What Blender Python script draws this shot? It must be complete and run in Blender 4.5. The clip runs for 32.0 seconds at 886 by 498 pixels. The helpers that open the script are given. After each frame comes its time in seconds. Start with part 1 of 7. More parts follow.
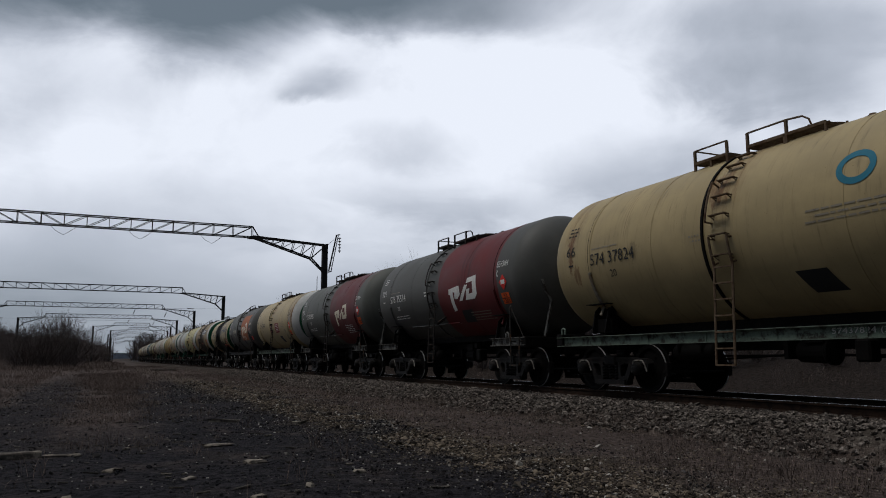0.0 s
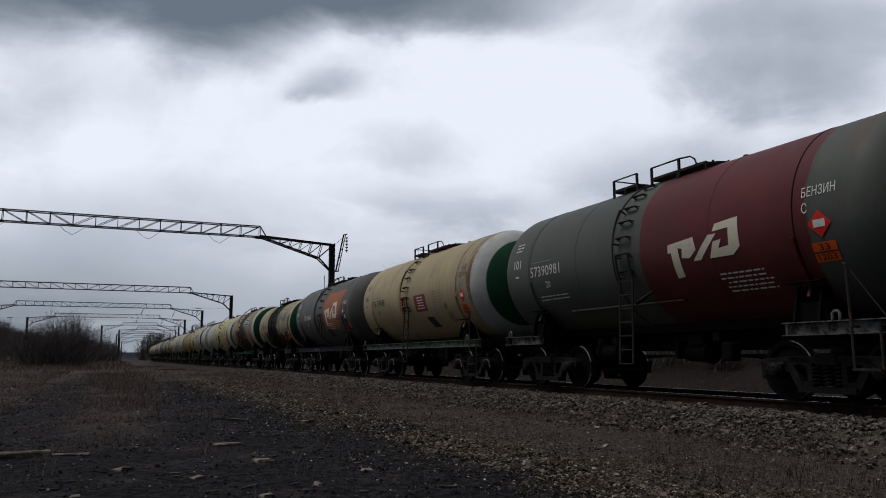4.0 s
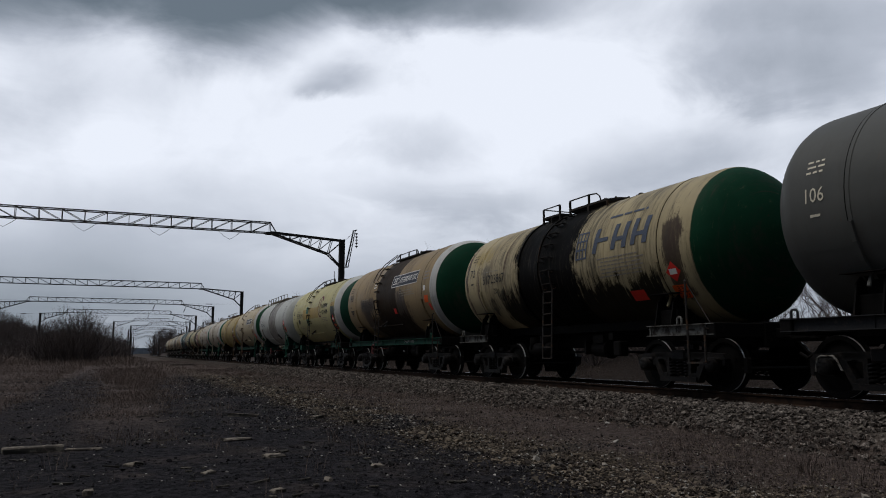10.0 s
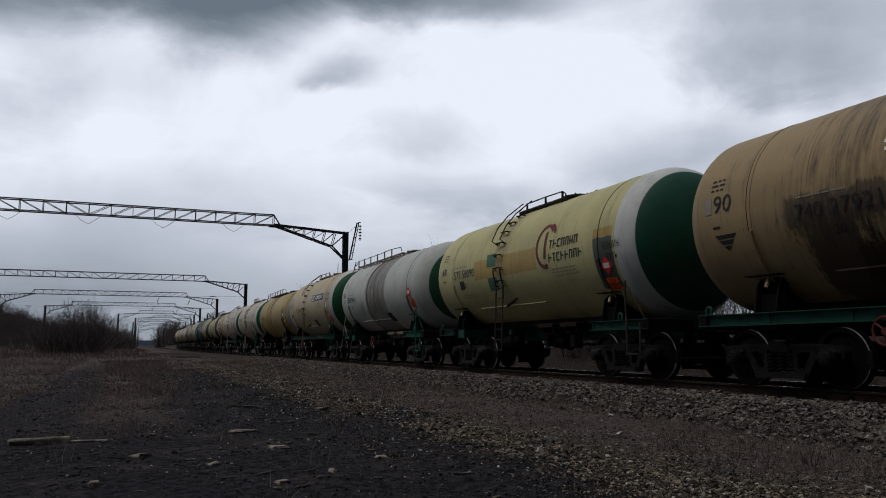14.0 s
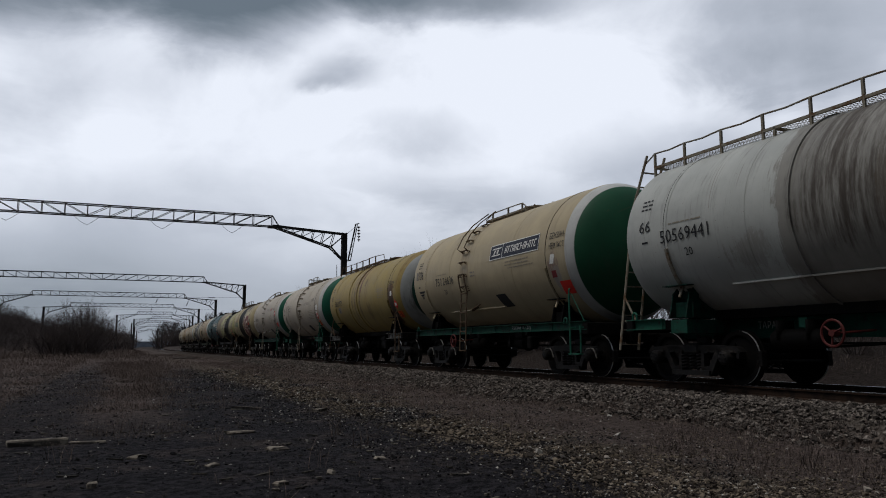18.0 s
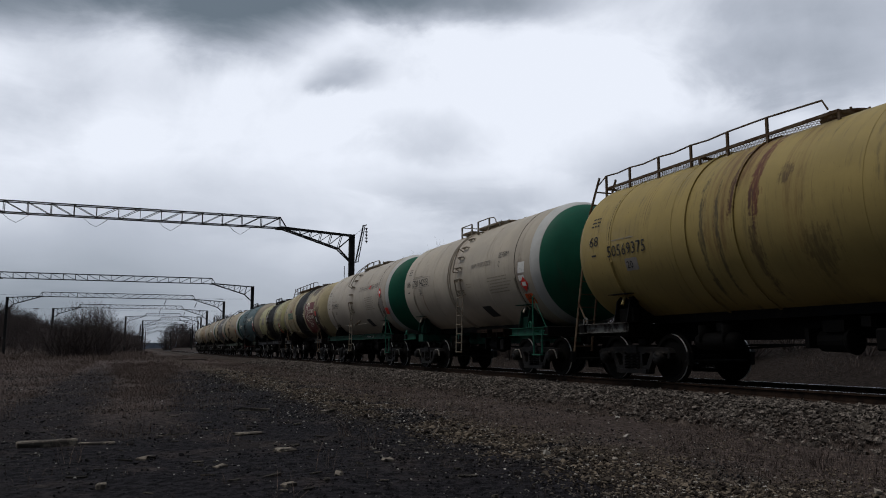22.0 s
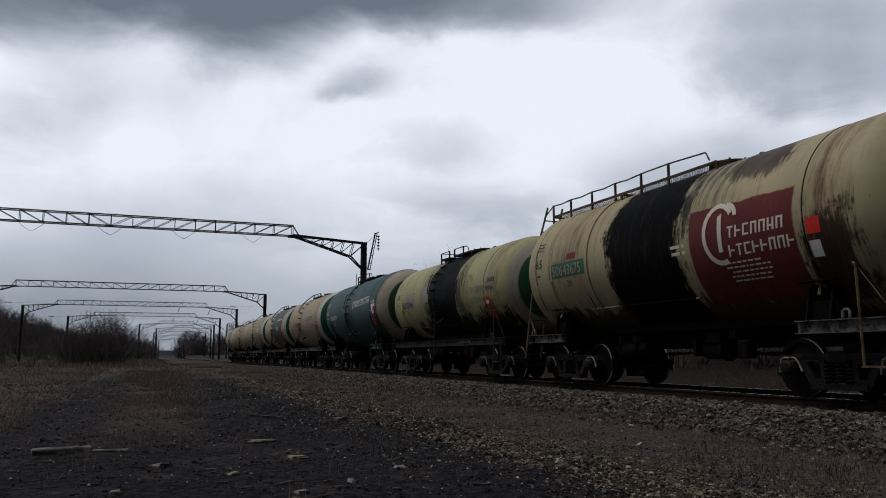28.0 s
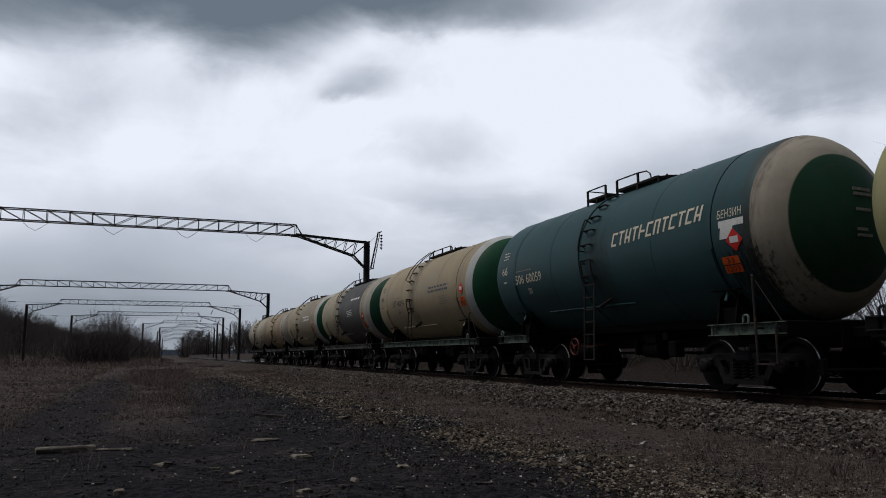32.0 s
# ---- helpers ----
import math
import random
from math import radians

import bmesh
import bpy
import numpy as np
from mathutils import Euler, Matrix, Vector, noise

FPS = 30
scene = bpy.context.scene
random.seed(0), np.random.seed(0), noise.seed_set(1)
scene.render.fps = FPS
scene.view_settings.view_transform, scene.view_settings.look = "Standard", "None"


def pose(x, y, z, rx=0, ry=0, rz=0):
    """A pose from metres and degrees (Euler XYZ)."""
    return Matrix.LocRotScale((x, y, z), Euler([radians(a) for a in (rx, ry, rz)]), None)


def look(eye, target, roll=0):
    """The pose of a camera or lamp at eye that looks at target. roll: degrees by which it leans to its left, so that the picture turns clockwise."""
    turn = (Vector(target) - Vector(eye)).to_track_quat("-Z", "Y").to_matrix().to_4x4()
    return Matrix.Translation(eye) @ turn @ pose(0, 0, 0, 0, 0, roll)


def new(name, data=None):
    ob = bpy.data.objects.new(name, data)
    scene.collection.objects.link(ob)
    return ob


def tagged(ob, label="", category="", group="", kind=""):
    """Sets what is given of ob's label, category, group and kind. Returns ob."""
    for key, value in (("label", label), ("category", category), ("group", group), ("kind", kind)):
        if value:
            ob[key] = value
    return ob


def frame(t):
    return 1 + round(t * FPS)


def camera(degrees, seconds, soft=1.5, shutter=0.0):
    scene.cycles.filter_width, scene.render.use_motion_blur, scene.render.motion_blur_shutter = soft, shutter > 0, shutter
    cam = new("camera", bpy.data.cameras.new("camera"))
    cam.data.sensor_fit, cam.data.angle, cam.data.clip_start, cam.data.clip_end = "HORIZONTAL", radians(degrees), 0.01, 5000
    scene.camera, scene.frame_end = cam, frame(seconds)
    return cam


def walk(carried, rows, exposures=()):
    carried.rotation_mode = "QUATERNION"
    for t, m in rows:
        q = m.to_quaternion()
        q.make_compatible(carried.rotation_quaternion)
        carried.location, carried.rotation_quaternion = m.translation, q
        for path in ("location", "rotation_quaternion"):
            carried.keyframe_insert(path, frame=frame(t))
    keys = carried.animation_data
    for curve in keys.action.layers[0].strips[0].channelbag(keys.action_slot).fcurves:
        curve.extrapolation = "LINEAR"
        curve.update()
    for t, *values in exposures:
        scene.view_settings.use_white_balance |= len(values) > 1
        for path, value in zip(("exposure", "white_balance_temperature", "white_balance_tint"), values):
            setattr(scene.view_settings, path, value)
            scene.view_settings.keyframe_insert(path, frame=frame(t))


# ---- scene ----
# Rail tops lie at z = 0, the track runs along +y, the train comes towards -y on x = 10.86.
TRACK_X, BEND, EYE_Z, GROUND_Z = 10.86, 2.4e-5, 0.68, -0.55
PITCH_LEN, SPEED = 12.02, 5.5017

cam = camera(61.26, 32.0, soft=1.0)

# seconds, heading (degrees east of the track), tilt, roll
HEADINGS = [
    (0.0, 24.418, 8.331, -0.104), (0.5, 24.431, 8.309, -0.083), (1.0, 24.426, 8.261, -0.087), (1.5, 24.247, 8.239, -0.086),
    (2.0, 24.103, 8.195, -0.084), (2.5, 24.018, 8.130, -0.075), (3.0, 23.987, 8.118, -0.077), (3.5, 23.939, 8.200, -0.086),
    (5.5, 23.565, 8.570, -0.113), (6.0, 23.461, 8.690, -0.113), (6.5, 23.438, 8.604, -0.122), (7.0, 23.383, 8.448, -0.107),
    (7.5, 23.325, 8.436, -0.108), (8.0, 23.247, 8.409, -0.098), (8.5, 23.189, 8.397, -0.089), (9.0, 23.177, 8.195, -0.081),
    (9.5, 23.172, 8.062, -0.083), (10.0, 23.125, 7.960, -0.094), (10.5, 23.081, 7.941, -0.097), (11.0, 23.017, 7.890, -0.096),
    (11.5, 22.974, 7.776, -0.080), (12.0, 22.963, 7.802, -0.101), (12.5, 23.022, 7.705, -0.118), (13.0, 22.988, 7.541, -0.118),
    (13.5, 22.933, 7.431, -0.121), (14.0, 22.850, 7.370, -0.124), (14.5, 22.766, 7.345, -0.125), (16.5, 22.934, 7.422, -0.123),
    (17.0, 22.919, 7.462, -0.122), (17.5, 22.933, 7.509, -0.130), (18.0, 22.943, 7.447, -0.139), (18.5, 22.950, 7.354, -0.139),
    (19.0, 22.940, 7.289, -0.139), (19.5, 22.893, 7.303, -0.146), (20.0, 22.898, 7.474, -0.141), (20.5, 22.819, 7.421, -0.146),
    (21.0, 22.681, 7.360, -0.151), (21.5, 22.563, 7.424, -0.147), (22.0, 22.370, 7.549, -0.145), (22.5, 22.198, 7.734, -0.143),
    (23.0, 22.073, 7.811, -0.160), (23.5, 21.896, 7.803, -0.169), (24.0, 21.719, 7.732, -0.164), (24.5, 21.632, 7.735, -0.155),
    (25.0, 21.571, 7.756, -0.143), (25.5, 21.591, 7.824, -0.139), (27.5, 21.504, 8.066, -0.131), (28.0, 21.452, 8.121, -0.144),
    (28.5, 21.342, 8.059, -0.165), (29.0, 21.239, 8.062, -0.169), (29.5, 21.202, 8.059, -0.165), (30.0, 21.188, 8.059, -0.160),
    (30.5, 21.177, 7.980, -0.156), (31.0, 21.192, 7.990, -0.165), (31.5, 21.198, 7.988, -0.171), (32.0, 21.225, 8.053, -0.173),
]


def heading_pose(yaw, tilt, roll):
    a, b = radians(yaw), radians(tilt)
    eye = Vector((0, 0, EYE_Z))
    return look(eye, eye + Vector((math.sin(a) * math.cos(b), math.cos(a) * math.cos(b), math.sin(b))), roll)


walk(cam, [(t, heading_pose(a, b, c)) for t, a, b, c in HEADINGS])

# ---------------------------------------------------------------- light
SUN_AZ, SUN_EL = -78.0, 66.0
scene.view_settings.exposure = 0.0


def vec(a, e):
    a, e = radians(a), radians(e)
    return Vector((math.sin(a) * math.cos(e), math.cos(a) * math.cos(e), math.sin(e)))


class Nodes:
    """Short hands for a node tree."""

    def __init__(self, tree):
        self.tree = tree
        tree.nodes.clear()

    def add(self, kind, **sets):
        n = self.tree.nodes.new(kind)
        for k, v in sets.items():
            setattr(n, k, v)
        return n

    def put(self, sock, value):
        if isinstance(value, bpy.types.NodeSocket):
            self.tree.links.new(value, sock)
        elif value is not None:
            if sock.type == "RGBA" and len(value) == 3:
                value = (*value, 1)
            sock.default_value = value

    def math(self, op, a, b=None, c=None, clamp=False):
        n = self.add("ShaderNodeMath", operation=op, use_clamp=clamp)
        for i, v in enumerate((a, b, c)):
            if v is not None:
                self.put(n.inputs[i], v)
        return n.outputs[0]

    def vmath(self, op, a, b=None):
        n = self.add("ShaderNodeVectorMath", operation=op)
        self.put(n.inputs[0], a)
        if b is not None:
            self.put(n.inputs[1], b)
        return n.outputs[1] if op in ("DOT_PRODUCT", "LENGTH", "DISTANCE") else n.outputs[0]

    def scaled(self, v, s):
        return self.vmath("MULTIPLY", v, s)

    def noise(self, v, scale, detail=4, rough=0.55, warp=0.0):
        n = self.add("ShaderNodeTexNoise")
        self.put(n.inputs["Vector"], v)
        n.inputs["Scale"].default_value, n.inputs["Detail"].default_value = scale, detail
        n.inputs["Roughness"].default_value, n.inputs["Distortion"].default_value = rough, warp
        return n.outputs[0]

    def step(self, v, lo, hi, a=0.0, b=1.0):
        n = self.add("ShaderNodeMapRange", interpolation_type="SMOOTHSTEP")
        for i, x in enumerate((v, lo, hi, a, b)):
            self.put(n.inputs[i], x)
        return n.outputs[0]

    def mix(self, f, a, b):
        n = self.add("ShaderNodeMix", data_type="RGBA")
        self.put(n.inputs[0], f)
        self.put(n.inputs[6], a)
        self.put(n.inputs[7], b)
        return n.outputs[2]

    def split(self, v):
        n = self.add("ShaderNodeSeparateXYZ")
        self.put(n.inputs[0], v)
        return n.outputs


def build_sky():
    w = bpy.data.worlds.new("overcast_sky")
    scene.world = w
    w.use_nodes = True
    n = Nodes(w.node_tree)
    d = n.add("ShaderNodeTexCoord").outputs["Generated"]
    sky = n.add("ShaderNodeTexSky", sky_type="NISHITA", sun_disc=False, sun_elevation=radians(SUN_EL), sun_rotation=radians(SUN_AZ))
    clear = n.vmath("SCALE", sky.outputs[0])
    clear.node.inputs[3].default_value = 0.08
    x, y, z = n.split(d)
    # flat cloud deck seen in perspective
    h = n.math("ADD", n.math("MAXIMUM", z, 0.0), 0.22)
    deck = n.add("ShaderNodeCombineXYZ")
    n.put(deck.inputs[0], n.math("DIVIDE", x, h))
    n.put(deck.inputs[1], n.math("DIVIDE", y, h))
    n1 = n.noise(deck.outputs[0], 1.1, 6, 0.5, 0.4)
    n2 = n.noise(deck.outputs[0], 2.6, 7, 0.58, 0.5)
    n3 = n.noise(d, 5.0, 6, 0.55, 0.3)
    # directions over the line: u to its side, v upward
    right, up, fwd = vec(113, 0), Vector((0, 0, 1)), vec(23, 0)
    front = n.math("MAXIMUM", n.vmath("DOT_PRODUCT", d, fwd), 0.15)
    u = n.math("DIVIDE", n.vmath("DOT_PRODUCT", d, right), front)
    v = n.math("DIVIDE", z, front)
    wob = n.math("MULTIPLY", n.math("SUBTRACT", n1, 0.5), 0.10)
    wob2 = n.math("MULTIPLY", n.math("SUBTRACT", n2, 0.5), 0.09)
    uu = n.math("ADD", u, wob2)
    vv = n.math("ADD", v, n.math("ADD", wob, wob2))
    dark = None
    for cu, cv, ru, rv, amount in CLOUDS:
        a = n.math("DIVIDE", n.math("SUBTRACT", uu, cu), ru)
        b = n.math("DIVIDE", n.math("SUBTRACT", vv, cv), rv)
        r = n.math("SQRT", n.math("ADD", n.math("MULTIPLY", a, a), n.math("MULTIPLY", b, b)))
        k = n.math("MULTIPLY", n.step(r, 1.35, 0.15), amount)
        dark = k if dark is None else n.math("ADD", dark, k)
    # the heavy deck goes on over the place and thins towards the zenith
    over = n.step(n.math("ADD", vv, n.math("MULTIPLY", u, -0.06)), 0.47, 0.60)
    over = n.math("MULTIPLY", over, n.step(z, 0.85, 0.62, 0.45, 1.0))
    dark = n.math("ADD", dark, n.math("MULTIPLY", over, 0.75))
    low = n.step(v, 0.28, 0.0)
    dark = n.math("ADD", dark, n.math("MULTIPLY", low, 0.45))
    dark = n.math("ADD", dark, n.step(v, 0.17, 0.0, 0.0, 0.13))
    dark = n.math("ADD", dark, n.math("MULTIPLY", n.math("SUBTRACT", n3, 0.5), n.step(v, 0.08, 0.34, 0.12, 0.55)))
    dark = n.math("ADD", dark, n.math("MULTIPLY", n.math("SUBTRACT", n2, 0.5), n.step(v, 0.10, 0.40, 0.12, 0.42)))
    dark = n.math("ADD", dark, n.math("MULTIPLY", n.math("SUBTRACT", n1, 0.5), 0.25), clamp=True)
    # unseen side: thick low overcast added to darken the tanks' lower flanks
    behind = n.math("ADD", n.step(z, 0.10, 0.80, 1.0, 0.55), n.math("MULTIPLY", n.math("SUBTRACT", n1, 0.5), 0.3))
    away = n.step(n.vmath("DOT_PRODUCT", d, fwd), 0.55, 0.10)
    away = n.math("MULTIPLY", away, n.step(z, 0.95, 0.75))
    behind = n.math("ADD", behind, n.step(n.vmath("DOT_PRODUCT", d, vec(165, 15)), 0.0, 0.75, 0.0, 0.45), clamp=True)
    dark = n.math("ADD", n.math("MULTIPLY", dark, n.math("SUBTRACT", 1.0, away)), n.math("MULTIPLY", behind, away), clamp=True)
    ramp = n.add("ShaderNodeValToRGB")
    n.put(ramp.inputs[0], dark)
    e = ramp.color_ramp.elements
    e[0].position, e[0].color = 0.0, (0.87, 0.915, 1.01, 1)
    e[1].position, e[1].color = 1.0, (0.142, 0.178, 0.216, 1)
    m = e.new(0.35)
    m.color = (0.484, 0.525, 0.607, 1)
    m = e.new(0.68)
    m.color = (0.270, 0.308, 0.364, 1)
    m = e.new(0.88)
    m.color = (0.182, 0.220, 0.264, 1)
    cloud = n.mix(n.step(z, -0.02, 0.0), (0.05, 0.048, 0.045), ramp.outputs[0])
    # low sky out of view is darkened again to deepen that shade
    thick = n.math("MULTIPLY", away, n.step(z, 0.80, 0.12, 0.0, 0.80))
    # unseen south is made heaviest of all, to shade the wagons' front domes
    south = n.math("MULTIPLY", n.step(n.vmath("DOT_PRODUCT", d, vec(175, 8)), 0.0, 0.75, 0.0, 0.8), n.step(z, 0.95, 0.35))
    thick = n.math("MAXIMUM", thick, south)
    cloud = n.mix(thick, cloud, (0.022, 0.025, 0.030))
    total = n.mix(0.94, clear, cloud)
    bg = n.add("ShaderNodeBackground")
    n.put(bg.inputs[0], total)
    bg.inputs[1].default_value = 1.0
    out = n.add("ShaderNodeOutputWorld")
    n.tree.links.new(bg.outputs[0], out.inputs[0])


# cloud banks: side and height as slopes, half sizes, darkness
CLOUDS = [
    (-0.36, 0.51, 0.40, 0.075, 0.58), (-0.29, 0.450, 0.12, 0.065, 0.52), (-0.02, 0.50, 0.26, 0.055, 0.52), (0.10, 0.47, 0.08, 0.03, 0.14),
    (-0.142, 0.374, 0.056, 0.032, 0.33), (-0.175, 0.360, 0.035, 0.016, 0.14), (-0.045, 0.285, 0.12, 0.042, 0.19), (0.48, 0.368, 0.19, 0.055, 0.34),
    (0.45, 0.45, 0.30, 0.09, 0.22), (0.58, 0.47, 0.24, 0.09, 0.22), (0.29, 0.245, 0.15, 0.045, 0.24), (0.42, 0.28, 0.12, 0.03, 0.16), (0.10, 0.34, 0.07, 0.03, 0.06), (-0.20, 0.19, 0.44, 0.05, 0.07), (0.03, 0.205, 0.16, 0.035, 0.18),
    (-0.50, 0.24, 0.20, 0.07, 0.06), (0.62, 0.30, 0.2, 0.08, 0.12), (-0.56, 0.10, 0.26, 0.10, 0.20), (-0.55, 0.37, 0.22, 0.10, 0.13), (-0.30, 0.26, 0.10, 0.05, 0.05),
]
build_sky()

sun = new("sun", bpy.data.lights.new("sun", "SUN"))
sun.data.energy, sun.data.angle, sun.data.color = 1.35, radians(30), (1.0, 0.96, 0.9)
sun.matrix_world = look(vec(SUN_AZ, SUN_EL) * 50, (0, 0, 0))

# ---------------------------------------------------------------- materials
MATS = {}


def material(name, make):
    if name not in MATS:
        m = bpy.data.materials.new(name)
        m.use_nodes = True
        n = Nodes(m.node_tree)
        b = n.add("ShaderNodeBsdfPrincipled")
        o = n.add("ShaderNodeOutputMaterial")
        n.tree.links.new(b.outputs[0], o.inputs[0])
        make(n, b)
        MATS[name] = m
    return MATS[name]


def bumped(n, b, height, strength, distance):
    k = n.add("ShaderNodeBump")
    k.inputs["Strength"].default_value, k.inputs["Distance"].default_value = strength, distance
    n.put(k.inputs["Height"], height)
    n.tree.links.new(k.outputs[0], b.inputs["Normal"])


def paint(name, col, wear=(0.10, 0.06, 0.035), rough=0.55, amount=0.35, metal=0.0, scale=6.0, sheen=0.06):
    """Paint or bare metal with blotches of rust and dust."""
    def make(n, b):
        p = n.add("ShaderNodeTexCoord").outputs["Object"]
        a, f = n.noise(p, scale, 6, 0.65), n.noise(p, scale * 6, 4, 0.6)
        lo = 0.72 - amount * 0.5
        t = n.step(n.math("ADD", n.math("MULTIPLY", a, 0.75), n.math("MULTIPLY", f, 0.25)), lo, lo + 0.14)
        tone = n.mix(n.step(f, 0.3, 0.7), [c * 0.82 for c in col], [min(1, c * 1.12) for c in col])
        n.put(b.inputs["Base Color"], n.mix(t, tone, wear))
        n.put(b.inputs["Roughness"], n.math("ADD", rough, n.math("MULTIPLY", n.math("SUBTRACT", f, 0.5), 0.3)))
        b.inputs["Metallic"].default_value = metal
        b.inputs["Specular IOR Level"].default_value = 0.5 if metal else sheen
        bumped(n, b, n.math("ADD", a, f), 0.25, 0.01)
    return material(name, make)


PAINT_AGE = 0.77  # old paint, dulled by dust


def tank_paint(name, base, bands=(), streaks=(), stain=(0.10, 0.06, 0.03), dirt=0.3, rough=0.5, blots=()):
    """Painted tank shell. blots: ragged spots (x, z, half sizes, colour, amount); bands: (x0, x1, colour, ragged, amount, z0, z1) along the tank; streaks: spills (x, half width, colour, amount, z0)."""
    base = [c * PAINT_AGE for c in base]
    bands = [(b[0], b[1], [c * PAINT_AGE for c in b[2]], *b[3:]) for b in bands]
    def make(n, b):
        p = n.add("ShaderNodeTexCoord").outputs["Object"]
        x, y, z = n.split(p)
        run = n.noise(n.scaled(p, (5.0, 0.45, 0.45)), 1.6, 7, 0.66)
        fine = n.noise(n.scaled(p, (9.0, 1.4, 1.4)), 2.6, 6, 0.7)
        blot = n.noise(p, 1.1, 5, 0.6)
        grain = n.noise(p, 28, 3, 0.6)
        col = n.mix(n.step(blot, 0.35, 0.68), [c * 0.88 for c in base], [min(1.0, c * 1.07) for c in base])
        edge = n.math("SUBTRACT", n.math("ADD", n.math("MULTIPLY", n.noise(n.scaled(p, (1.5, 1.0, 1.0)), 1.6, 6, 0.7), 1.6), n.math("MULTIPLY", n.noise(n.scaled(p, (8.0, 0.7, 0.7)), 1.6, 6, 0.7), 1.6)), 1.6)
        matt = None
        for band in bands:
            x0, x1, c, ragged, amount = band[:5]
            xx = n.math("ADD", x, n.math("MULTIPLY", edge, ragged)) if ragged else x
            s = 0.010 + ragged * 0.14
            k = n.math("MULTIPLY", n.step(xx, x0 - s, x0 + s), n.step(xx, x1 + s, x1 - s))
            if len(band) > 5:
                zz = n.math("ADD", z, n.math("MULTIPLY", edge, ragged)) if ragged else z
                k = n.math("MULTIPLY", k, n.math("MULTIPLY", n.step(zz, band[5] - s, band[5] + s), n.step(zz, band[6] + s, band[6] - s)))
            if ragged:
                k = n.math("MULTIPLY", k, n.step(n.math("ADD", fine, n.math("MULTIPLY", run, 0.4)), 0.44, 0.60, 0.86, 1.0))
            tone = n.mix(n.step(blot, 0.35, 0.68), [v * 0.85 for v in c], [min(1.0, v * 1.1) for v in c])
            col = n.mix(n.math("MULTIPLY", k, amount), col, tone)
            if sum(c) < 0.08:
                matt = k if matt is None else n.math("MAXIMUM", matt, k)
        for sx, half, c, amount, z0 in streaks:
            off = n.math("ADD", n.math("ABSOLUTE", n.math("SUBTRACT", x, sx)), n.math("MULTIPLY", edge, half * 0.9))
            k = n.math("MULTIPLY", n.step(off, half, half * 0.25), n.step(n.math("ADD", z, n.math("MULTIPLY", edge, 0.5)), z0, z0 + 0.5))
            k = n.math("MULTIPLY", k, n.step(n.math("ADD", n.math("MULTIPLY", run, 0.7), n.math("MULTIPLY", fine, 0.3)), 0.38, 0.64))
            col = n.mix(n.math("MULTIPLY", k, amount), col, c)
        near = n.step(y, 0.3, 0.0)
        for bx, bz, rx, rz, c, amount in blots:
            q = [n.math("DIVIDE", n.math("SUBTRACT", v, o), r) for v, o, r in ((x, bx, rx), (z, bz, rz))]
            q = n.math("SQRT", n.math("ADD", n.math("MULTIPLY", q[0], q[0]), n.math("MULTIPLY", q[1], q[1])))
            flake = n.math("ADD", n.math("MULTIPLY", n.math("SUBTRACT", n.noise(p, 9, 6, 0.8), 0.5), 2.4), n.math("MULTIPLY", edge, 1.6))
            k = n.math("MULTIPLY", n.step(n.math("ADD", q, flake), 1.20, 0.60), near)
            k = n.math("MULTIPLY", k, n.step(fine, 0.34, 0.56, 0.35, 1.0))
            col = n.mix(n.math("MULTIPLY", k, amount), col, c)
        # run-down grime, thin drips and rust specks
        drip = n.noise(n.scaled(p, (22.0, 0.5, 0.5)), 1.0, 4, 0.6)
        grime = n.math("MULTIPLY", n.step(run, 0.50, 0.68), n.step(fine, 0.35, 0.65))
        col = n.mix(n.math("MULTIPLY", grime, min(1.0, dirt * 1.25)), col, (0.05, 0.042, 0.034))
        thin = n.math("MULTIPLY", n.step(drip, 0.60, 0.70), n.step(n.noise(p, 0.7, 3), 0.45, 0.62))
        col = n.mix(n.math("MULTIPLY", thin, min(0.9, dirt * 1.2)), col, [0.5 * v + 0.02 for v in stain])
        rust = n.math("MULTIPLY", n.step(fine, 0.62, 0.70), n.step(blot, 0.5, 0.62))
        col = n.mix(n.math("MULTIPLY", rust, min(1.0, dirt * 2.0)), col, stain)
        speck = n.step(n.noise(p, 16, 5, 0.75), 0.665, 0.70)
        col = n.mix(n.math("MULTIPLY", speck, min(0.9, dirt * 1.6)), col, [v * 0.6 for v in stain])
        n.put(b.inputs["Base Color"], col)
        n.put(b.inputs["Roughness"], n.math("ADD", rough, n.math("MULTIPLY", n.math("SUBTRACT", blot, 0.4), 0.5)))
        n.put(b.inputs["Specular IOR Level"], 0.2 if matt is None else n.math("SUBTRACT", 0.2, n.math("MULTIPLY", matt, 0.17)))
        bumped(n, b, n.math("ADD", n.math("MULTIPLY", blot, 2.0), n.math("MULTIPLY", grain, 0.3)), 0.12, 0.02)
    return material(name, make)


def plain_paint(name, col, rough=0.6, worn=0.25):
    def make(n, b):
        p = n.add("ShaderNodeTexCoord").outputs["Object"]
        a, f = n.noise(p, 5, 5, 0.65), n.noise(p, 40, 3, 0.6)
        k = n.math("MULTIPLY", n.step(n.math("ADD", n.math("MULTIPLY", a, 0.6), n.math("MULTIPLY", f, 0.4)), 0.5, 0.66), worn)
        n.put(b.inputs["Base Color"], n.mix(k, col, [c * 0.35 + 0.01 for c in col]))
        b.inputs["Roughness"].default_value = rough
        b.inputs["Specular IOR Level"].default_value = 0.2
    return material(name, make)


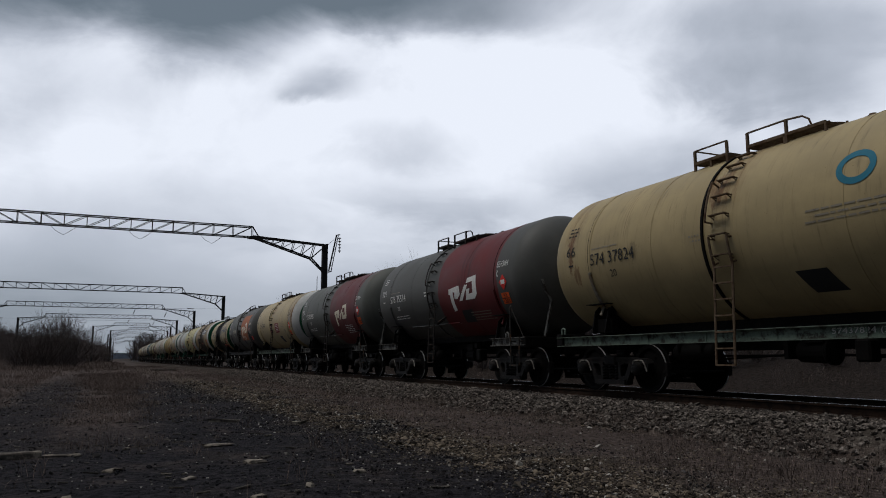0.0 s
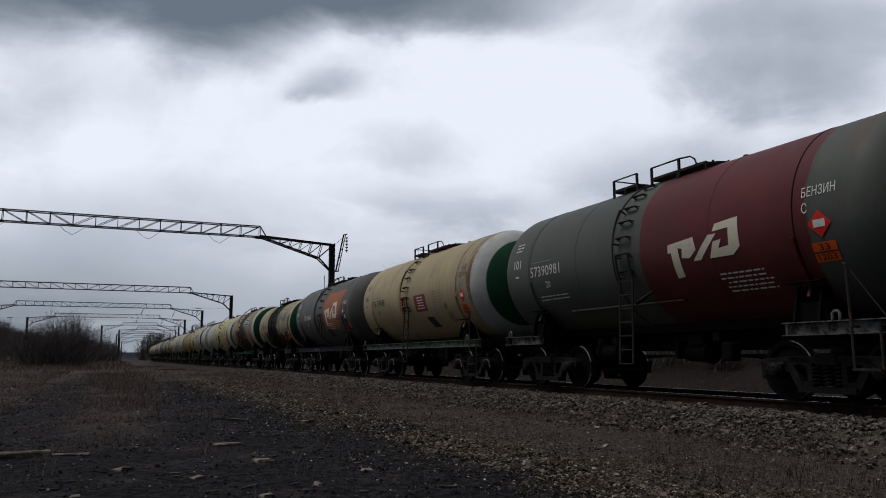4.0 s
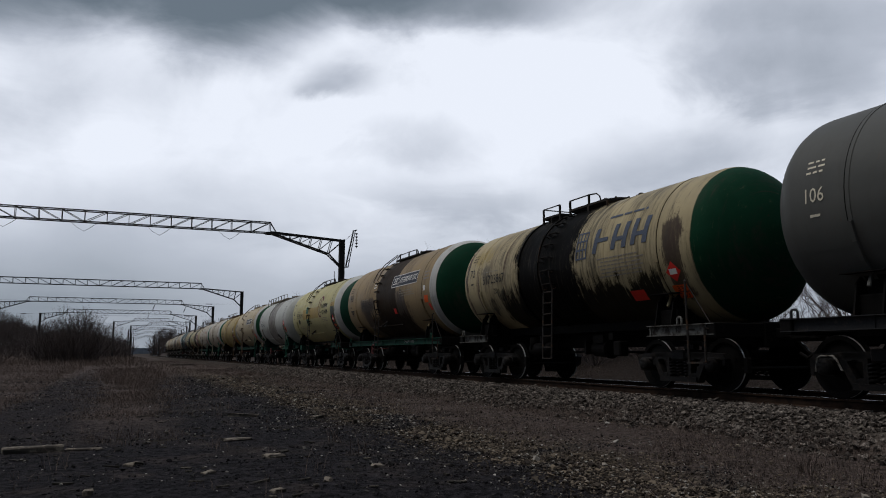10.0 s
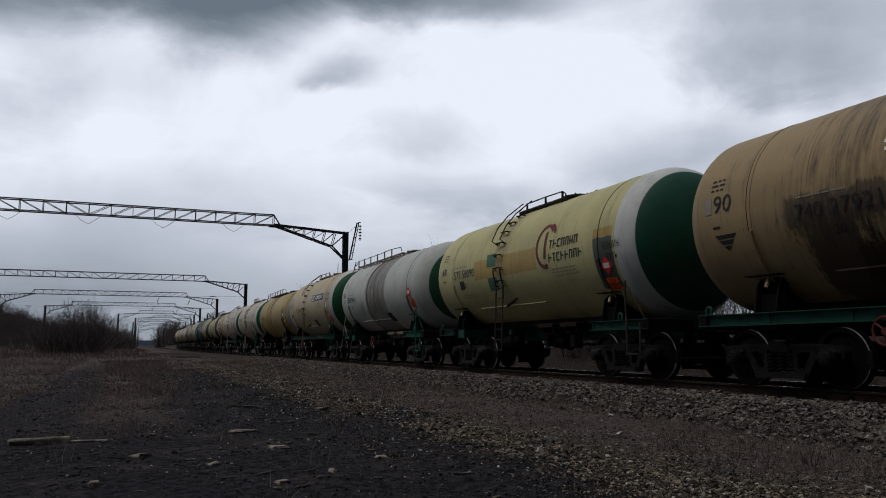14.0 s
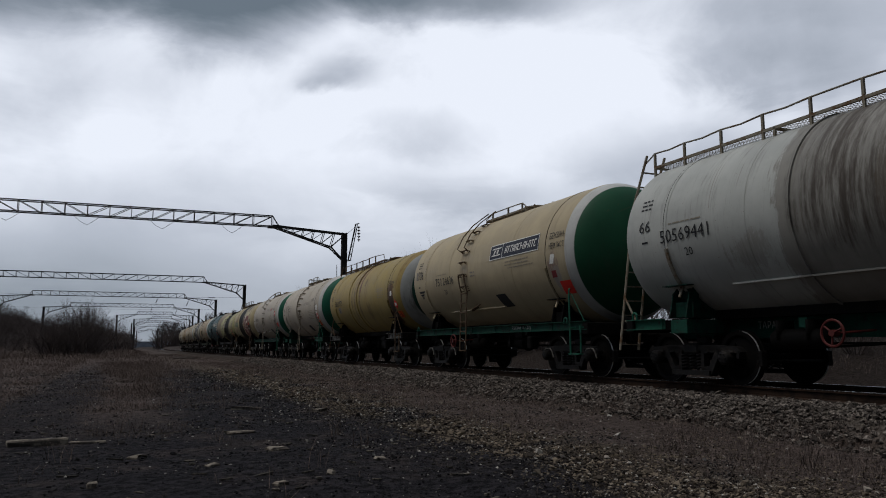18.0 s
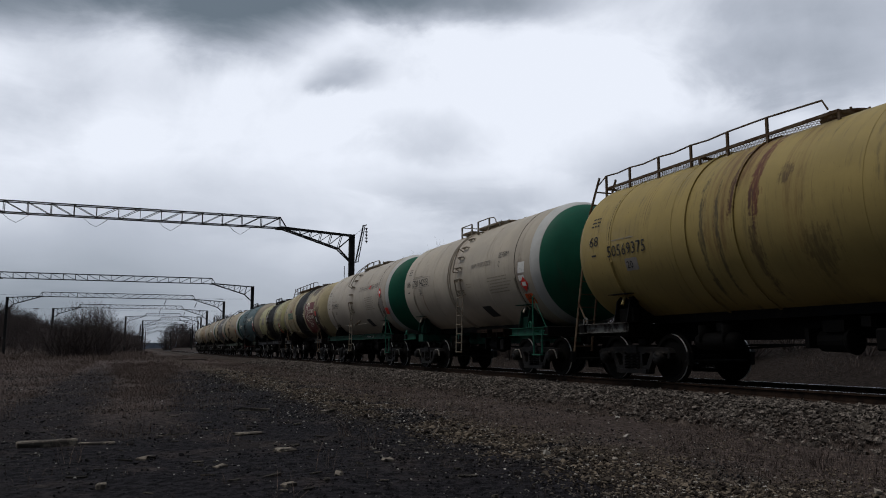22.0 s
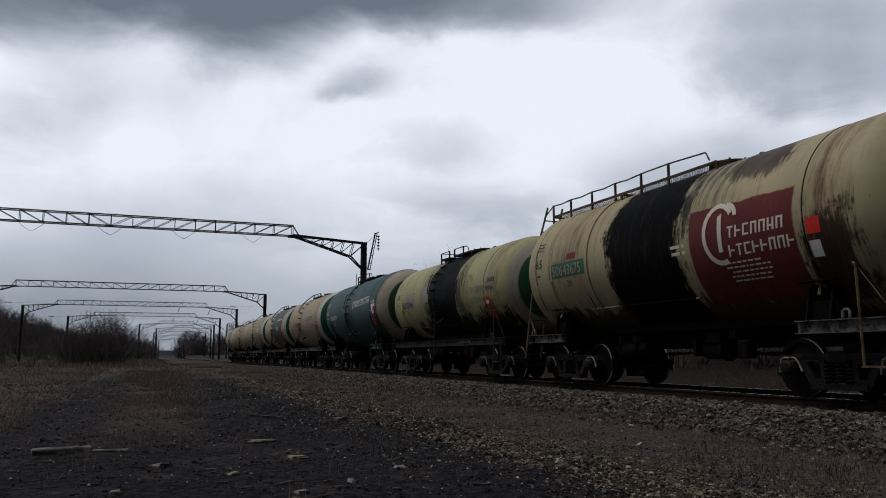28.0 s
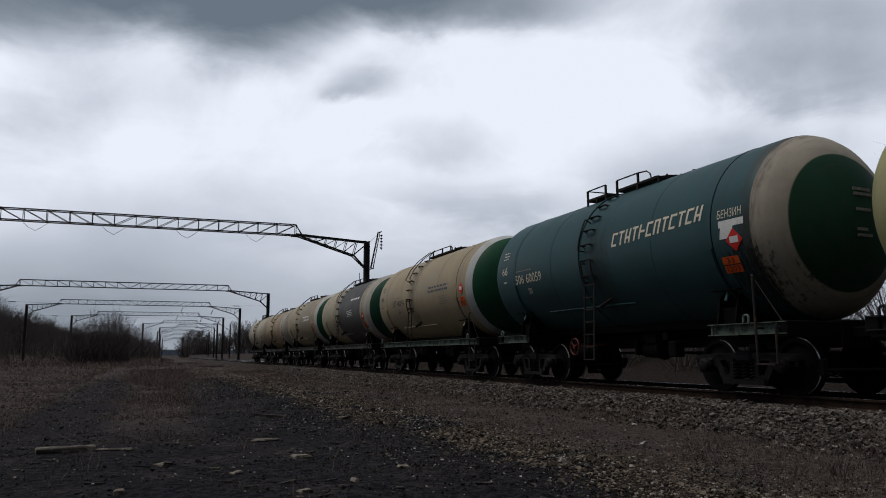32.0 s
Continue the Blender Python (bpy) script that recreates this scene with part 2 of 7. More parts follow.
def ground_material():
    def make(n, b):
        p = n.add("ShaderNodeTexCoord").outputs["Object"]
        x, y, z = n.split(p)
        big, mid = n.noise(p, 0.22, 5, 0.6), n.noise(p, 1.3, 6, 0.65)
        patch = n.noise(p, 0.55, 6, 0.7, 0.6)
        fine, grit = n.noise(p, 9, 6, 0.75), n.noise(p, 60, 3, 0.7)
        xw = n.math("ADD", x, n.math("MULTIPLY", n.math("SUBTRACT", big, 0.5), 1.6))
        xw = n.math("ADD", xw, n.math("MULTIPLY", n.math("SUBTRACT", mid, 0.5), 1.5))
        coal = n.mix(n.step(fine, 0.36, 0.64), (0.0068, 0.0064, 0.0076), (0.042, 0.0385, 0.044))
        coal = n.mix(n.math("MULTIPLY", n.step(patch, 0.52, 0.70), 0.6), coal, (0.052, 0.043, 0.039))
        dry = n.mix(n.step(fine, 0.34, 0.66), (0.042, 0.033, 0.030), (0.150, 0.117, 0.105))
        gravelly = n.mix(n.step(fine, 0.3, 0.7), (0.030, 0.025, 0.021), (0.155, 0.125, 0.094))
        lane = n.math("MULTIPLY", n.step(xw, 0.4, 1.2), n.step(xw, 4.9, 3.3))
        lane = n.math("MULTIPLY", lane, n.step(y, 60, 26, 0.1, 1.0))
        rut = n.math("MULTIPLY", n.step(xw, -2.9, -2.1), n.step(xw, -0.1, -0.9))
        rut = n.math("MULTIPLY", rut, n.step(y, 75, 30, 0.2, 0.9))
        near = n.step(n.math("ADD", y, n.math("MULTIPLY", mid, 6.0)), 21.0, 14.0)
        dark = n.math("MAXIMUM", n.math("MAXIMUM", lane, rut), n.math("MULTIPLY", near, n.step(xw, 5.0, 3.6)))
        band = n.math("MULTIPLY", n.step(xw, 3.2, 4.1), n.step(xw, 5.9, 5.0))
        col = n.mix(n.math("MULTIPLY", band, n.step(patch, 0.36, 0.56)), dry, gravelly)
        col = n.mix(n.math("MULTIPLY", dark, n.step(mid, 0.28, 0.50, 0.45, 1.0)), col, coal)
        col = n.mix(n.math("MULTIPLY", n.step(grit, 0.60, 0.70), n.step(patch, 0.40, 0.60, 0.20, 0.6)), col, (0.16, 0.148, 0.138))
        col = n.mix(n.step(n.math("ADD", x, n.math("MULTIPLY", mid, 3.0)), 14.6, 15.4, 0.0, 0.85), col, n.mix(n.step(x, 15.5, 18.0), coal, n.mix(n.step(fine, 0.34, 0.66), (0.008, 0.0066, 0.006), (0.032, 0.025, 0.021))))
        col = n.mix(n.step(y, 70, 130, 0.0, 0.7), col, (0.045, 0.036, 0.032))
        n.put(b.inputs["Base Color"], col)
        b.inputs["Roughness"].default_value = 0.95
        b.inputs["Specular IOR Level"].default_value = 0.04
        bumped(n, b, n.math("ADD", n.math("ADD", n.math("MULTIPLY", fine, 2.0), n.math("MULTIPLY", grit, 1.6)), mid), 1.0, 0.035)
    return material("trodden_ground", make)


def island_material(name, low, high, rough=0.9):
    """Pieces of stuff, each piece with a tone of its own."""
    def make(n, b):
        r = n.add("ShaderNodeNewGeometry").outputs["Random Per Island"]
        p = n.add("ShaderNodeTexCoord").outputs["Object"]
        f = n.noise(p, 30, 4, 0.7)
        c = n.mix(r, low, high)
        n.put(b.inputs["Base Color"], n.mix(n.step(f, 0.35, 0.7), [v * 0.7 for v in low], c))
        b.inputs["Roughness"].default_value = rough
        b.inputs["Specular IOR Level"].default_value = 0.04
    return material(name, make)


def sleeper_material():
    def make(n, b):
        r = n.add("ShaderNodeObjectInfo").outputs["Random"]
        p = n.add("ShaderNodeTexCoord").outputs["Object"]
        f = n.noise(n.scaled(p, (1, 6, 6)), 6, 5, 0.7)
        c = n.mix(r, (0.05, 0.04, 0.033), (0.12, 0.10, 0.085))
        n.put(b.inputs["Base Color"], n.mix(n.step(f, 0.35, 0.65), c, (0.03, 0.025, 0.02)))
        b.inputs["Roughness"].default_value = 0.9
    return material("weathered_sleeper_wood", make)


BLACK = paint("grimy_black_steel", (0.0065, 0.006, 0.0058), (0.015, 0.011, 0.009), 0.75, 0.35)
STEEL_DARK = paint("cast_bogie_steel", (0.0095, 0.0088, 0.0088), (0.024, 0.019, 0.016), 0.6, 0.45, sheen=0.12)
# pale base colour stands in for sky glint on the polished tread
TREAD = paint("polished_tread_glint", (0.78, 0.78, 0.78), (0.5, 0.48, 0.46), 0.38, 0.15, 0.35)
RUSTY = paint("rusted_rail_steel", (0.034, 0.021, 0.015), (0.018, 0.012, 0.010), 0.85, 0.5)
RAIL_TOP = paint("worn_rail_head", (0.42, 0.43, 0.45), (0.2, 0.19, 0.18), 0.25, 0.15, 1.0, 3.0)
GREY_SILL = paint("faded_sill_paint", (0.17, 0.17, 0.16), (0.04, 0.033, 0.03), 0.7, 0.55)
GREEN_SILL = paint("faded_green_sill_paint", (0.13, 0.165, 0.135), (0.045, 0.04, 0.035), 0.7, 0.5)
BRIGHT_GREEN_SILL = paint("green_sill_paint", (0.022, 0.105, 0.070), (0.03, 0.035, 0.03), 0.6, 0.4)
BLACK_SILL = paint("black_sill_paint", (0.03, 0.03, 0.032), (0.07, 0.055, 0.05), 0.55, 0.35)
PLATFORM_DARK = paint("dark_platform_steel", (0.035, 0.032, 0.030), (0.09, 0.05, 0.03), 0.75, 0.4)
PLATFORM_RUST = paint("rusty_platform_steel", (0.13, 0.095, 0.065), (0.07, 0.04, 0.025), 0.8, 0.5)
PLATFORM_PALE = paint("pale_platform_steel", (0.25, 0.225, 0.18), (0.14, 0.085, 0.05), 0.7, 0.5)
MAST_STEEL = paint("weathered_mast_steel", (0.045, 0.044, 0.043), (0.06, 0.04, 0.03), 0.8, 0.35)
CONCRETE = paint("old_concrete", (0.30, 0.28, 0.25), (0.16, 0.14, 0.12), 0.9, 0.45)
DUSTY_CONCRETE = paint("dusty_old_concrete", (0.22, 0.19, 0.155), (0.06, 0.052, 0.045), 0.95, 0.6)
CERAMIC = plain_paint("brown_insulator_glaze", (0.05, 0.03, 0.025), 0.25, 0.1)
BARK = paint("bare_bark", (0.095, 0.078, 0.075), (0.060, 0.050, 0.048), 0.95, 0.5)
JAW_DUST = paint("dusty_jaw_lip", (0.32, 0.30, 0.27), (0.06, 0.05, 0.04), 0.8, 0.5, 0.0, 14.0)
WHITE_MARK = plain_paint("white_marking_paint", (0.72, 0.71, 0.68), 0.6, 0.45)
BLACK_MARK = plain_paint("black_marking_paint", (0.02, 0.02, 0.022), 0.6, 0.3)
CREAM_MARK = plain_paint("cream_marking_paint", (0.68, 0.62, 0.50), 0.6, 0.3)
RED_MARK = plain_paint("dark_red_panel_paint", (0.20, 0.030, 0.035), 0.6, 0.3)
TEAL_MARK = plain_paint("teal_marking_paint", (0.02, 0.15, 0.22), 0.55, 0.25)
NAVY_MARK = plain_paint("navy_panel_paint", (0.024, 0.028, 0.044), 0.55, 0.3)
BLUE_MARK = plain_paint("grey_blue_marking_paint", (0.07, 0.085, 0.12), 0.6, 0.4)
GREY_MARK = plain_paint("grey_marking_paint", (0.22, 0.20, 0.18), 0.7, 0.4)
ORANGE_PLATE = plain_paint("orange_hazard_plate", (0.72, 0.10, 0.012), 0.5, 0.35)
RED_PLATE = plain_paint("red_hazard_plate", (0.65, 0.03, 0.02), 0.5, 0.3)
FAINT_MARK = plain_paint("faint_stencil_paint", (0.25, 0.22, 0.17), 0.7, 0.6)
GREEN_MARK = plain_paint("dark_green_panel_paint", (0.05, 0.13, 0.08), 0.6, 0.3)
BRAKE_RED = plain_paint("brake_wheel_red", (0.085, 0.016, 0.014), 0.6, 0.5)
SADDLE_GREEN = paint("grimy_green_saddle_paint", (0.008, 0.034, 0.025), (0.012, 0.014, 0.012), 0.7, 0.5)
DARK_GREEN_SILL = paint("dark_green_sill_paint", (0.014, 0.062, 0.044), (0.022, 0.026, 0.022), 0.65, 0.45)

# ---------------------------------------------------------------- mesh tools
MESHES = {}


def mesh_of(key, bm, smooth=False):
    me = bpy.data.meshes.new(key)
    bm.normal_update()
    bm.to_mesh(me)
    bm.free()
    if smooth:
        me.polygons.foreach_set("use_smooth", [True] * len(me.polygons))
    return me


def piece(name, me, mats, parent=None, at=None, label=""):
    """One mesh object on shared data, with its materials on the object."""
    ob = new(name, me)
    mats = mats if isinstance(mats, (list, tuple)) else [mats]
    while len(me.materials) < len(mats):
        me.materials.append(None)
    for i, m in enumerate(mats):
        ob.material_slots[i].link = "OBJECT"
        ob.material_slots[i].material = m
    if parent is not None:
        ob.parent = parent
    if at is not None:
        ob.matrix_basis = at
    if label:
        ob["label"] = label
    return ob


def part(name, bm, mat, parent, label="", smooth=False):
    me = mesh_of(name, bm, smooth)
    return piece(name, me, mat, parent, None, label)


def shared(key, make, smooth=False):
    if key not in MESHES:
        bm = bmesh.new()
        make(bm)
        MESHES[key] = mesh_of(key, bm, smooth)
    return MESHES[key]


def box(bm, x0, x1, y0, y1, z0, z1, bevel=0.0, m=None, mat=0):
    r = bmesh.ops.create_cube(bm, size=1)
    vs = r["verts"]
    t = Matrix.Translation(((x0 + x1) / 2, (y0 + y1) / 2, (z0 + z1) / 2)) @ Matrix.Diagonal((x1 - x0, y1 - y0, z1 - z0, 1))
    bmesh.ops.transform(bm, matrix=(m @ t) if m else t, verts=vs)
    if mat:
        for f in {f for v in vs for f in v.link_faces}:
            f.material_index = mat
    if bevel:
        es = list({e for v in vs for e in v.link_edges})
        bmesh.ops.bevel(bm, geom=es, offset=bevel, segments=1, affect="EDGES")


def bar(bm, a, b, r=0.02, sides=6, square=False, r2=None, mat=0):
    """A rod from a to b."""
    a, b = Vector(a), Vector(b)
    d = b - a
    if d.length < 1e-6:
        return
    q = d.to_track_quat("Z", "Y").to_matrix().to_4x4()
    n = 4 if square else sides
    va, vb = [], []
    for i in range(n):
        t = 2 * math.pi * (i + (0.5 if square else 0)) / n
        k = 1.414 if square else 1.0
        va.append(bm.verts.new(a + q.to_3x3() @ Vector((r * k * math.cos(t), r * k * math.sin(t), 0))))
        rr = r if r2 is None else r2
        vb.append(bm.verts.new(b + q.to_3x3() @ Vector((rr * k * math.cos(t), rr * k * math.sin(t), 0))))
    for i in range(n):
        f = bm.faces.new((va[i], va[(i + 1) % n], vb[(i + 1) % n], vb[i]))
        f.material_index = mat
    for ring in (va[::-1], vb):
        f = bm.faces.new(ring)
        f.material_index = mat


def tube(bm, pts, r=0.02, sides=6):
    """One round bar that bends through the points."""
    pts = [Vector(p) for p in pts]
    rings, x = [], None
    for i, p in enumerate(pts):
        d = (pts[min(i + 1, len(pts) - 1)] - pts[max(i - 1, 0)]).normalized()
        if x is None:
            x = d.orthogonal().normalized()
        x = (x - d * x.dot(d)).normalized()
        y = d.cross(x)
        rings.append([bm.verts.new(p + (x * math.cos(t) + y * math.sin(t)) * r) for t in [2 * math.pi * k / sides for k in range(sides)]])
    for a, b in zip(rings, rings[1:]):
        for k in range(sides):
            bm.faces.new((a[k], a[(k + 1) % sides], b[(k + 1) % sides], b[k]))
    bm.faces.new(rings[0][::-1])
    bm.faces.new(rings[-1])


def lathe(bm, prof, axis="x", seg=48, mats=None, close=False):
    """Turn a profile of (along, radius) pairs round an axis."""
    rings = []
    for t, r in prof:
        ring = []
        if r < 1e-5:
            p = Vector((t, 0, 0)) if axis == "x" else Vector((0, t, 0)) if axis == "y" else Vector((0, 0, t))
            ring = [bm.verts.new(p)]
        else:
            for i in range(seg):
                a = 2 * math.pi * i / seg
                c, s = r * math.cos(a), r * math.sin(a)
                p = Vector((t, c, s)) if axis == "x" else Vector((s, t, c)) if axis == "y" else Vector((c, s, t))
                ring.append(bm.verts.new(p))
        rings.append(ring)
    pairs = list(zip(rings, rings[1:]))
    if close:
        pairs.append((rings[-1], rings[0]))
    for j, (a, b) in enumerate(pairs):
        for i in range(seg):
            k = (i + 1) % seg
            if len(a) == 1 and len(b) == 1:
                continue
            if len(a) == 1:
                f = bm.faces.new((a[0], b[k], b[i]))
            elif len(b) == 1:
                f = bm.faces.new((a[i], a[k], b[0]))
            else:
                f = bm.faces.new((a[i], a[k], b[k], b[i]))
            if mats:
                f.material_index = mats[j]


def prism(bm, outline, y0, y1, mat=0):
    """Extrude an outline of (x, z) pairs from y0 to y1."""
    a = [bm.verts.new((x, y0, z)) for x, z in outline]
    b = [bm.verts.new((x, y1, z)) for x, z in outline]
    n = len(outline)
    bm.faces.new(a)
    bm.faces.new(b[::-1])
    for i in range(n):
        bm.faces.new((a[i], b[i], b[(i + 1) % n], a[(i + 1) % n]))

# ---------------------------------------------------------------- tank wagons
# Wagon space: x towards the front of the train, y away from the camera's side, z up from the rail tops.
TANK_R, TANK_Z, TANK_CYL, TANK_REAR, TANK_DOME = 1.58, 2.80, 4.65, 4.95, 0.80
AXLES = (0.925, -0.925)


def tank_key(key):
    return "%s_%.2f_%.2f_%.2f" % (key, TANK_R, TANK_CYL, TANK_REAR)


def make_tank(bm):
    prof = []
    for i in range(13):
        a = math.pi / 2 * i / 12
        prof.append((-TANK_REAR - TANK_DOME * math.cos(a), TANK_R * math.sin(a)))
    for x in (-3.1, -1.55, 0.0, 1.55, 3.1):
        prof.append((x, TANK_R))
    for i in range(13):
        a = math.pi / 2 * (1 - i / 12)
        prof.append((TANK_CYL + TANK_DOME * math.cos(a), TANK_R * math.sin(a)))
    lathe(bm, prof, "x", 72)
    bmesh.ops.translate(bm, verts=bm.verts, vec=(0, 0, TANK_Z))


def make_band(bm, x=0.0, width=0.065, thick=0.008):
    r = TANK_R
    lathe(bm, [(x - width / 2, r - 0.01), (x - width / 2, r + thick), (x + width / 2, r + thick), (x + width / 2, r - 0.01)], "x", 72)
    bmesh.ops.translate(bm, verts=bm.verts, vec=(0, 0, TANK_Z))


def make_seam(bm, x):
    make_band(bm, x, 0.022, 0.005)


def make_saddle(bm):
    """Cradle that carries the tank end."""
    arc = []
    for i in range(13):
        a = math.radians(-42 - 96 * i / 12)
        arc.append(((TANK_R + 0.006) * math.cos(a), TANK_Z + (TANK_R + 0.006) * math.sin(a)))
    top = arc[0][1]
    a0 = [(-1.16, top - 0.02), (-1.16, 1.2), (1.16, 1.2), (1.16, top - 0.02)] + arc
    lo = [bm.verts.new((-0.16, y, z)) for y, z in a0]
    hi = [bm.verts.new((0.16, y, z)) for y, z in a0]
    n = len(a0)
    bm.faces.new(lo)
    bm.faces.new(hi[::-1])
    for i in range(n):
        bm.faces.new((lo[i], hi[i], hi[(i + 1) % n], lo[(i + 1) % n]))


def make_bracket(bm):
    """Two leaning gusset plates and a thin shelf beside the cradle, on the camera's side."""
    box(bm, -0.26, 0.26, -1.26, -1.08, 1.2, 1.50, 0.02)
    for k in (-0.22, 0.22):
        vs = [[bm.verts.new((k + o, y, z)) for y, z in ((-1.08, 1.2), (-1.40, 1.2), (-1.30, 1.66), (-1.16, 1.80), (-1.08, 1.80))] for o in (-0.015, 0.015)]
        bm.faces.new(vs[0])
        bm.faces.new(vs[1][::-1])
        for i in range(5):
            j = (i + 1) % 5
            bm.faces.new((vs[0][i], vs[1][i], vs[1][j], vs[0][j]))
    box(bm, -0.40, 0.30, -1.40, -1.12, 1.80, 1.818)
    bmesh.ops.recalc_face_normals(bm, faces=bm.faces)


def make_bearer(bm):
    """Long bearer between the frame and the tank's belly."""
    box(bm, -3.7, 3.7, -0.62, 0.62, 1.18, TANK_Z - math.sqrt(TANK_R ** 2 - 0.62 ** 2) + 0.03)


def make_strap_end(bm, x):
    """Lower end of a tension strap with its screw."""
    pts = [((TANK_R + 0.02) * math.cos(radians(t)), TANK_Z + (TANK_R + 0.02) * math.sin(radians(t))) for t in (-12, -22, -32, -40)]
    for (y0, z0), (y1, z1) in zip(pts, pts[1:]):
        bar(bm, (0, -y0, z0), (0, -y1, z1), 0.032, square=True)
    y, z = pts[-1]
    bar(bm, (0, -y, z), (0.02, -y - 0.10, z - 0.20), 0.03, 8)
    bmesh.ops.translate(bm, verts=bm.verts, vec=(x, 0, 0))


def make_center_sill(bm):
    for s in (-1, 1):
        box(bm, -5.3, 5.3, s * 0.26 - 0.04, s * 0.26 + 0.04, 0.82, 1.2)
    box(bm, -5.3, 5.3, -0.27, 0.27, 1.14, 1.2)
    for x in (-3.9, 3.9):
        box(bm, x - 0.22, x + 0.22, -1.34, 1.34, 0.92, 1.17)
    for x in (-1.5, 1.5):
        box(bm, x - 0.08, x + 0.08, -0.9, 0.9, 0.98, 1.13)


def make_end_beam(bm):
    box(bm, 5.1, 5.32, -1.48, 1.48, 0.95, 1.21, 0.015)
    box(bm, 5.0, 5.34, -0.36, 0.36, 0.78, 1.24, 0.03)
    for s in (-1, 1):
        box(bm, 4.1, 5.1, s * 0.8 - 0.05, s * 0.8 + 0.05, 1.0, 1.16)


def sill(bm, x0, x1, y):
    """Channel-section side sill."""
    o = -1 if y < 0 else 1
    box(bm, x0, x1, min(y, y - o * 0.014), max(y, y - o * 0.014), 1.0, 1.2)
    for z in (1.0, 1.186):
        box(bm, x0, x1, min(y, y + o * 0.075), max(y, y + o * 0.075), z, z + 0.014)
    for x in np.linspace(x0 + 0.06, x1 - 0.06, max(2, int((x1 - x0) / 1.3))):
        box(bm, x - 0.008, x + 0.008, min(y, y + o * 0.02), max(y, y + o * 0.02), 1.014, 1.186)


def make_coupler(bm):
    box(bm, 5.3, 5.78, -0.09, 0.09, 0.94, 1.12, 0.02)
    box(bm, 5.72, 6.00, -0.22, 0.20, 0.88, 1.20, 0.05)
    box(bm, 5.86, 6.14, -0.24, -0.08, 0.90, 1.18, 0.04)
    box(bm, 5.90, 6.06, 0.02, 0.16, 0.98, 1.12, 0.03)
    tube(bm, [(5.35, 0.34, 0.98), (5.55, 0.38, 0.72), (5.80, 0.36, 0.60), (6.0, 0.30, 0.68)], 0.028)
    tube(bm, [(5.33, 0.5, 1.05), (5.5, 0.5, 0.98), (5.55, 0.2, 1.0)], 0.014)


def make_side_frame(bm):
    """Cast bogie side frame with its three windows, in the x-z plane."""
    y0, y1 = -0.07, 0.07
    prism(bm, [(-1.24, 0.58), (-1.16, 0.665), (-0.62, 0.70), (0.62, 0.70), (1.16, 0.665), (1.24, 0.58), (1.18, 0.555), (0.62, 0.60), (-0.62, 0.60), (-1.18, 0.555)], y0, y1)
    for s in (-1, 1):
        for o in ([(0.80, 0.66), (0.66, 0.66), (0.38, 0.18), (0.50, 0.14)], [(0.34, 0.62), (0.26, 0.62), (0.26, 0.22), (0.34, 0.22)],
                  [(0.70, 0.68), (0.30, 0.68), (0.30, 0.55), (0.40, 0.55), (0.46, 0.585), (0.58, 0.56)], [(0.46, 0.30), (0.40, 0.32), (0.30, 0.30), (0.30, 0.15), (0.44, 0.15)],
                  [(1.22, 0.60), (1.15, 0.60), (1.13, 0.47), (1.19, 0.46)], [(0.76, 0.62), (0.70, 0.62), (0.70, 0.44), (0.75, 0.46)]):
            o = [(s * u, v) for u, v in o]
            prism(bm, o if s > 0 else o[::-1], y0, y1)
    prism(bm, [(-0.50, 0.15), (-0.50, 0.24), (0.50, 0.24), (0.50, 0.15)], -0.11, 0.11)
    bmesh.ops.recalc_face_normals(bm, faces=bm.faces)


def make_spring(bm):
    """A coil spring."""
    pts = []
    for i in range(46):
        a = 2 * math.pi * i / 9
        pts.append(Vector((0.078 * math.cos(a), 0.078 * math.sin(a), 0.25 + 0.29 * i / 45)))
    tube(bm, pts, 0.019, 5)


def make_bolster(bm):
    box(bm, -0.20, 0.20, -1.12, 1.12, 0.54, 0.74, 0.03)
    box(bm, -0.26, 0.26, -0.3, 0.3, 0.74, 0.93, 0.03)
    for s in (-1, 1):
        box(bm, -0.14, 0.14, s * 0.75 - 0.08, s * 0.75 + 0.08, 0.74, 0.86, 0.02)
        for x in (-1.42, 1.42):
            bar(bm, (x, s * 0.78, 0.42), (x * 0.88, s * 0.78, 0.78), 0.03)
            box(bm, x - 0.04, x + 0.04, s * 0.78 - 0.06, s * 0.78 + 0.06, 0.33, 0.6, 0.01)
    for x in (-1.38, 1.38):
        bar(bm, (x, -0.85, 0.42), (x, 0.85, 0.42), 0.03)
    bar(bm, (-1.3, 0.15, 0.5), (1.3, 0.15, 0.62), 0.02)


def make_axle_box(bm):
    lathe(bm, [(-0.19, 0.0), (-0.19, 0.10), (-0.165, 0.125), (0.12, 0.135), (0.12, 0.0)], "y", 16)
    box(bm, -0.15, 0.15, -0.10, 0.10, 0.06, 0.13, 0.02)
    for i in range(6):
        a = math.pi / 3 * i
        bar(bm, (0.075 * math.cos(a), -0.205, 0.075 * math.sin(a)), (0.075 * math.cos(a), -0.18, 0.075 * math.sin(a)), 0.012, 6)


def make_jaw_rim(bm):
    """Dust-worn lip of the jaw over an axle box."""
    tube(bm, [(-0.21, 0, 0.40), (-0.17, 0, 0.60), (-0.10, 0, 0.635), (0.11, 0, 0.635), (0.17, 0, 0.58), (0.25, 0, 0.42)], 0.016, 5)


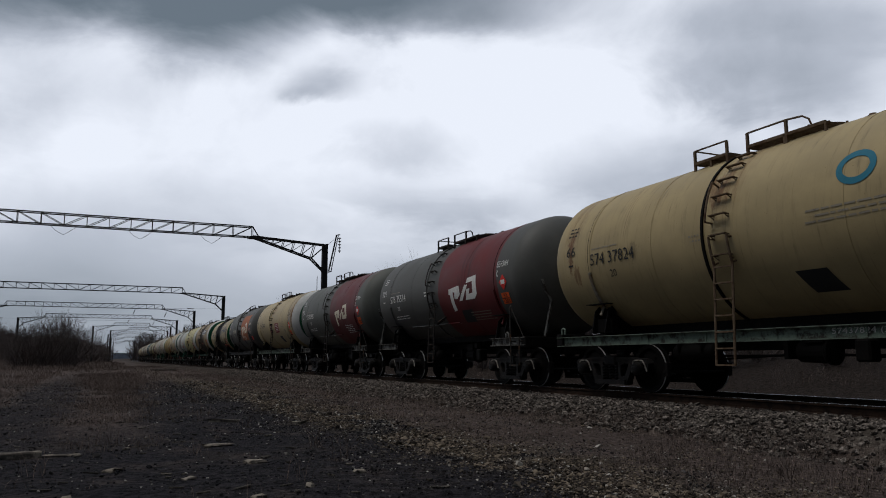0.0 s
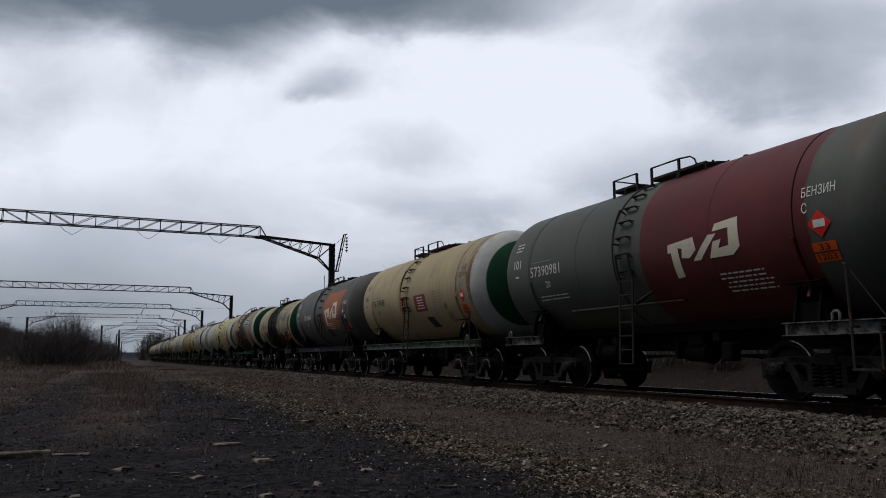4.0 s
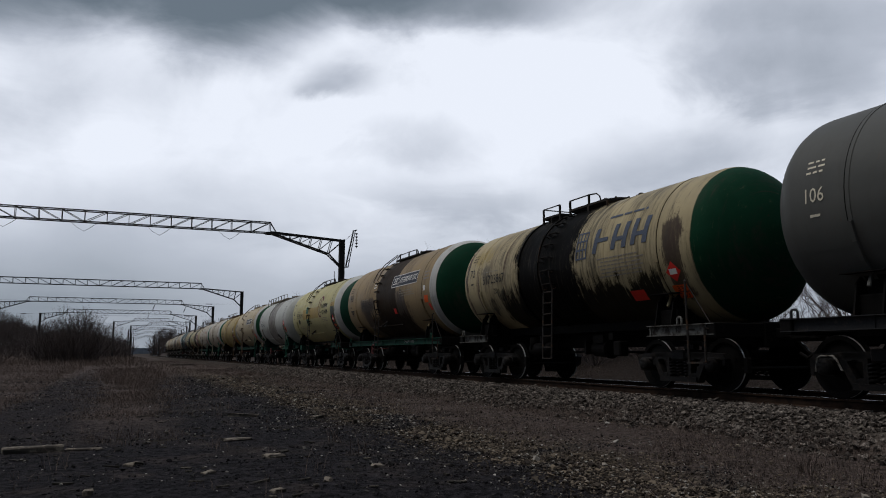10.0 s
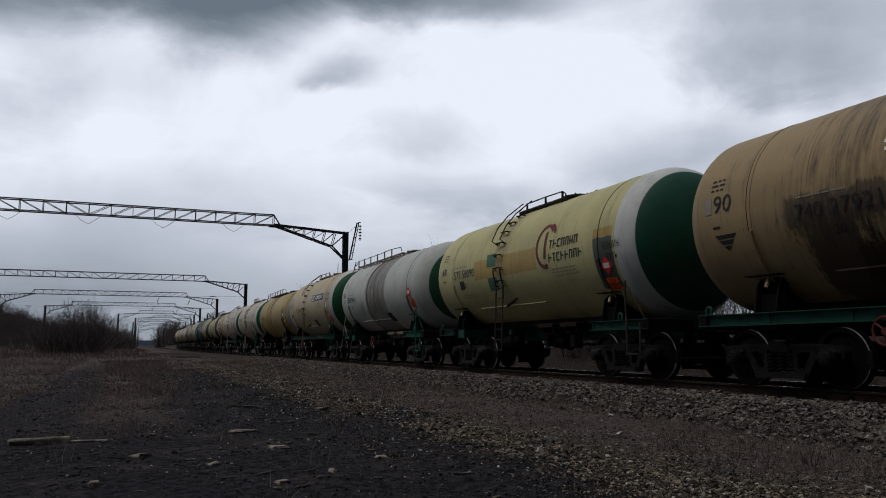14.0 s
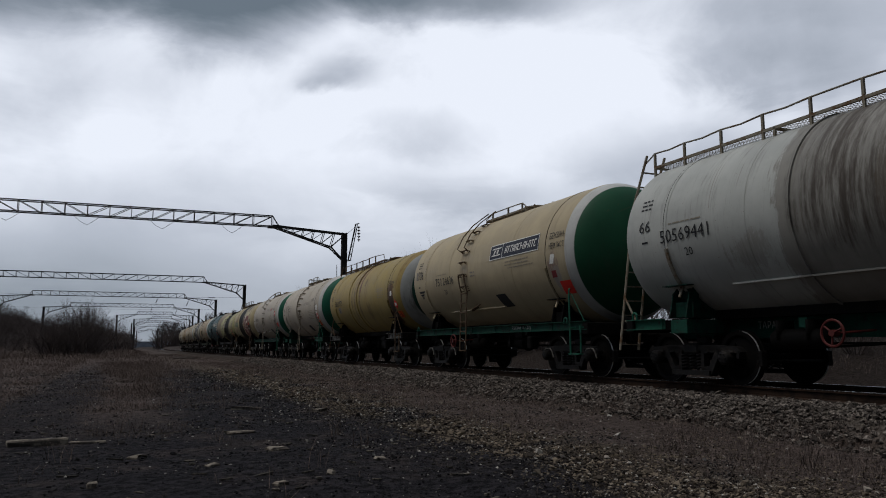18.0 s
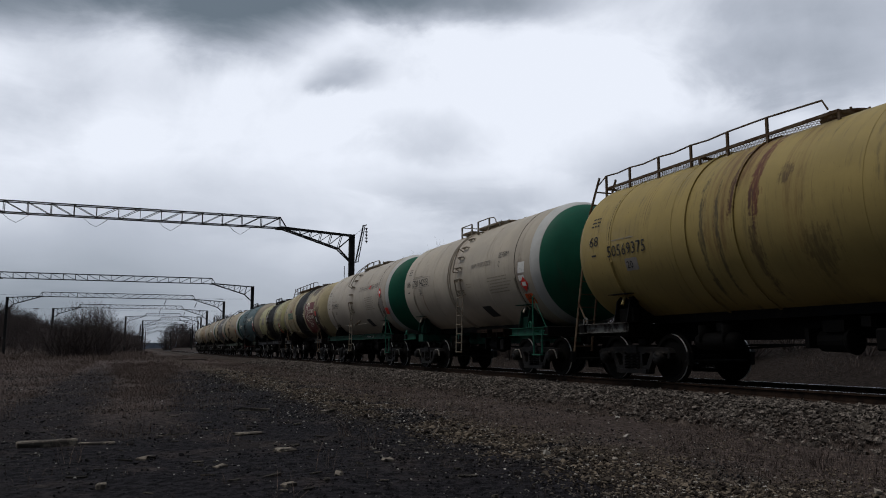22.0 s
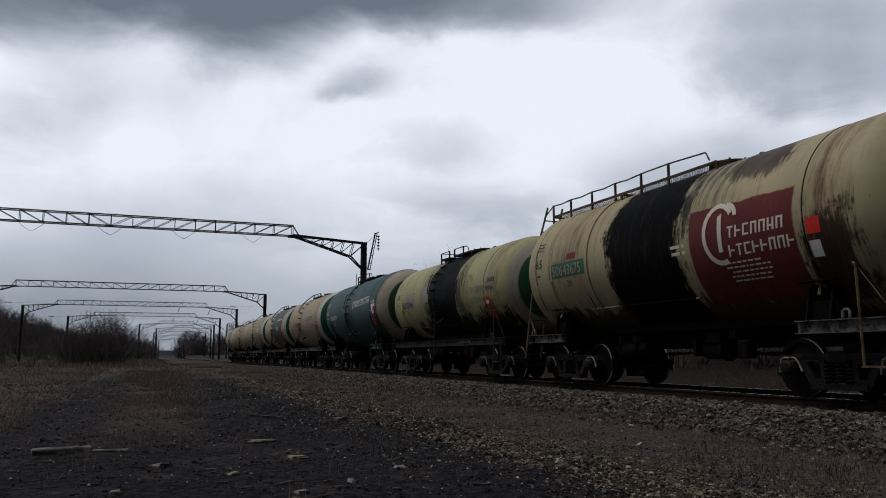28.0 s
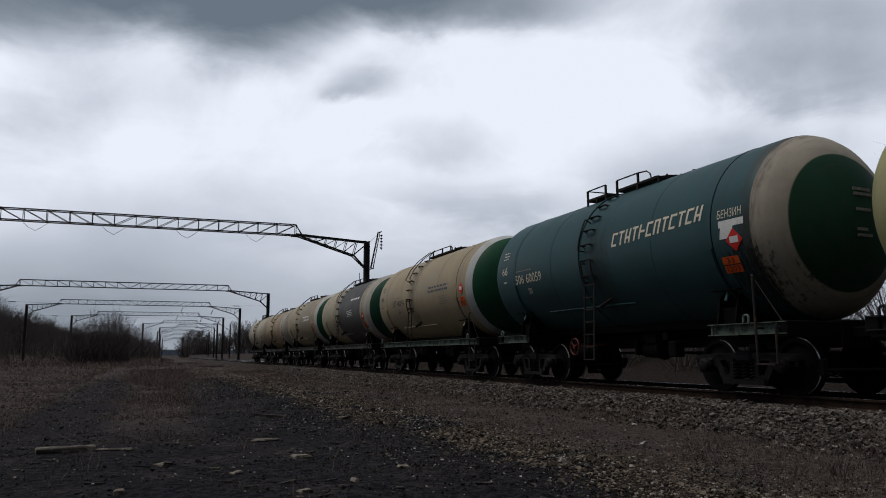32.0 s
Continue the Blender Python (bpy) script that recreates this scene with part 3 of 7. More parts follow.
def make_wheelset(bm):
    """Two disc wheels on an axle, turning round y; slot 1 is the polished tread."""
    for s in (-1, 1):
        o = [(0.855, 0.09), (0.855, 0.14), (0.80, 0.17), (0.775, 0.36), (0.83, 0.40), (0.835, 0.47), (0.825, 0.475), (0.795, 0.476), (0.725, 0.478), (0.715, 0.503), (0.70, 0.503), (0.695, 0.40), (0.74, 0.36), (0.76, 0.17), (0.70, 0.13), (0.70, 0.09)]
        m = [0, 0, 0, 0, 0, 0, 1, 0, 0, 0, 0, 0, 0, 0, 0]
        lathe(bm, [(s * a, r) for a, r in o], "y", 40, m)
        for i in range(2):
            a = math.pi * i
            bar(bm, (0.26 * math.cos(a), s * 0.79, 0.26 * math.sin(a)), (0.26 * math.cos(a), s * 0.815, 0.26 * math.sin(a)), 0.028, 8)
    bar(bm, (0, -1.06, 0), (0, 1.06, 0), 0.075, 12)
    bmesh.ops.recalc_face_normals(bm, faces=bm.faces)


def make_deck(bm, x0, x1, y0, y1, z):
    """Open grating: a frame with bars across."""
    for y in (y0, y1):
        box(bm, x0, x1, y - 0.02, y + 0.02, z - 0.05, z)
    if x1 - x0 > 4:
        # open mesh of thin strips
        for x in np.arange(x0, x1 + 0.01, 0.075):
            box(bm, x - 0.004, x + 0.004, y0, y1, z - 0.012, z - 0.006)
        for y in np.arange(y0, y1, 0.06):
            box(bm, x0, x1, y - 0.004, y + 0.004, z - 0.018, z - 0.012)
    else:
        for x in np.arange(x0, x1 + 0.01, 0.055):
            box(bm, x - 0.011, x + 0.011, y0, y1, z - 0.03, z - 0.005)
    for x in (x0, (x0 + x1) / 2, x1):
        box(bm, x - 0.02, x + 0.02, y0, y1, z - 0.06, z - 0.02)
        for y in (y0, y1):
            zz = TANK_Z + math.sqrt(max(0.01, TANK_R ** 2 - y * y))
            box(bm, x - 0.02, x + 0.02, y - 0.02, y + 0.02, zz - 0.03, z - 0.02)


def deck_z():
    return TANK_Z + TANK_R + 0.03


def deck_short(bm, which):
    """Hatch platforms: two decks with a gap for the ladder."""
    a, b = ((-1.50, -0.68), (-0.22, 1.34))[which]
    make_deck(bm, a, b, -0.75, 0.75, deck_z() - 0.05)


def deck_mid(bm, which):
    make_deck(bm, -1.15, 1.3, -0.72, 0.72, deck_z() - 0.08)


def deck_long(bm, which):
    if which:
        make_deck(bm, -0.3, 1.2, -0.16, 0.74, deck_z() - 0.07)
    else:
        make_deck(bm, -5.1, 1.2, -0.76, -0.18, deck_z() - 0.05)


# posts (x, y) and rails (runs of x, y, height over the deck) of each kind of platform
RAILS = {
    "short": ([(-1.5, s) for s in (-0.75, 0.75)] + [(-0.70, s) for s in (-0.75, 0.75)] + [(x, s) for x in (-0.22, 0.60) for s in (-0.75, 0.75)],
              [[(-1.5, 0.75, 0.17), (-1.5, -0.75, 0.17), (-0.70, -0.75, 0.17)], [(-1.5, 0.75, 0.17), (-0.70, 0.75, 0.17)]]
              + [[(-0.22, s, 0.17), (0.6, s, 0.17), (0.92, s, 0.14), (1.04, s, 0.06), (1.10, s, -0.1)] for s in (-0.75, 0.75)]),
    "mid": ([(x, s) for x in (-0.74, 0.26, 1.10) for s in (-0.72, 0.72)],
            [[(-1.2, s, -0.06), (-0.74, s, 0.08), (0.26, s, 0.09), (1.10, s, 0.08), (1.25, s, 0.0), (1.28, s, -0.08)] for s in (-0.72, 0.72)]),
    "long": ([(x, -0.76) for x in (-5.1, -4.2, -3.2, -2.2, -1.2, -0.25)],
             [[(-5.45, -0.80, 0.02), (-5.1, -0.76, 0.230), (-4.65, -0.76, 0.205), (-4.2, -0.76, 0.230), (-3.7, -0.76, 0.200), (-3.2, -0.76, 0.230), (-2.7, -0.76, 0.200), (-2.2, -0.76, 0.230), (-1.7, -0.76, 0.205), (-1.2, -0.76, 0.230), (-0.25, -0.76, 0.230), (0.9, -0.76, 0.180), (1.0, -0.76, 0.000)]]),
}


def make_post(bm):
    box(bm, -0.022, 0.022, -0.022, 0.022, -0.26, 0.28)


def rail_run(bm, pts):
    z = deck_z()
    tube(bm, [(x, y, z + h) for x, y, h in pts], 0.017)


def make_hatch(bm):
    lathe(bm, [(-0.2, 0.0), (-0.2, 0.36), (0.02, 0.36), (0.02, 0.42), (0.06, 0.42), (0.07, 0.36), (0.11, 0.20), (0.12, 0.0)], "z", 24)
    for i in range(8):
        a = math.pi / 4 * i
        bar(bm, (0.40 * math.cos(a), 0.40 * math.sin(a), -0.05), (0.40 * math.cos(a), 0.40 * math.sin(a), 0.09), 0.022)
    bmesh.ops.translate(bm, verts=bm.verts, vec=(0.75, 0, deck_z()))


def make_valve(bm):
    lathe(bm, [(-0.2, 0.0), (-0.2, 0.09), (0.03, 0.09), (0.03, 0.12), (0.07, 0.12), (0.08, 0.07), (0.12, 0.05), (0.12, 0.0)], "z", 14)
    bmesh.ops.translate(bm, verts=bm.verts, vec=(1.6, 0, deck_z() - 0.04))


def ladder_line(t, off):
    """Point on the ladder's way: down the tank's flank, then straight to the frame."""
    r = TANK_R + off
    a = math.radians(62 - t * 82)
    if t <= 1.0:
        return Vector((0, -r * math.cos(a), TANK_Z + r * math.sin(a)))
    a = math.radians(-20)
    top = Vector((0, -r * math.cos(a), TANK_Z + r * math.sin(a)))
    return top + Vector((0, -0.06, LADDER_FOOT - top.z)) * (t - 1.0)


LADDER_FOOT = 0.55


def make_stile(bm):
    """One long side of the ladder, with its stays to the tank."""
    tube(bm, [ladder_line(0.80 + 0.05 * i, 0.10) for i in range(5)], 0.022)
    tube(bm, [ladder_line(1.0 + 0.1 * i, 0.10) for i in range(11)], 0.022)
    for t in (0.82, 1.0):
        bar(bm, ladder_line(t, 0.10), ladder_line(t, -0.02), 0.016)


def make_rung(bm):
    box(bm, -0.20, 0.20, -0.025, 0.025, -0.012, 0.012)


def make_step(bm):
    """Bracket step welded on the flank above the ladder."""
    for x in (-0.16, 0.16):
        bar(bm, (x, 0.02, 0), (x, -0.12, 0.005), 0.014)
        bar(bm, (x, 0.02, -0.07), (x, -0.10, 0), 0.010)
    box(bm, -0.18, 0.18, -0.13, -0.06, 0, 0.018)


def make_side_bar(bm):
    tube(bm, [ladder_line(0.40 + 0.06 * i, 0.16) for i in range(6)], 0.018)
    for t in (0.40, 0.70):
        bar(bm, ladder_line(t, 0.16), ladder_line(t, -0.02), 0.016)


def make_ladder_rail(bm):
    """Bowed hand rails over the top of the ladder."""
    for x in (-0.24, 0.24):
        tube(bm, [Vector((x, -0.72, deck_z() + 0.12)), Vector((x, -0.88, deck_z() + 0.0)), ladder_line(0.16, 0.22) + Vector((x, 0, 0)), ladder_line(0.34, 0.22) + Vector((x, 0, 0)), ladder_line(0.5, 0.22) + Vector((x, 0, 0)), ladder_line(0.52, 0.0) + Vector((x, 0, 0))], 0.017)


def end_ladder_point(z):
    """Way of the rear ladder: upright beside the dome, then leaning to the platform."""
    top = deck_z()
    if z < 3.5:
        return -5.62 + 0.10 * (z - 0.6) / 2.9, -1.42 + 0.35 * (z - 0.6) / 2.9
    k = (z - 3.5) / (top + 0.2 - 3.5)
    return -5.52 + 0.30 * k, -1.07 + 0.20 * k


def make_end_stile(bm):
    tube(bm, [(*end_ladder_point(z), z) for z in (0.6, 1.5, 2.5, 3.5, 3.9, deck_z() + 0.2)], 0.028)


def make_end_rung(bm):
    box(bm, -0.02, 0.02, 0, 0.46, -0.013, 0.013)


def make_end_bracket(bm):
    bar(bm, (-5.58, -1.30, 1.7), (-5.3, -1.25, 1.2), 0.022)
    bar(bm, (-5.58, -1.30, 1.2), (-5.3, -1.25, 1.1), 0.022)


def make_ledge(bm):
    """Drip ledge along the flank."""
    a = math.radians(-42)
    y, z = -(TANK_R + 0.01) * math.cos(a), TANK_Z + (TANK_R + 0.01) * math.sin(a)
    box(bm, -2.6, 1.1, y - 0.045, y + 0.03, z - 0.012, z + 0.018)


def make_brace(bm):
    bar(bm, (0.2, -1.5, 1.75), (0.62, -1.22, 2.05), 0.03)
    bar(bm, (0.2, -1.5, 1.72), (0.2, -1.2, 1.9), 0.03)


def make_corner_step(bm):
    """Stirrup step with its grab rail at the front corner."""
    y = -1.56
    tube(bm, [(4.72, y, 1.95), (4.74, y, 0.52), (5.16, y, 0.52), (5.16, y, 1.14)], 0.022)
    box(bm, 4.74, 5.16, y - 0.06, y + 0.06, 0.50, 0.53)
    tube(bm, [(4.72, y, 1.95), (4.60, y + 0.10, 2.0)], 0.02)
    bar(bm, (4.73, y + 0.04, 1.9), (5.2, y + 0.10, 1.2), 0.010)
    for x in (4.74, 5.16):
        bar(bm, (x, y, 1.1), (x, -1.40, 1.1), 0.02)


def make_end_stay(bm):
    """Flat strip that ties the dome down to the frame's end."""
    r = TANK_R * math.sqrt(1 - (0.60 / TANK_DOME) ** 2) + 0.02
    pts = [(TANK_CYL + 0.60, -r * math.cos(radians(k)), TANK_Z + r * math.sin(radians(k))) for k in (-10, -26, -42)] + [(5.22, -0.85, 1.22)]
    for p, q in zip(pts, pts[1:]):
        bar(bm, p, q, 0.028, square=True)


def make_pad(bm):
    """Riveted bearing plate under the tank's flank."""
    box(bm, -0.36, 0.36, -1.12, -0.72, 1.20, 1.225, 0.006)
    box(bm, -0.36, 0.36, -1.13, -1.11, 1.13, 1.23, 0.004)
    for k in range(7):
        bar(bm, (-0.30 + 0.10 * k, -1.14, 1.18), (-0.30 + 0.10 * k, -1.12, 1.18), 0.014, 6)
    for x in (-0.25, 0.25):
        box(bm, x - 0.03, x + 0.03, -1.05, -0.75, 1.0, 1.2)


def make_push_bracket(bm):
    tube(bm, [(0, -1.5, 1.2), (0, -1.5, 1.30), (0.03, -1.5, 1.33), (0.09, -1.5, 1.33), (0.12, -1.5, 1.30), (0.12, -1.5, 1.2)], 0.022)


def make_brake_cylinder(bm):
    lathe(bm, [(-0.45, 0.0), (-0.45, 0.17), (0.05, 0.19), (0.10, 0.22), (0.14, 0.22), (0.2, 0.0)], "x", 16)
    bmesh.ops.translate(bm, verts=bm.verts, vec=(0.9, -0.55, 0.78))
    box(bm, 0.6, 1.0, -0.75, -0.35, 0.92, 1.1)


def make_air_tank(bm):
    lathe(bm, [(-0.55, 0.0), (-0.52, 0.12), (-0.45, 0.16), (0.45, 0.16), (0.52, 0.12), (0.55, 0.0)], "x", 16)
    bmesh.ops.translate(bm, verts=bm.verts, vec=(-1.7, -0.75, 0.80))
    for x in (-2.0, -1.4):
        box(bm, x - 0.03, x + 0.03, -0.93, -0.57, 0.78, 1.1)


def make_brake_rigging(bm):
    bar(bm, (-2.4, -0.35, 0.72), (2.4, -0.35, 0.72), 0.022)
    bar(bm, (-2.6, -0.1, 0.62), (0.4, -0.55, 0.74), 0.022)
    bar(bm, (2.6, 0.1, 0.62), (1.0, -0.5, 0.74), 0.022)
    box(bm, 0.30, 0.38, -0.8, -0.2, 0.66, 0.98)
    box(bm, 1.7, 1.95, -1.0, -0.75, 0.62, 0.95, 0.03)
    tube(bm, [(-5.1, 0.45, 1.0), (-2.0, 0.6, 0.9), (2.0, 0.6, 0.9), (5.1, 0.45, 1.0)], 0.02)


def make_outlet(bm):
    lathe(bm, [(0.95, 0.0), (0.95, 0.14), (1.30, 0.14), (1.52, 0.24), (1.56, 0.24), (1.56, 0.0)], "z", 16)
    bmesh.ops.translate(bm, verts=bm.verts, vec=(-0.3, 0, 0))


def make_hand_wheel(bm):
    pts = [(0.19 * math.cos(a), 0, 0.19 * math.sin(a)) for a in [2 * math.pi * i / 20 for i in range(21)]]
    tube(bm, pts, 0.02)
    for i in range(3):
        a = math.pi * 2 * i / 3 + 0.4
        bar(bm, (0, 0, 0), (0.19 * math.cos(a), 0, 0.19 * math.sin(a)), 0.016)
    lathe(bm, [(-0.03, 0.0), (-0.03, 0.05), (0.10, 0.05), (0.10, 0.0)], "y", 10)
    bar(bm, (0, 0.05, 0), (0, 0.9, 0.05), 0.02)


# --- painted signs that follow the tank's curve
def flank(x, arc, off=0.006):
    """A point of the near flank: arc is the way up along the curve from mid height."""
    a = arc / TANK_R
    r = TANK_R + off
    return Vector((x, -r * math.cos(a), TANK_Z + r * math.sin(a)))


def arc_at(z):
    return TANK_R * math.asin(max(-0.99, min(0.99, (z - TANK_Z) / TANK_R)))


def flank_poly(bm, pts, off=0.006):
    """A flat shape of (x, arc) corners, cut fine enough to follow the curve."""
    vs = [bm.verts.new((x, a, 0)) for x, a in pts]
    bm.faces.new(vs)


def wrap(bm, off=0.006, cut=0.12):
    lo = min(v.co.y for v in bm.verts)
    hi = max(v.co.y for v in bm.verts)
    k = lo + cut
    while k < hi:
        g = bm.verts[:] + bm.edges[:] + bm.faces[:]
        bmesh.ops.bisect_plane(bm, geom=g, plane_co=(0, k, 0), plane_no=(0, 1, 0))
        k += cut
    for v in bm.verts:
        v.co = flank(v.co.x, v.co.y, off)
    bmesh.ops.recalc_face_normals(bm, faces=bm.faces)
    if bm.faces and sum(f.normal.y * f.calc_area() for f in bm.faces) > 0:
        bmesh.ops.reverse_faces(bm, faces=bm.faces)


def rects(key, items, off=0.006):
    """Mesh of rectangles (x0, x1, arc0, arc1[, slant])."""
    def make(bm):
        for it in items:
            x0, x1, a0, a1 = it[:4]
            s = it[4] if len(it) > 4 else 0.0
            flank_poly(bm, [(x0, a0), (x1, a0), (x1 + s, a1), (x0 + s, a1)])
        wrap(bm, off)
    return shared(tank_key(key), make)


def polys(key, shapes, off=0.006):
    def make(bm):
        for s in shapes:
            flank_poly(bm, s)
        wrap(bm, off)
    return shared(tank_key(key), make)


def ring_shape(cx, ca, rx, ra, w, a0, a1, n=16):
    """Quads along an elliptic arc."""
    out = []
    for i in range(n):
        t0, t1 = (radians(a0 + (a1 - a0) * k / n) for k in (i, i + 1))
        out.append([(cx + rx * math.cos(t0), ca + ra * math.sin(t0)), (cx + rx * math.cos(t1), ca + ra * math.sin(t1)),
                    (cx + (rx - w) * math.cos(t1), ca + (ra - w) * math.sin(t1)), (cx + (rx - w) * math.cos(t0), ca + (ra - w) * math.sin(t0))])
    return out


def flat_text(text):
    """Mesh vertices and faces of a line of writing, scaled to a box of 1 x 1."""
    cu = bpy.data.curves.new("writing", "FONT")
    cu.body, cu.resolution_u = text, 2
    ob = bpy.data.objects.new("writing", cu)
    scene.collection.objects.link(ob)
    dg = bpy.context.evaluated_depsgraph_get()
    me = bpy.data.meshes.new_from_object(ob.evaluated_get(dg))
    vs = [v.co.copy() for v in me.vertices]
    fs = [tuple(p.vertices) for p in me.polygons]
    bpy.data.objects.remove(ob)
    bpy.data.curves.remove(cu)
    bpy.data.meshes.remove(me)
    x0, x1 = min(v.x for v in vs), max(v.x for v in vs)
    y0, y1 = min(v.y for v in vs), max(v.y for v in vs)
    return [((v.x - x0) / (x1 - x0), (v.y - y0) / (y1 - y0)) for v in vs], fs


TEXTS = {}


def writing(text, x0, x1, z, height, off=0.010):
    """Writing on the flank from x0 to x1, its middle at height z."""
    key = tank_key("writing_%s_%.2f_%.2f_%.2f" % (text, x0, x1, z))

    def make(bm):
        if text not in TEXTS:
            TEXTS[text] = flat_text(text)
        vs, fs = TEXTS[text]
        a = arc_at(z) - height / 2
        bv = [bm.verts.new((x0 + (x1 - x0) * u, a + height * w, 0)) for u, w in vs]
        for f in fs:
            if len(set(f)) > 2:
                try:
                    bm.faces.new([bv[i] for i in f])
                except ValueError:
                    pass
        wrap(bm, off, 9.0)
    return shared(key, make)


def lines_of_bars(key, x0, x1, z, rows, height=0.05, gap=0.045, words=5, seed=1):
    """Small writing that nobody can read: rows of short bars."""
    rnd = random.Random(seed)
    items, a = [], arc_at(z)
    for r in range(rows):
        x, w = x0 + rnd.uniform(0, 0.12) * (x1 - x0), (x1 - x0)
        end = x1 - rnd.uniform(0, 0.15) * w
        while x < end - 0.03:
            l = min(rnd.uniform(0.4, 1.4) * w / words, end - x)
            items.append((x, x + l, a - height * 0.8, a - height * 0.15))
            x += l + height * 0.7
        a -= height + gap
    return rects(key, items)


SILL_MARK = plain_paint("worn_white_sill_mark", (0.42, 0.42, 0.40), 0.7, 0.6)
WHEELSETS = []
WAGONS = []


def add_bogie(wagon, x, near_paint):
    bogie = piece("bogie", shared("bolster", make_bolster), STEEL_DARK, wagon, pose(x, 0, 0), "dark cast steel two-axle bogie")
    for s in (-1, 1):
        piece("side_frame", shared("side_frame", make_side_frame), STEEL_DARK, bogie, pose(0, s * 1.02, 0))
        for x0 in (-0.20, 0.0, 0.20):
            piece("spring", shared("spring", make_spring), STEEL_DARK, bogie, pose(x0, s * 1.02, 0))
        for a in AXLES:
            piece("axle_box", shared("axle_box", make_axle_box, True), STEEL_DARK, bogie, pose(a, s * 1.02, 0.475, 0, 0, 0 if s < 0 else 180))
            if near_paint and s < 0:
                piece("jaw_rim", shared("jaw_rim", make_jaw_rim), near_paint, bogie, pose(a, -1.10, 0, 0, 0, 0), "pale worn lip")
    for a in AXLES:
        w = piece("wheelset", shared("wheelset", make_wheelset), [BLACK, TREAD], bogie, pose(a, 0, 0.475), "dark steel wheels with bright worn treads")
        WHEELSETS.append(w)


FINE_PRINT = ("small_writing", "dome_stencil", "emblem_wording", "name_lettering", "brand_word", "caption_line", "end_stencil", "sill_number", "plate_number")


def sign(wagon, name, me, mat, label=""):
    ob = piece(name, me, mat, wagon, None, label)
    if name in FINE_PRINT:
        ob["kind"] = "stuff"
    return ob


def hazard(wagon, x, z, plate_dx=0.0, size=0.36, plate=True):
    """Red diamond and orange plate."""
    a, h = arc_at(z), size / 2 * 1.12
    tag = "%.2f_%.2f" % (x, z)
    sign(wagon, "hazard_diamond", polys("diamond_" + tag, [[(x - h, a), (x, a - h), (x + h, a), (x, a + h)]], 0.014), RED_PLATE, "red diamond hazard placard")
    sign(wagon, "placard_centre", rects("diamond_centre_" + tag, [(x - 0.10, x + 0.10, a - 0.05, a + 0.06)], 0.020), WHITE_MARK)
    if plate:
        px, pa = x + plate_dx, a - 0.42
        z2 = TANK_Z + TANK_R * math.sin(pa / TANK_R)
        sign(wagon, "hazard_plate", rects("plate_" + tag, [(px - 0.20, px + 0.20, pa - 0.15, pa + 0.15)], 0.012), ORANGE_PLATE, "orange hazard plate")
        sign(wagon, "plate_line", rects("plate_line_" + tag, [(px - 0.20, px + 0.20, pa - 0.01, pa + 0.01)], 0.017), BLACK_MARK)
        for text, da, w in (("33", 0.075, 0.09), ("1203", -0.075, 0.15)):
            zz = TANK_Z + TANK_R * math.sin((pa + da) / TANK_R)
            sign(wagon, "plate_number", writing(text, px - w, px + w, zz, 0.10, 0.018), BLACK_MARK)


def rail_emblem(wagon, x, z, mat, key, size=1.0):
    """Three slanted blocks that stand in for the painted emblem."""
    a = arc_at(z)
    shapes = [
        [(x, a + 0.16), (x + 0.62, a + 0.22), (x + 0.66, a + 0.0), (x + 0.48, a - 0.12), (x + 0.30, a - 0.10), (x + 0.34, a + 0.06), (x + 0.24, a + 0.08), (x + 0.26, a - 0.42), (x + 0.08, a - 0.44), (x + 0.06, a + 0.02), (x - 0.02, a + 0.02)],
        [(x + 0.56, a - 0.18), (x + 0.74, a - 0.18), (x + 1.14, a + 0.20), (x + 0.96, a + 0.20)],
        [(x + 0.94, a - 0.18), (x + 1.44, a - 0.18), (x + 1.60, a - 0.06), (x + 1.60, a + 0.40), (x + 1.12, a + 0.36), (x + 1.06, a + 0.24), (x + 1.40, a + 0.26), (x + 1.38, a - 0.02), (x + 1.16, a - 0.04), (x + 1.24, a + 0.10), (x + 1.06, a + 0.08)],
    ]
    shapes = [[(x + (u - x) * size, a + (v - a) * size) for u, v in shape] for shape in shapes]
    sign(wagon, "emblem", polys("rail_emblem_" + key, shapes, 0.008), mat, "pale emblem of three slanted blocks")


def freight_emblem(wagon, x, z, mat, ring_mat, key):
    """Open ring with an upright stroke, and two rows of letter blocks."""
    a = arc_at(z)
    shapes = ring_shape(x + 0.42, a - 0.02, 0.42, 0.56, 0.09, 40, 290) + ring_shape(x + 0.60, a + 0.26, 0.26, 0.26, 0.09, 0, 90, 8)
    shapes += [[(x + 0.38, a - 0.34), (x + 0.48, a - 0.34), (x + 0.50, a + 0.34), (x + 0.40, a + 0.30)]]
    sign(wagon, "emblem_ring", polys("freight_ring_" + key, shapes, 0.009), ring_mat, "open ring emblem with an upright stroke")
    items = []
    for row, x0, n in ((a - 0.02, x + 0.62, 7), (a - 0.34, x + 0.60, 8)):
        items += stroke_blocks(x0, x0 + n * 0.182, row, 0.20, n, n, 0.1)
    sign(wagon, "emblem_wording", rects("freight_words_" + key, items, 0.009), mat, "two rows of painted letter blocks")


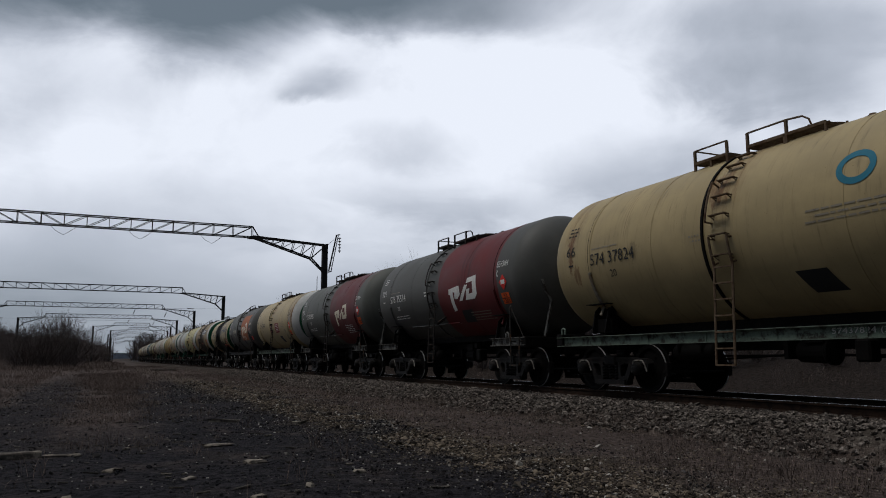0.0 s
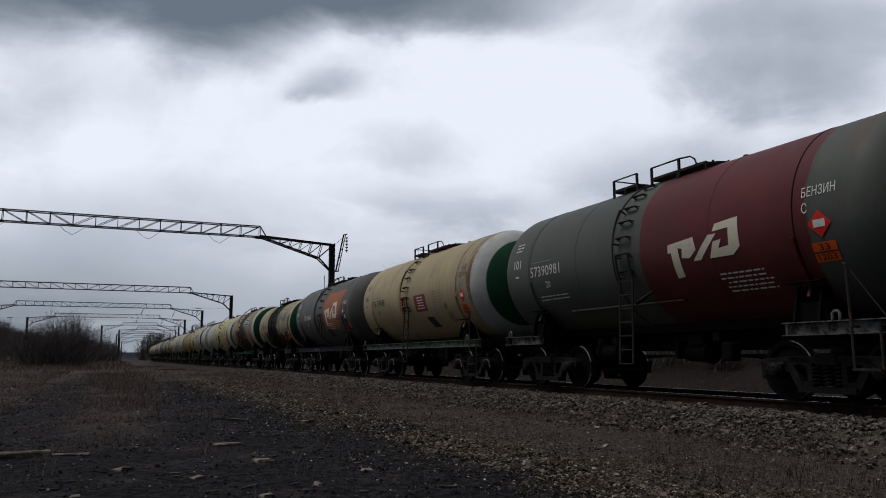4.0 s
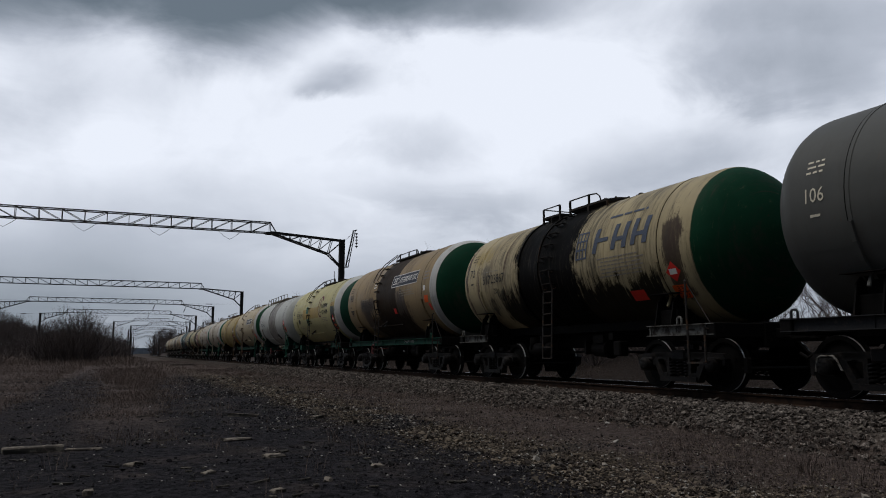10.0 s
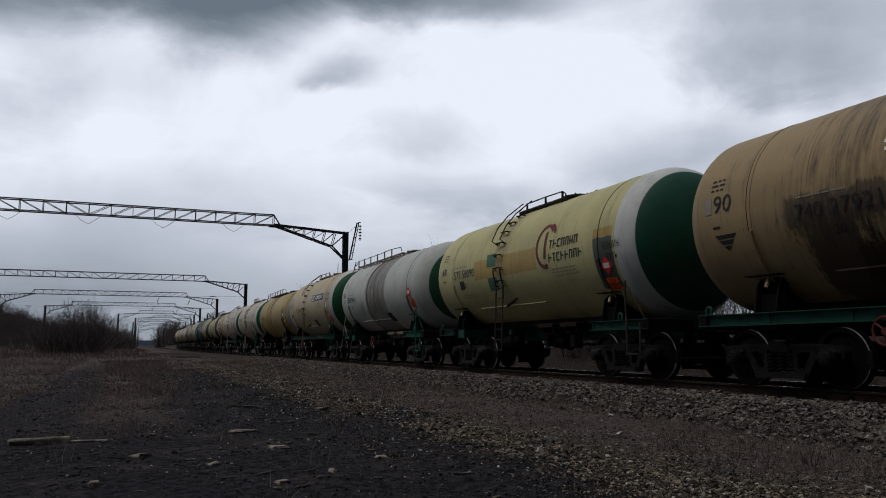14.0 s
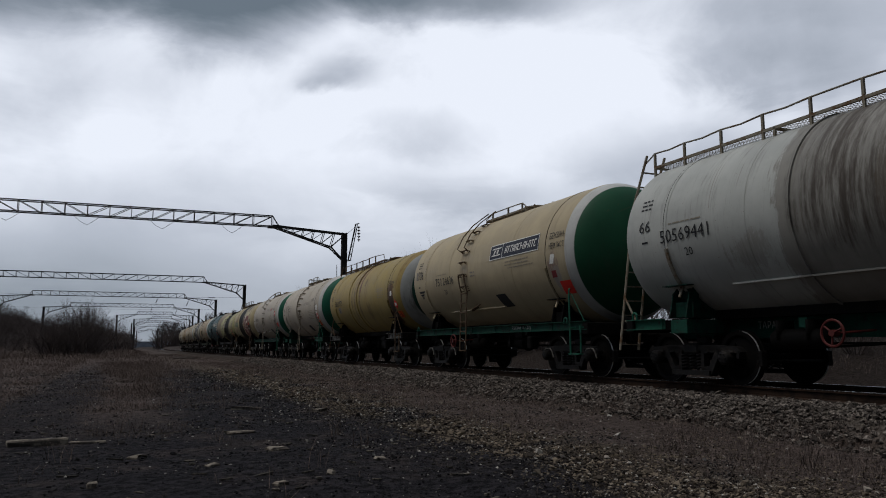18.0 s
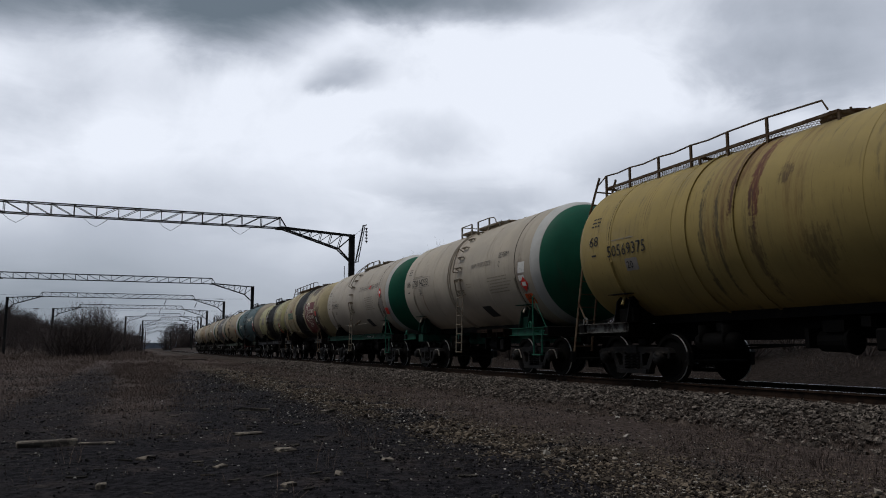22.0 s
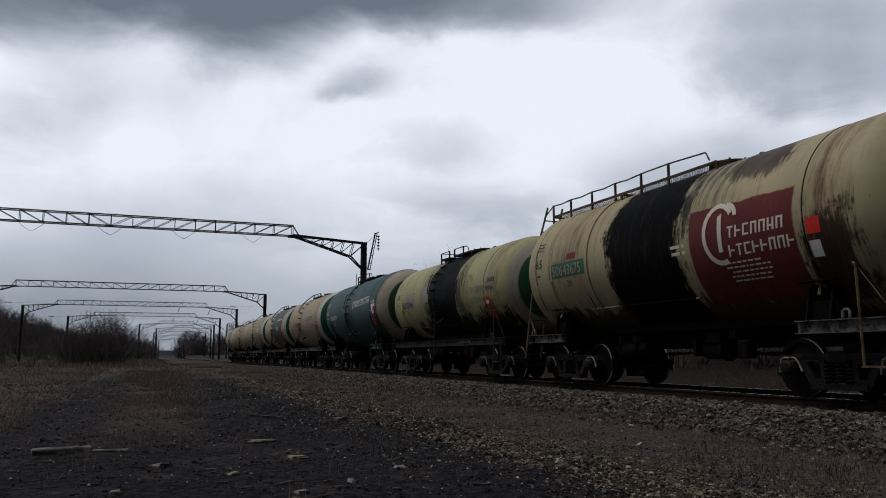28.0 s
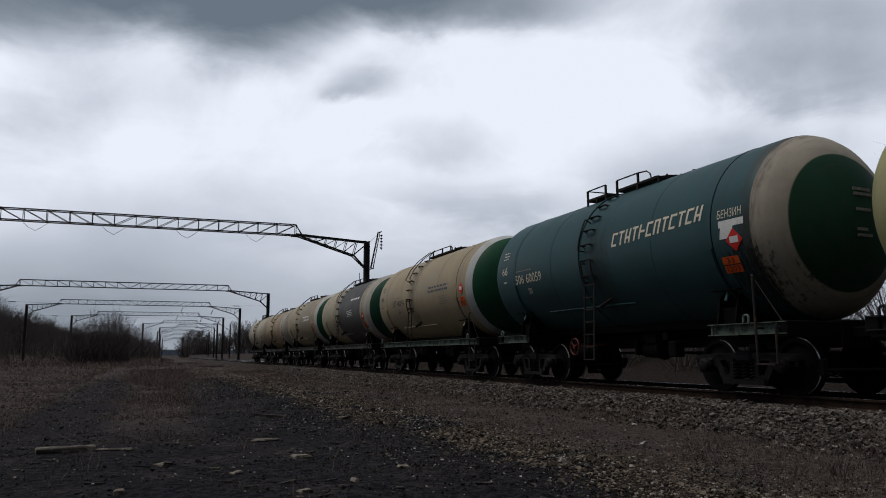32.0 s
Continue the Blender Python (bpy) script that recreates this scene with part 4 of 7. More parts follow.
def boxed_emblem(wagon, x0, x1, z0, z1, key):
    a0, a1 = arc_at(z0), arc_at(z1)
    sign(wagon, "name_panel", rects("name_panel_" + key, [(x0, x1, a0, a1)], 0.006), NAVY_MARK, "navy name panel with a white border")
    e = 0.022
    items = [(x0, x1, a0, a0 + e), (x0, x1, a1 - e, a1), (x0, x0 + e, a0, a1), (x1 - e, x1, a0, a1), (x0 + 0.72, x0 + 0.74, a0, a1)]
    m, h = (a0 + a1) / 2, (a1 - a0) * 0.26
    items += [(x0 + 0.12, x0 + 0.62, m + h * 0.7, m + h, 0.04), (x0 + 0.10, x0 + 0.60, m - h, m - h * 0.7, 0.04), (x0 + 0.22, x0 + 0.30, m - h * 0.5, m + h * 0.5, 0.05), (x0 + 0.40, x0 + 0.48, m - h * 0.5, m + h * 0.5, 0.05)]
    items += stroke_blocks(x0 + 0.86, x1 - 0.12, m, h * 1.7, 12, 5, 0.3)
    sign(wagon, "name_lettering", rects("name_blocks_" + key, items, 0.011), WHITE_MARK, "white border and letter blocks")


STROKES = [
    [(0, 0, 0.2, 1), (0.5, 0, 0.7, 1), (0.2, 0.84, 0.5, 1)], [(0, 0, 0.2, 1), (0.2, 0.42, 0.7, 0.58)], [(0.25, 0, 0.45, 1), (0, 0.84, 0.7, 1)],
    [(0, 0, 0.2, 1), (0.2, 0, 0.7, 0.16), (0.2, 0.84, 0.7, 1)], [(0, 0, 0.2, 1), (0.5, 0, 0.7, 1), (0.2, 0.3, 0.5, 0.46)],
]


def stroke_blocks(x0, x1, a, height, n, seed, slant=0.15, rise=0.0):
    """Plain strokes in n cells that stand in for a painted brand word."""
    rnd, w, items = random.Random(seed), (x1 - x0) / n, []
    for i in range(n):
        c, b = x0 + i * w, a + rise * i / n - height / 2
        for u0, v0, u1, v1 in rnd.choice(STROKES):
            lean = slant * height
            items.append((c + w * u0 * 1.1 + lean * v0, c + w * u1 * 1.1 + lean * v0, b + v0 * height, b + v1 * height, lean * (v1 - v0)))
    return items


def letter_blocks(wagon, x0, x1, z, height, n, mat, key, label, rise=0.0):
    """A brand's word drawn as plain strokes."""
    sign(wagon, "brand_word", rects("letters_" + key, stroke_blocks(x0, x1, arc_at(z), height, n, n, 0.15, rise), 0.009), mat, label)


def flat_writing(text, x0, x1, z, height, y):
    """Writing on the upright face of a sill."""
    def make(bm):
        vs, fs = flat_text(text)
        bv = [bm.verts.new((x0 + (x1 - x0) * u, y, z + height * v)) for u, v in vs]
        for f in fs:
            if len(set(f)) > 2:
                try:
                    bm.faces.new([bv[i] for i in f])
                except ValueError:
                    pass
    return shared("sill_%s" % text, make)


def add_wagon(spec):
    global TANK_R, TANK_Z, TANK_CYL, TANK_REAR
    TANK_REAR = spec.get("rear", 4.88)
    TANK_R, TANK_Z = spec.get("size", (1.58, 2.80))
    TANK_CYL = spec.get("cyl", 4.65)
    k, name_label, tank_mat = spec["n"], spec["label"], spec["tank"]
    w = new("tank_wagon")
    tagged(w, name_label, "tank wagon", "wagons of the tank train")
    w.empty_display_size = 0.5
    sill_mat, fit_mat, kind = spec.get("sill", GREY_SILL), spec.get("fit", PLATFORM_DARK), spec.get("kind", "short")
    dark_mat = SADDLE_GREEN if spec.get("bright") else BLACK
    piece("tank", shared(tank_key("tank"), make_tank, True), tank_mat, w, None, spec["tank_label"])
    for x in (-3.86, 3.86):
        piece("strap", shared(tank_key("band_%.2f" % x), lambda bm: make_band(bm, x)), tank_mat, w)
        # thin black line beside the strap, painted for its shadow and rusty edge
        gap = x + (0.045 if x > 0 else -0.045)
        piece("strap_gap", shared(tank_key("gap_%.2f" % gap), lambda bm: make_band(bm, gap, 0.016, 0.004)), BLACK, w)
        for r in (0, 180):
            piece("strap_end", shared(tank_key("strap_end_%.2f" % (x if r == 0 else -x)), lambda bm: make_strap_end(bm, x if r == 0 else -x)), spec.get("strap", tank_mat), w, pose(0, 0, 0, 0, 0, r))
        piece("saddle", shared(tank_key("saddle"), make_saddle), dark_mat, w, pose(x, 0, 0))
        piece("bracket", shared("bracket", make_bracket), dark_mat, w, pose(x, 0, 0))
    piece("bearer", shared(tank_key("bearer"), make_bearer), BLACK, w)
    for x in spec.get("rings", (-0.55,)):
        piece("stiffening_ring", shared(tank_key("ring_%.2f" % x), lambda bm: make_band(bm, x, 0.05, 0.03)), spec.get("ring_mat", tank_mat), w)
    for x in (-1.9, 2.15):
        piece("weld_seam", shared(tank_key("seam_%.2f" % x), lambda bm: make_seam(bm, x)), tank_mat, w)
    piece("weld_seam", rects("long_seam", [(-4.6, 4.6, -0.72, -0.708)], 0.004), tank_mat, w)
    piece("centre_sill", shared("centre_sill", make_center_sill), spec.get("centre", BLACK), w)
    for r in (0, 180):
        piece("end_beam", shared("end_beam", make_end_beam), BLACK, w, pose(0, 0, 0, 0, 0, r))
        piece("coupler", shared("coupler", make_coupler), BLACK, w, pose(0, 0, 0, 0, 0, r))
    if spec.get("full_sill", True):
        for y in (-1.42, 1.42):
            piece("side_sill", shared("sill_full_%d" % (y > 0), lambda bm: sill(bm, -5.3, 5.3, y)), sill_mat, w, pose(0, 0, spec.get("sill_up", 0.0)), "long channel sill with flaking paint")
    else:
        for y in (-1.42, 1.42):
            for a, b in ((-5.3, -4.2), (3.3, 5.3)) if spec.get("pads") else ((-5.3, -3.55), (3.5, 5.3)):
                piece("side_sill", shared("sill_%d_%.1f_%.1f" % (y > 0, a, b), lambda bm: sill(bm, a, b, y)), sill_mat, w, None, "short channel sill over the bogie")
    for x in (-3.9, 3.9):
        add_bogie(w, x, spec.get("box"))
    piece("hatch", shared(tank_key("hatch"), make_hatch), fit_mat, w)
    piece("valve", shared(tank_key("valve"), make_valve, True), fit_mat, w)
    deck = {"short": deck_short, "mid": deck_mid, "long": deck_long}[kind]
    for i in range(1 if kind == "mid" else 2):
        piece("platform", shared(tank_key("platform_%s_%d" % (kind, i)), lambda bm: deck(bm, i)), fit_mat, w, None, "grating platform over the tank")
    posts, runs = RAILS[kind]
    for x, y in posts:
        piece("rail_post", shared("rail_post", make_post), fit_mat, w, pose(x, y, deck_z() - {"mid": 0.19, "short": 0.11, "long": 0.05}[kind]))
    for i, run in enumerate(runs):
        piece("handrail", shared(tank_key("handrail_%s_%d" % (kind, i)), lambda bm: rail_run(bm, run)), fit_mat, w)
    lx = spec.get("ladder_x", -0.12)
    lad = spec.get("ladder", fit_mat)
    if kind == "long":
        ladder = piece("end_ladder", shared(tank_key("end_stile"), make_end_stile), lad, w, None, "slanted ladder at the rear end")
        piece("stile", shared(tank_key("end_stile"), make_end_stile), lad, ladder, pose(0, 0.46, 0))
        piece("ladder_bracket", shared("end_bracket", make_end_bracket), lad, ladder)
        for i in range(13):
            z = 0.72 + 0.30 * i
            piece("rung", shared("end_rung", make_end_rung), lad, ladder, pose(*end_ladder_point(z), z))
    else:
        ladder = piece("ladder", shared(tank_key("stile"), make_stile), lad, w, pose(lx - 0.2, 0, 0), "ladder down the tank's flank")
        piece("stile", shared(tank_key("stile"), make_stile), lad, ladder, pose(0.4, 0, 0))
        for i in range(7):
            c = ladder_line(1.03 + 0.16 * i, 0.10)
            piece("rung", shared("rung", make_rung), lad, ladder, pose(0.2, c.y, c.z))
        for t in (0.05, 0.2, 0.35, 0.50, 0.65, 0.80, 0.95):
            c = ladder_line(t, 0.0)
            piece("step", shared("step", make_step), lad, ladder, pose(0.2, c.y, c.z))
        if kind == "mid":
            piece("ladder_rail", shared(tank_key("ladder_rail"), make_ladder_rail), lad, w, pose(lx, 0, 0))
        else:
            piece("side_bar", shared(tank_key("side_bar"), make_side_bar), lad, w, pose(lx - 0.2, 0, 0))
        if spec.get("ledge", True):
            piece("brace", shared("brace", make_brace), lad, w, pose(lx, 0, 0))
    if spec.get("ledge", True):
        piece("drip_ledge", shared(tank_key("ledge"), make_ledge), spec.get("ledge_mat", tank_mat), w)
    piece("corner_step", shared("corner_step", make_corner_step), spec.get("step", fit_mat), w)
    if k in (1, 2):
        piece("end_stay", shared(tank_key("end_stay"), make_end_stay), GREY_SILL, w, None, "flat strip stay beside the dome")
    if spec.get("pads"):
        for x in (0.78, 1.85):
            piece("bearing_plate", shared("bearing_plate", make_pad), spec["pads"], w, pose(x, 0, 0), "riveted dusty plate under the tank")
    for x in (-5.06, 4.4):
        piece("push_bracket", shared("push_bracket", make_push_bracket), sill_mat, w, pose(x, 0, 0))
    piece("brake_cylinder", shared("brake_cylinder", make_brake_cylinder, False), BLACK, w)
    piece("air_tank", shared("air_tank", make_air_tank, True), BLACK, w)
    piece("brake_rigging", shared("brake_rigging", make_brake_rigging), BLACK, w)
    piece("outlet", shared("outlet", make_outlet, True), BLACK, w)
    if spec.get("wheel_x") is not None:
        piece("brake_wheel", shared("hand_wheel", make_hand_wheel), BRAKE_RED, w, pose(spec["wheel_x"], -1.52, 0.86), "red spoked hand brake wheel")
    mark = spec.get("mark", BLACK_MARK)
    if spec.get("number"):
        nx, nz = spec.get("nx", -3.8), spec.get("nz", 2.72)
        for text, a, b in ((spec["number"][:3], 0.0, 0.47), (spec["number"][3:], 0.51, 1.28) if k in (2, 5, 8, 10, 12, 13, 14) else (spec["number"][3:], 0.60, 1.42)):
            sign(w, "fleet_number", writing(text, nx + a, nx + b, nz, 0.24, 0.016), spec.get("number_mark", mark))
        sign(w, "class_number", writing(spec.get("under", "20"), spec.get("nx", -3.8) + 0.6, spec.get("nx", -3.8) + 0.8, spec.get("nz", 2.72) - 0.33, 0.15), mark)
        if spec.get("full_sill", True):
            sx = spec.get("sx", 1.7)
            sign(w, "sill_number", flat_writing(spec["number"] + " (20)", sx, sx + 1.0, 1.05, 0.11, -1.427), SILL_MARK).matrix_basis = pose(0, 0, spec.get("sill_up", 0.0))
        sign(w, "caption_line", lines_of_bars("number_bars_%.2f" % spec.get("nz", 2.72), spec.get("nx", -3.8), spec.get("nx", -3.8) + 1.1, spec.get("nz", 2.72) + 0.24, 1, 0.035, 0.04, 6, 8), FAINT_MARK)
    if spec.get("end_no"):
        big = 0.09 if k in (6, 9) else 0.0
        sign(w, "end_number", writing(spec["end_no"], 0.27 + big - TANK_REAR, 0.59 + 2 * big - TANK_REAR, 2.98 + big, 0.22 + big), mark)
        if big:
            sign(w, "end_sticker", rects("end_sticker", [(0.16 - TANK_REAR, 0.31 - TANK_REAR, arc_at(2.92), arc_at(3.20))], 0.006), GREY_MARK, "square dusty sticker")
            a = arc_at(2.42)
            sign(w, "end_emblem", polys("end_emblem", [[(c - TANK_REAR, a + 0.10 * r + 0.02), (c2 - TANK_REAR, a + 0.10 * r + 0.02), (c2 - 0.07 - TANK_REAR, a + 0.10 * r - 0.05), (c + 0.07 - TANK_REAR, a + 0.10 * r - 0.05)] for r, c, c2 in ((1, 0.34, 0.84), (0, 0.42, 0.76), (-1, 0.50, 0.68))], 0.007), mark, "dark emblem of three tapering bars")
        sign(w, "end_stencil", lines_of_bars("end_stencil", 0.25 - TANK_REAR, 0.62 - TANK_REAR, 3.52, 3, 0.05, 0.04, 3, 4), mark)
        sign(w, "end_stencil", lines_of_bars("end_bars_low", 0.31 - TANK_REAR, 0.53 - TANK_REAR, 2.70, 1, 0.06, 0.05, 1, 6), mark)
    if spec.get("cargo"):
        for i, text in enumerate(spec["cargo"]):
            sign(w, "cargo_word", writing(text, spec.get("cargo_x", 4.08), spec.get("cargo_x", 4.08) + 0.095 * len(text), 3.10 - 0.24 * i + spec.get("cargo_dz", 0), 0.155), mark)
    if spec.get("hazard"):
        hazard(w, *spec["hazard"])
    if spec.get("hatch_patch"):
        px, pz = spec["hatch_patch"]
        a = arc_at(pz)
        sign(w, "stencil_panel", rects("patch_%.2f" % px, [(px, px + 0.55, a - 0.42, a, -0.16)]), BLACK_MARK, "black stencil panel")
    for fn in spec.get("extra", ()):
        fn(w)
    WAGONS.append((k, w))
    return w


CREAM, BEIGE, PALE = (0.50, 0.41, 0.25), (0.50, 0.43, 0.32), (0.55, 0.50, 0.42)
GREY, GREEN, WHITE = (0.105, 0.105, 0.098), (0.012, 0.085, 0.040), (0.62, 0.62, 0.60)
RUST, SOOT, OIL = (0.13, 0.055, 0.022), (0.0048, 0.0044, 0.0043), (0.055, 0.035, 0.024)
TEAL_GREEN = (0.012, 0.125, 0.075)


def bars(key, x0, x1, z, rows, mat=FAINT_MARK, h=0.045, words=9, seed=1):
    return lambda w: sign(w, "small_writing", lines_of_bars(key, x0, x1, z, rows, h, 0.04, words, seed), mat)


def panel(key, x0, x1, z0, z1, mat, label="", name="painted_panel", off=0.005, slant=0.0):
    return lambda w: sign(w, name, rects(key, [(x0, x1, arc_at(z0), arc_at(z1), slant)], off), mat, label)


def frame_lines(key, x0, x1, z0, z1, mat=GREY_MARK, e=0.014):
    """Thin painted border."""
    def add(w):
        a, b = arc_at(z0), arc_at(z1)
        for i, r in enumerate(((x0, x1, a, a + e), (x0, x1, b - e, b), (x0, x0 + e, a + e, b - e), (x1 - e, x1, a + e, b - e))):
            sign(w, "border_line", rects("border_%s_%d" % (key, i), [r], 0.007), mat)
    return add


def end_marks(key, mat=GREY_MARK):
    """Small stencilled bars on the front dome."""
    def make(bm):
        rnd = random.Random(9)
        for z, n in ((3.42, 7), (3.33, 8), (3.06, 6), (2.72, 4), (2.62, 6)):
            y = 0.05
            for i in range(n):
                l = rnd.uniform(0.03, 0.06)
                r2 = ((y + l / 2) ** 2 + (z - TANK_Z) ** 2) / TANK_R ** 2
                x = TANK_CYL + TANK_DOME * math.sqrt(max(0, 1 - r2)) + 0.02
                box(bm, x - 0.012, x + 0.004, y, y + l, z, z + 0.05)
                y += l + 0.02
    return lambda w: sign(w, "dome_stencil", shared(tank_key("end_marks"), make), mat)


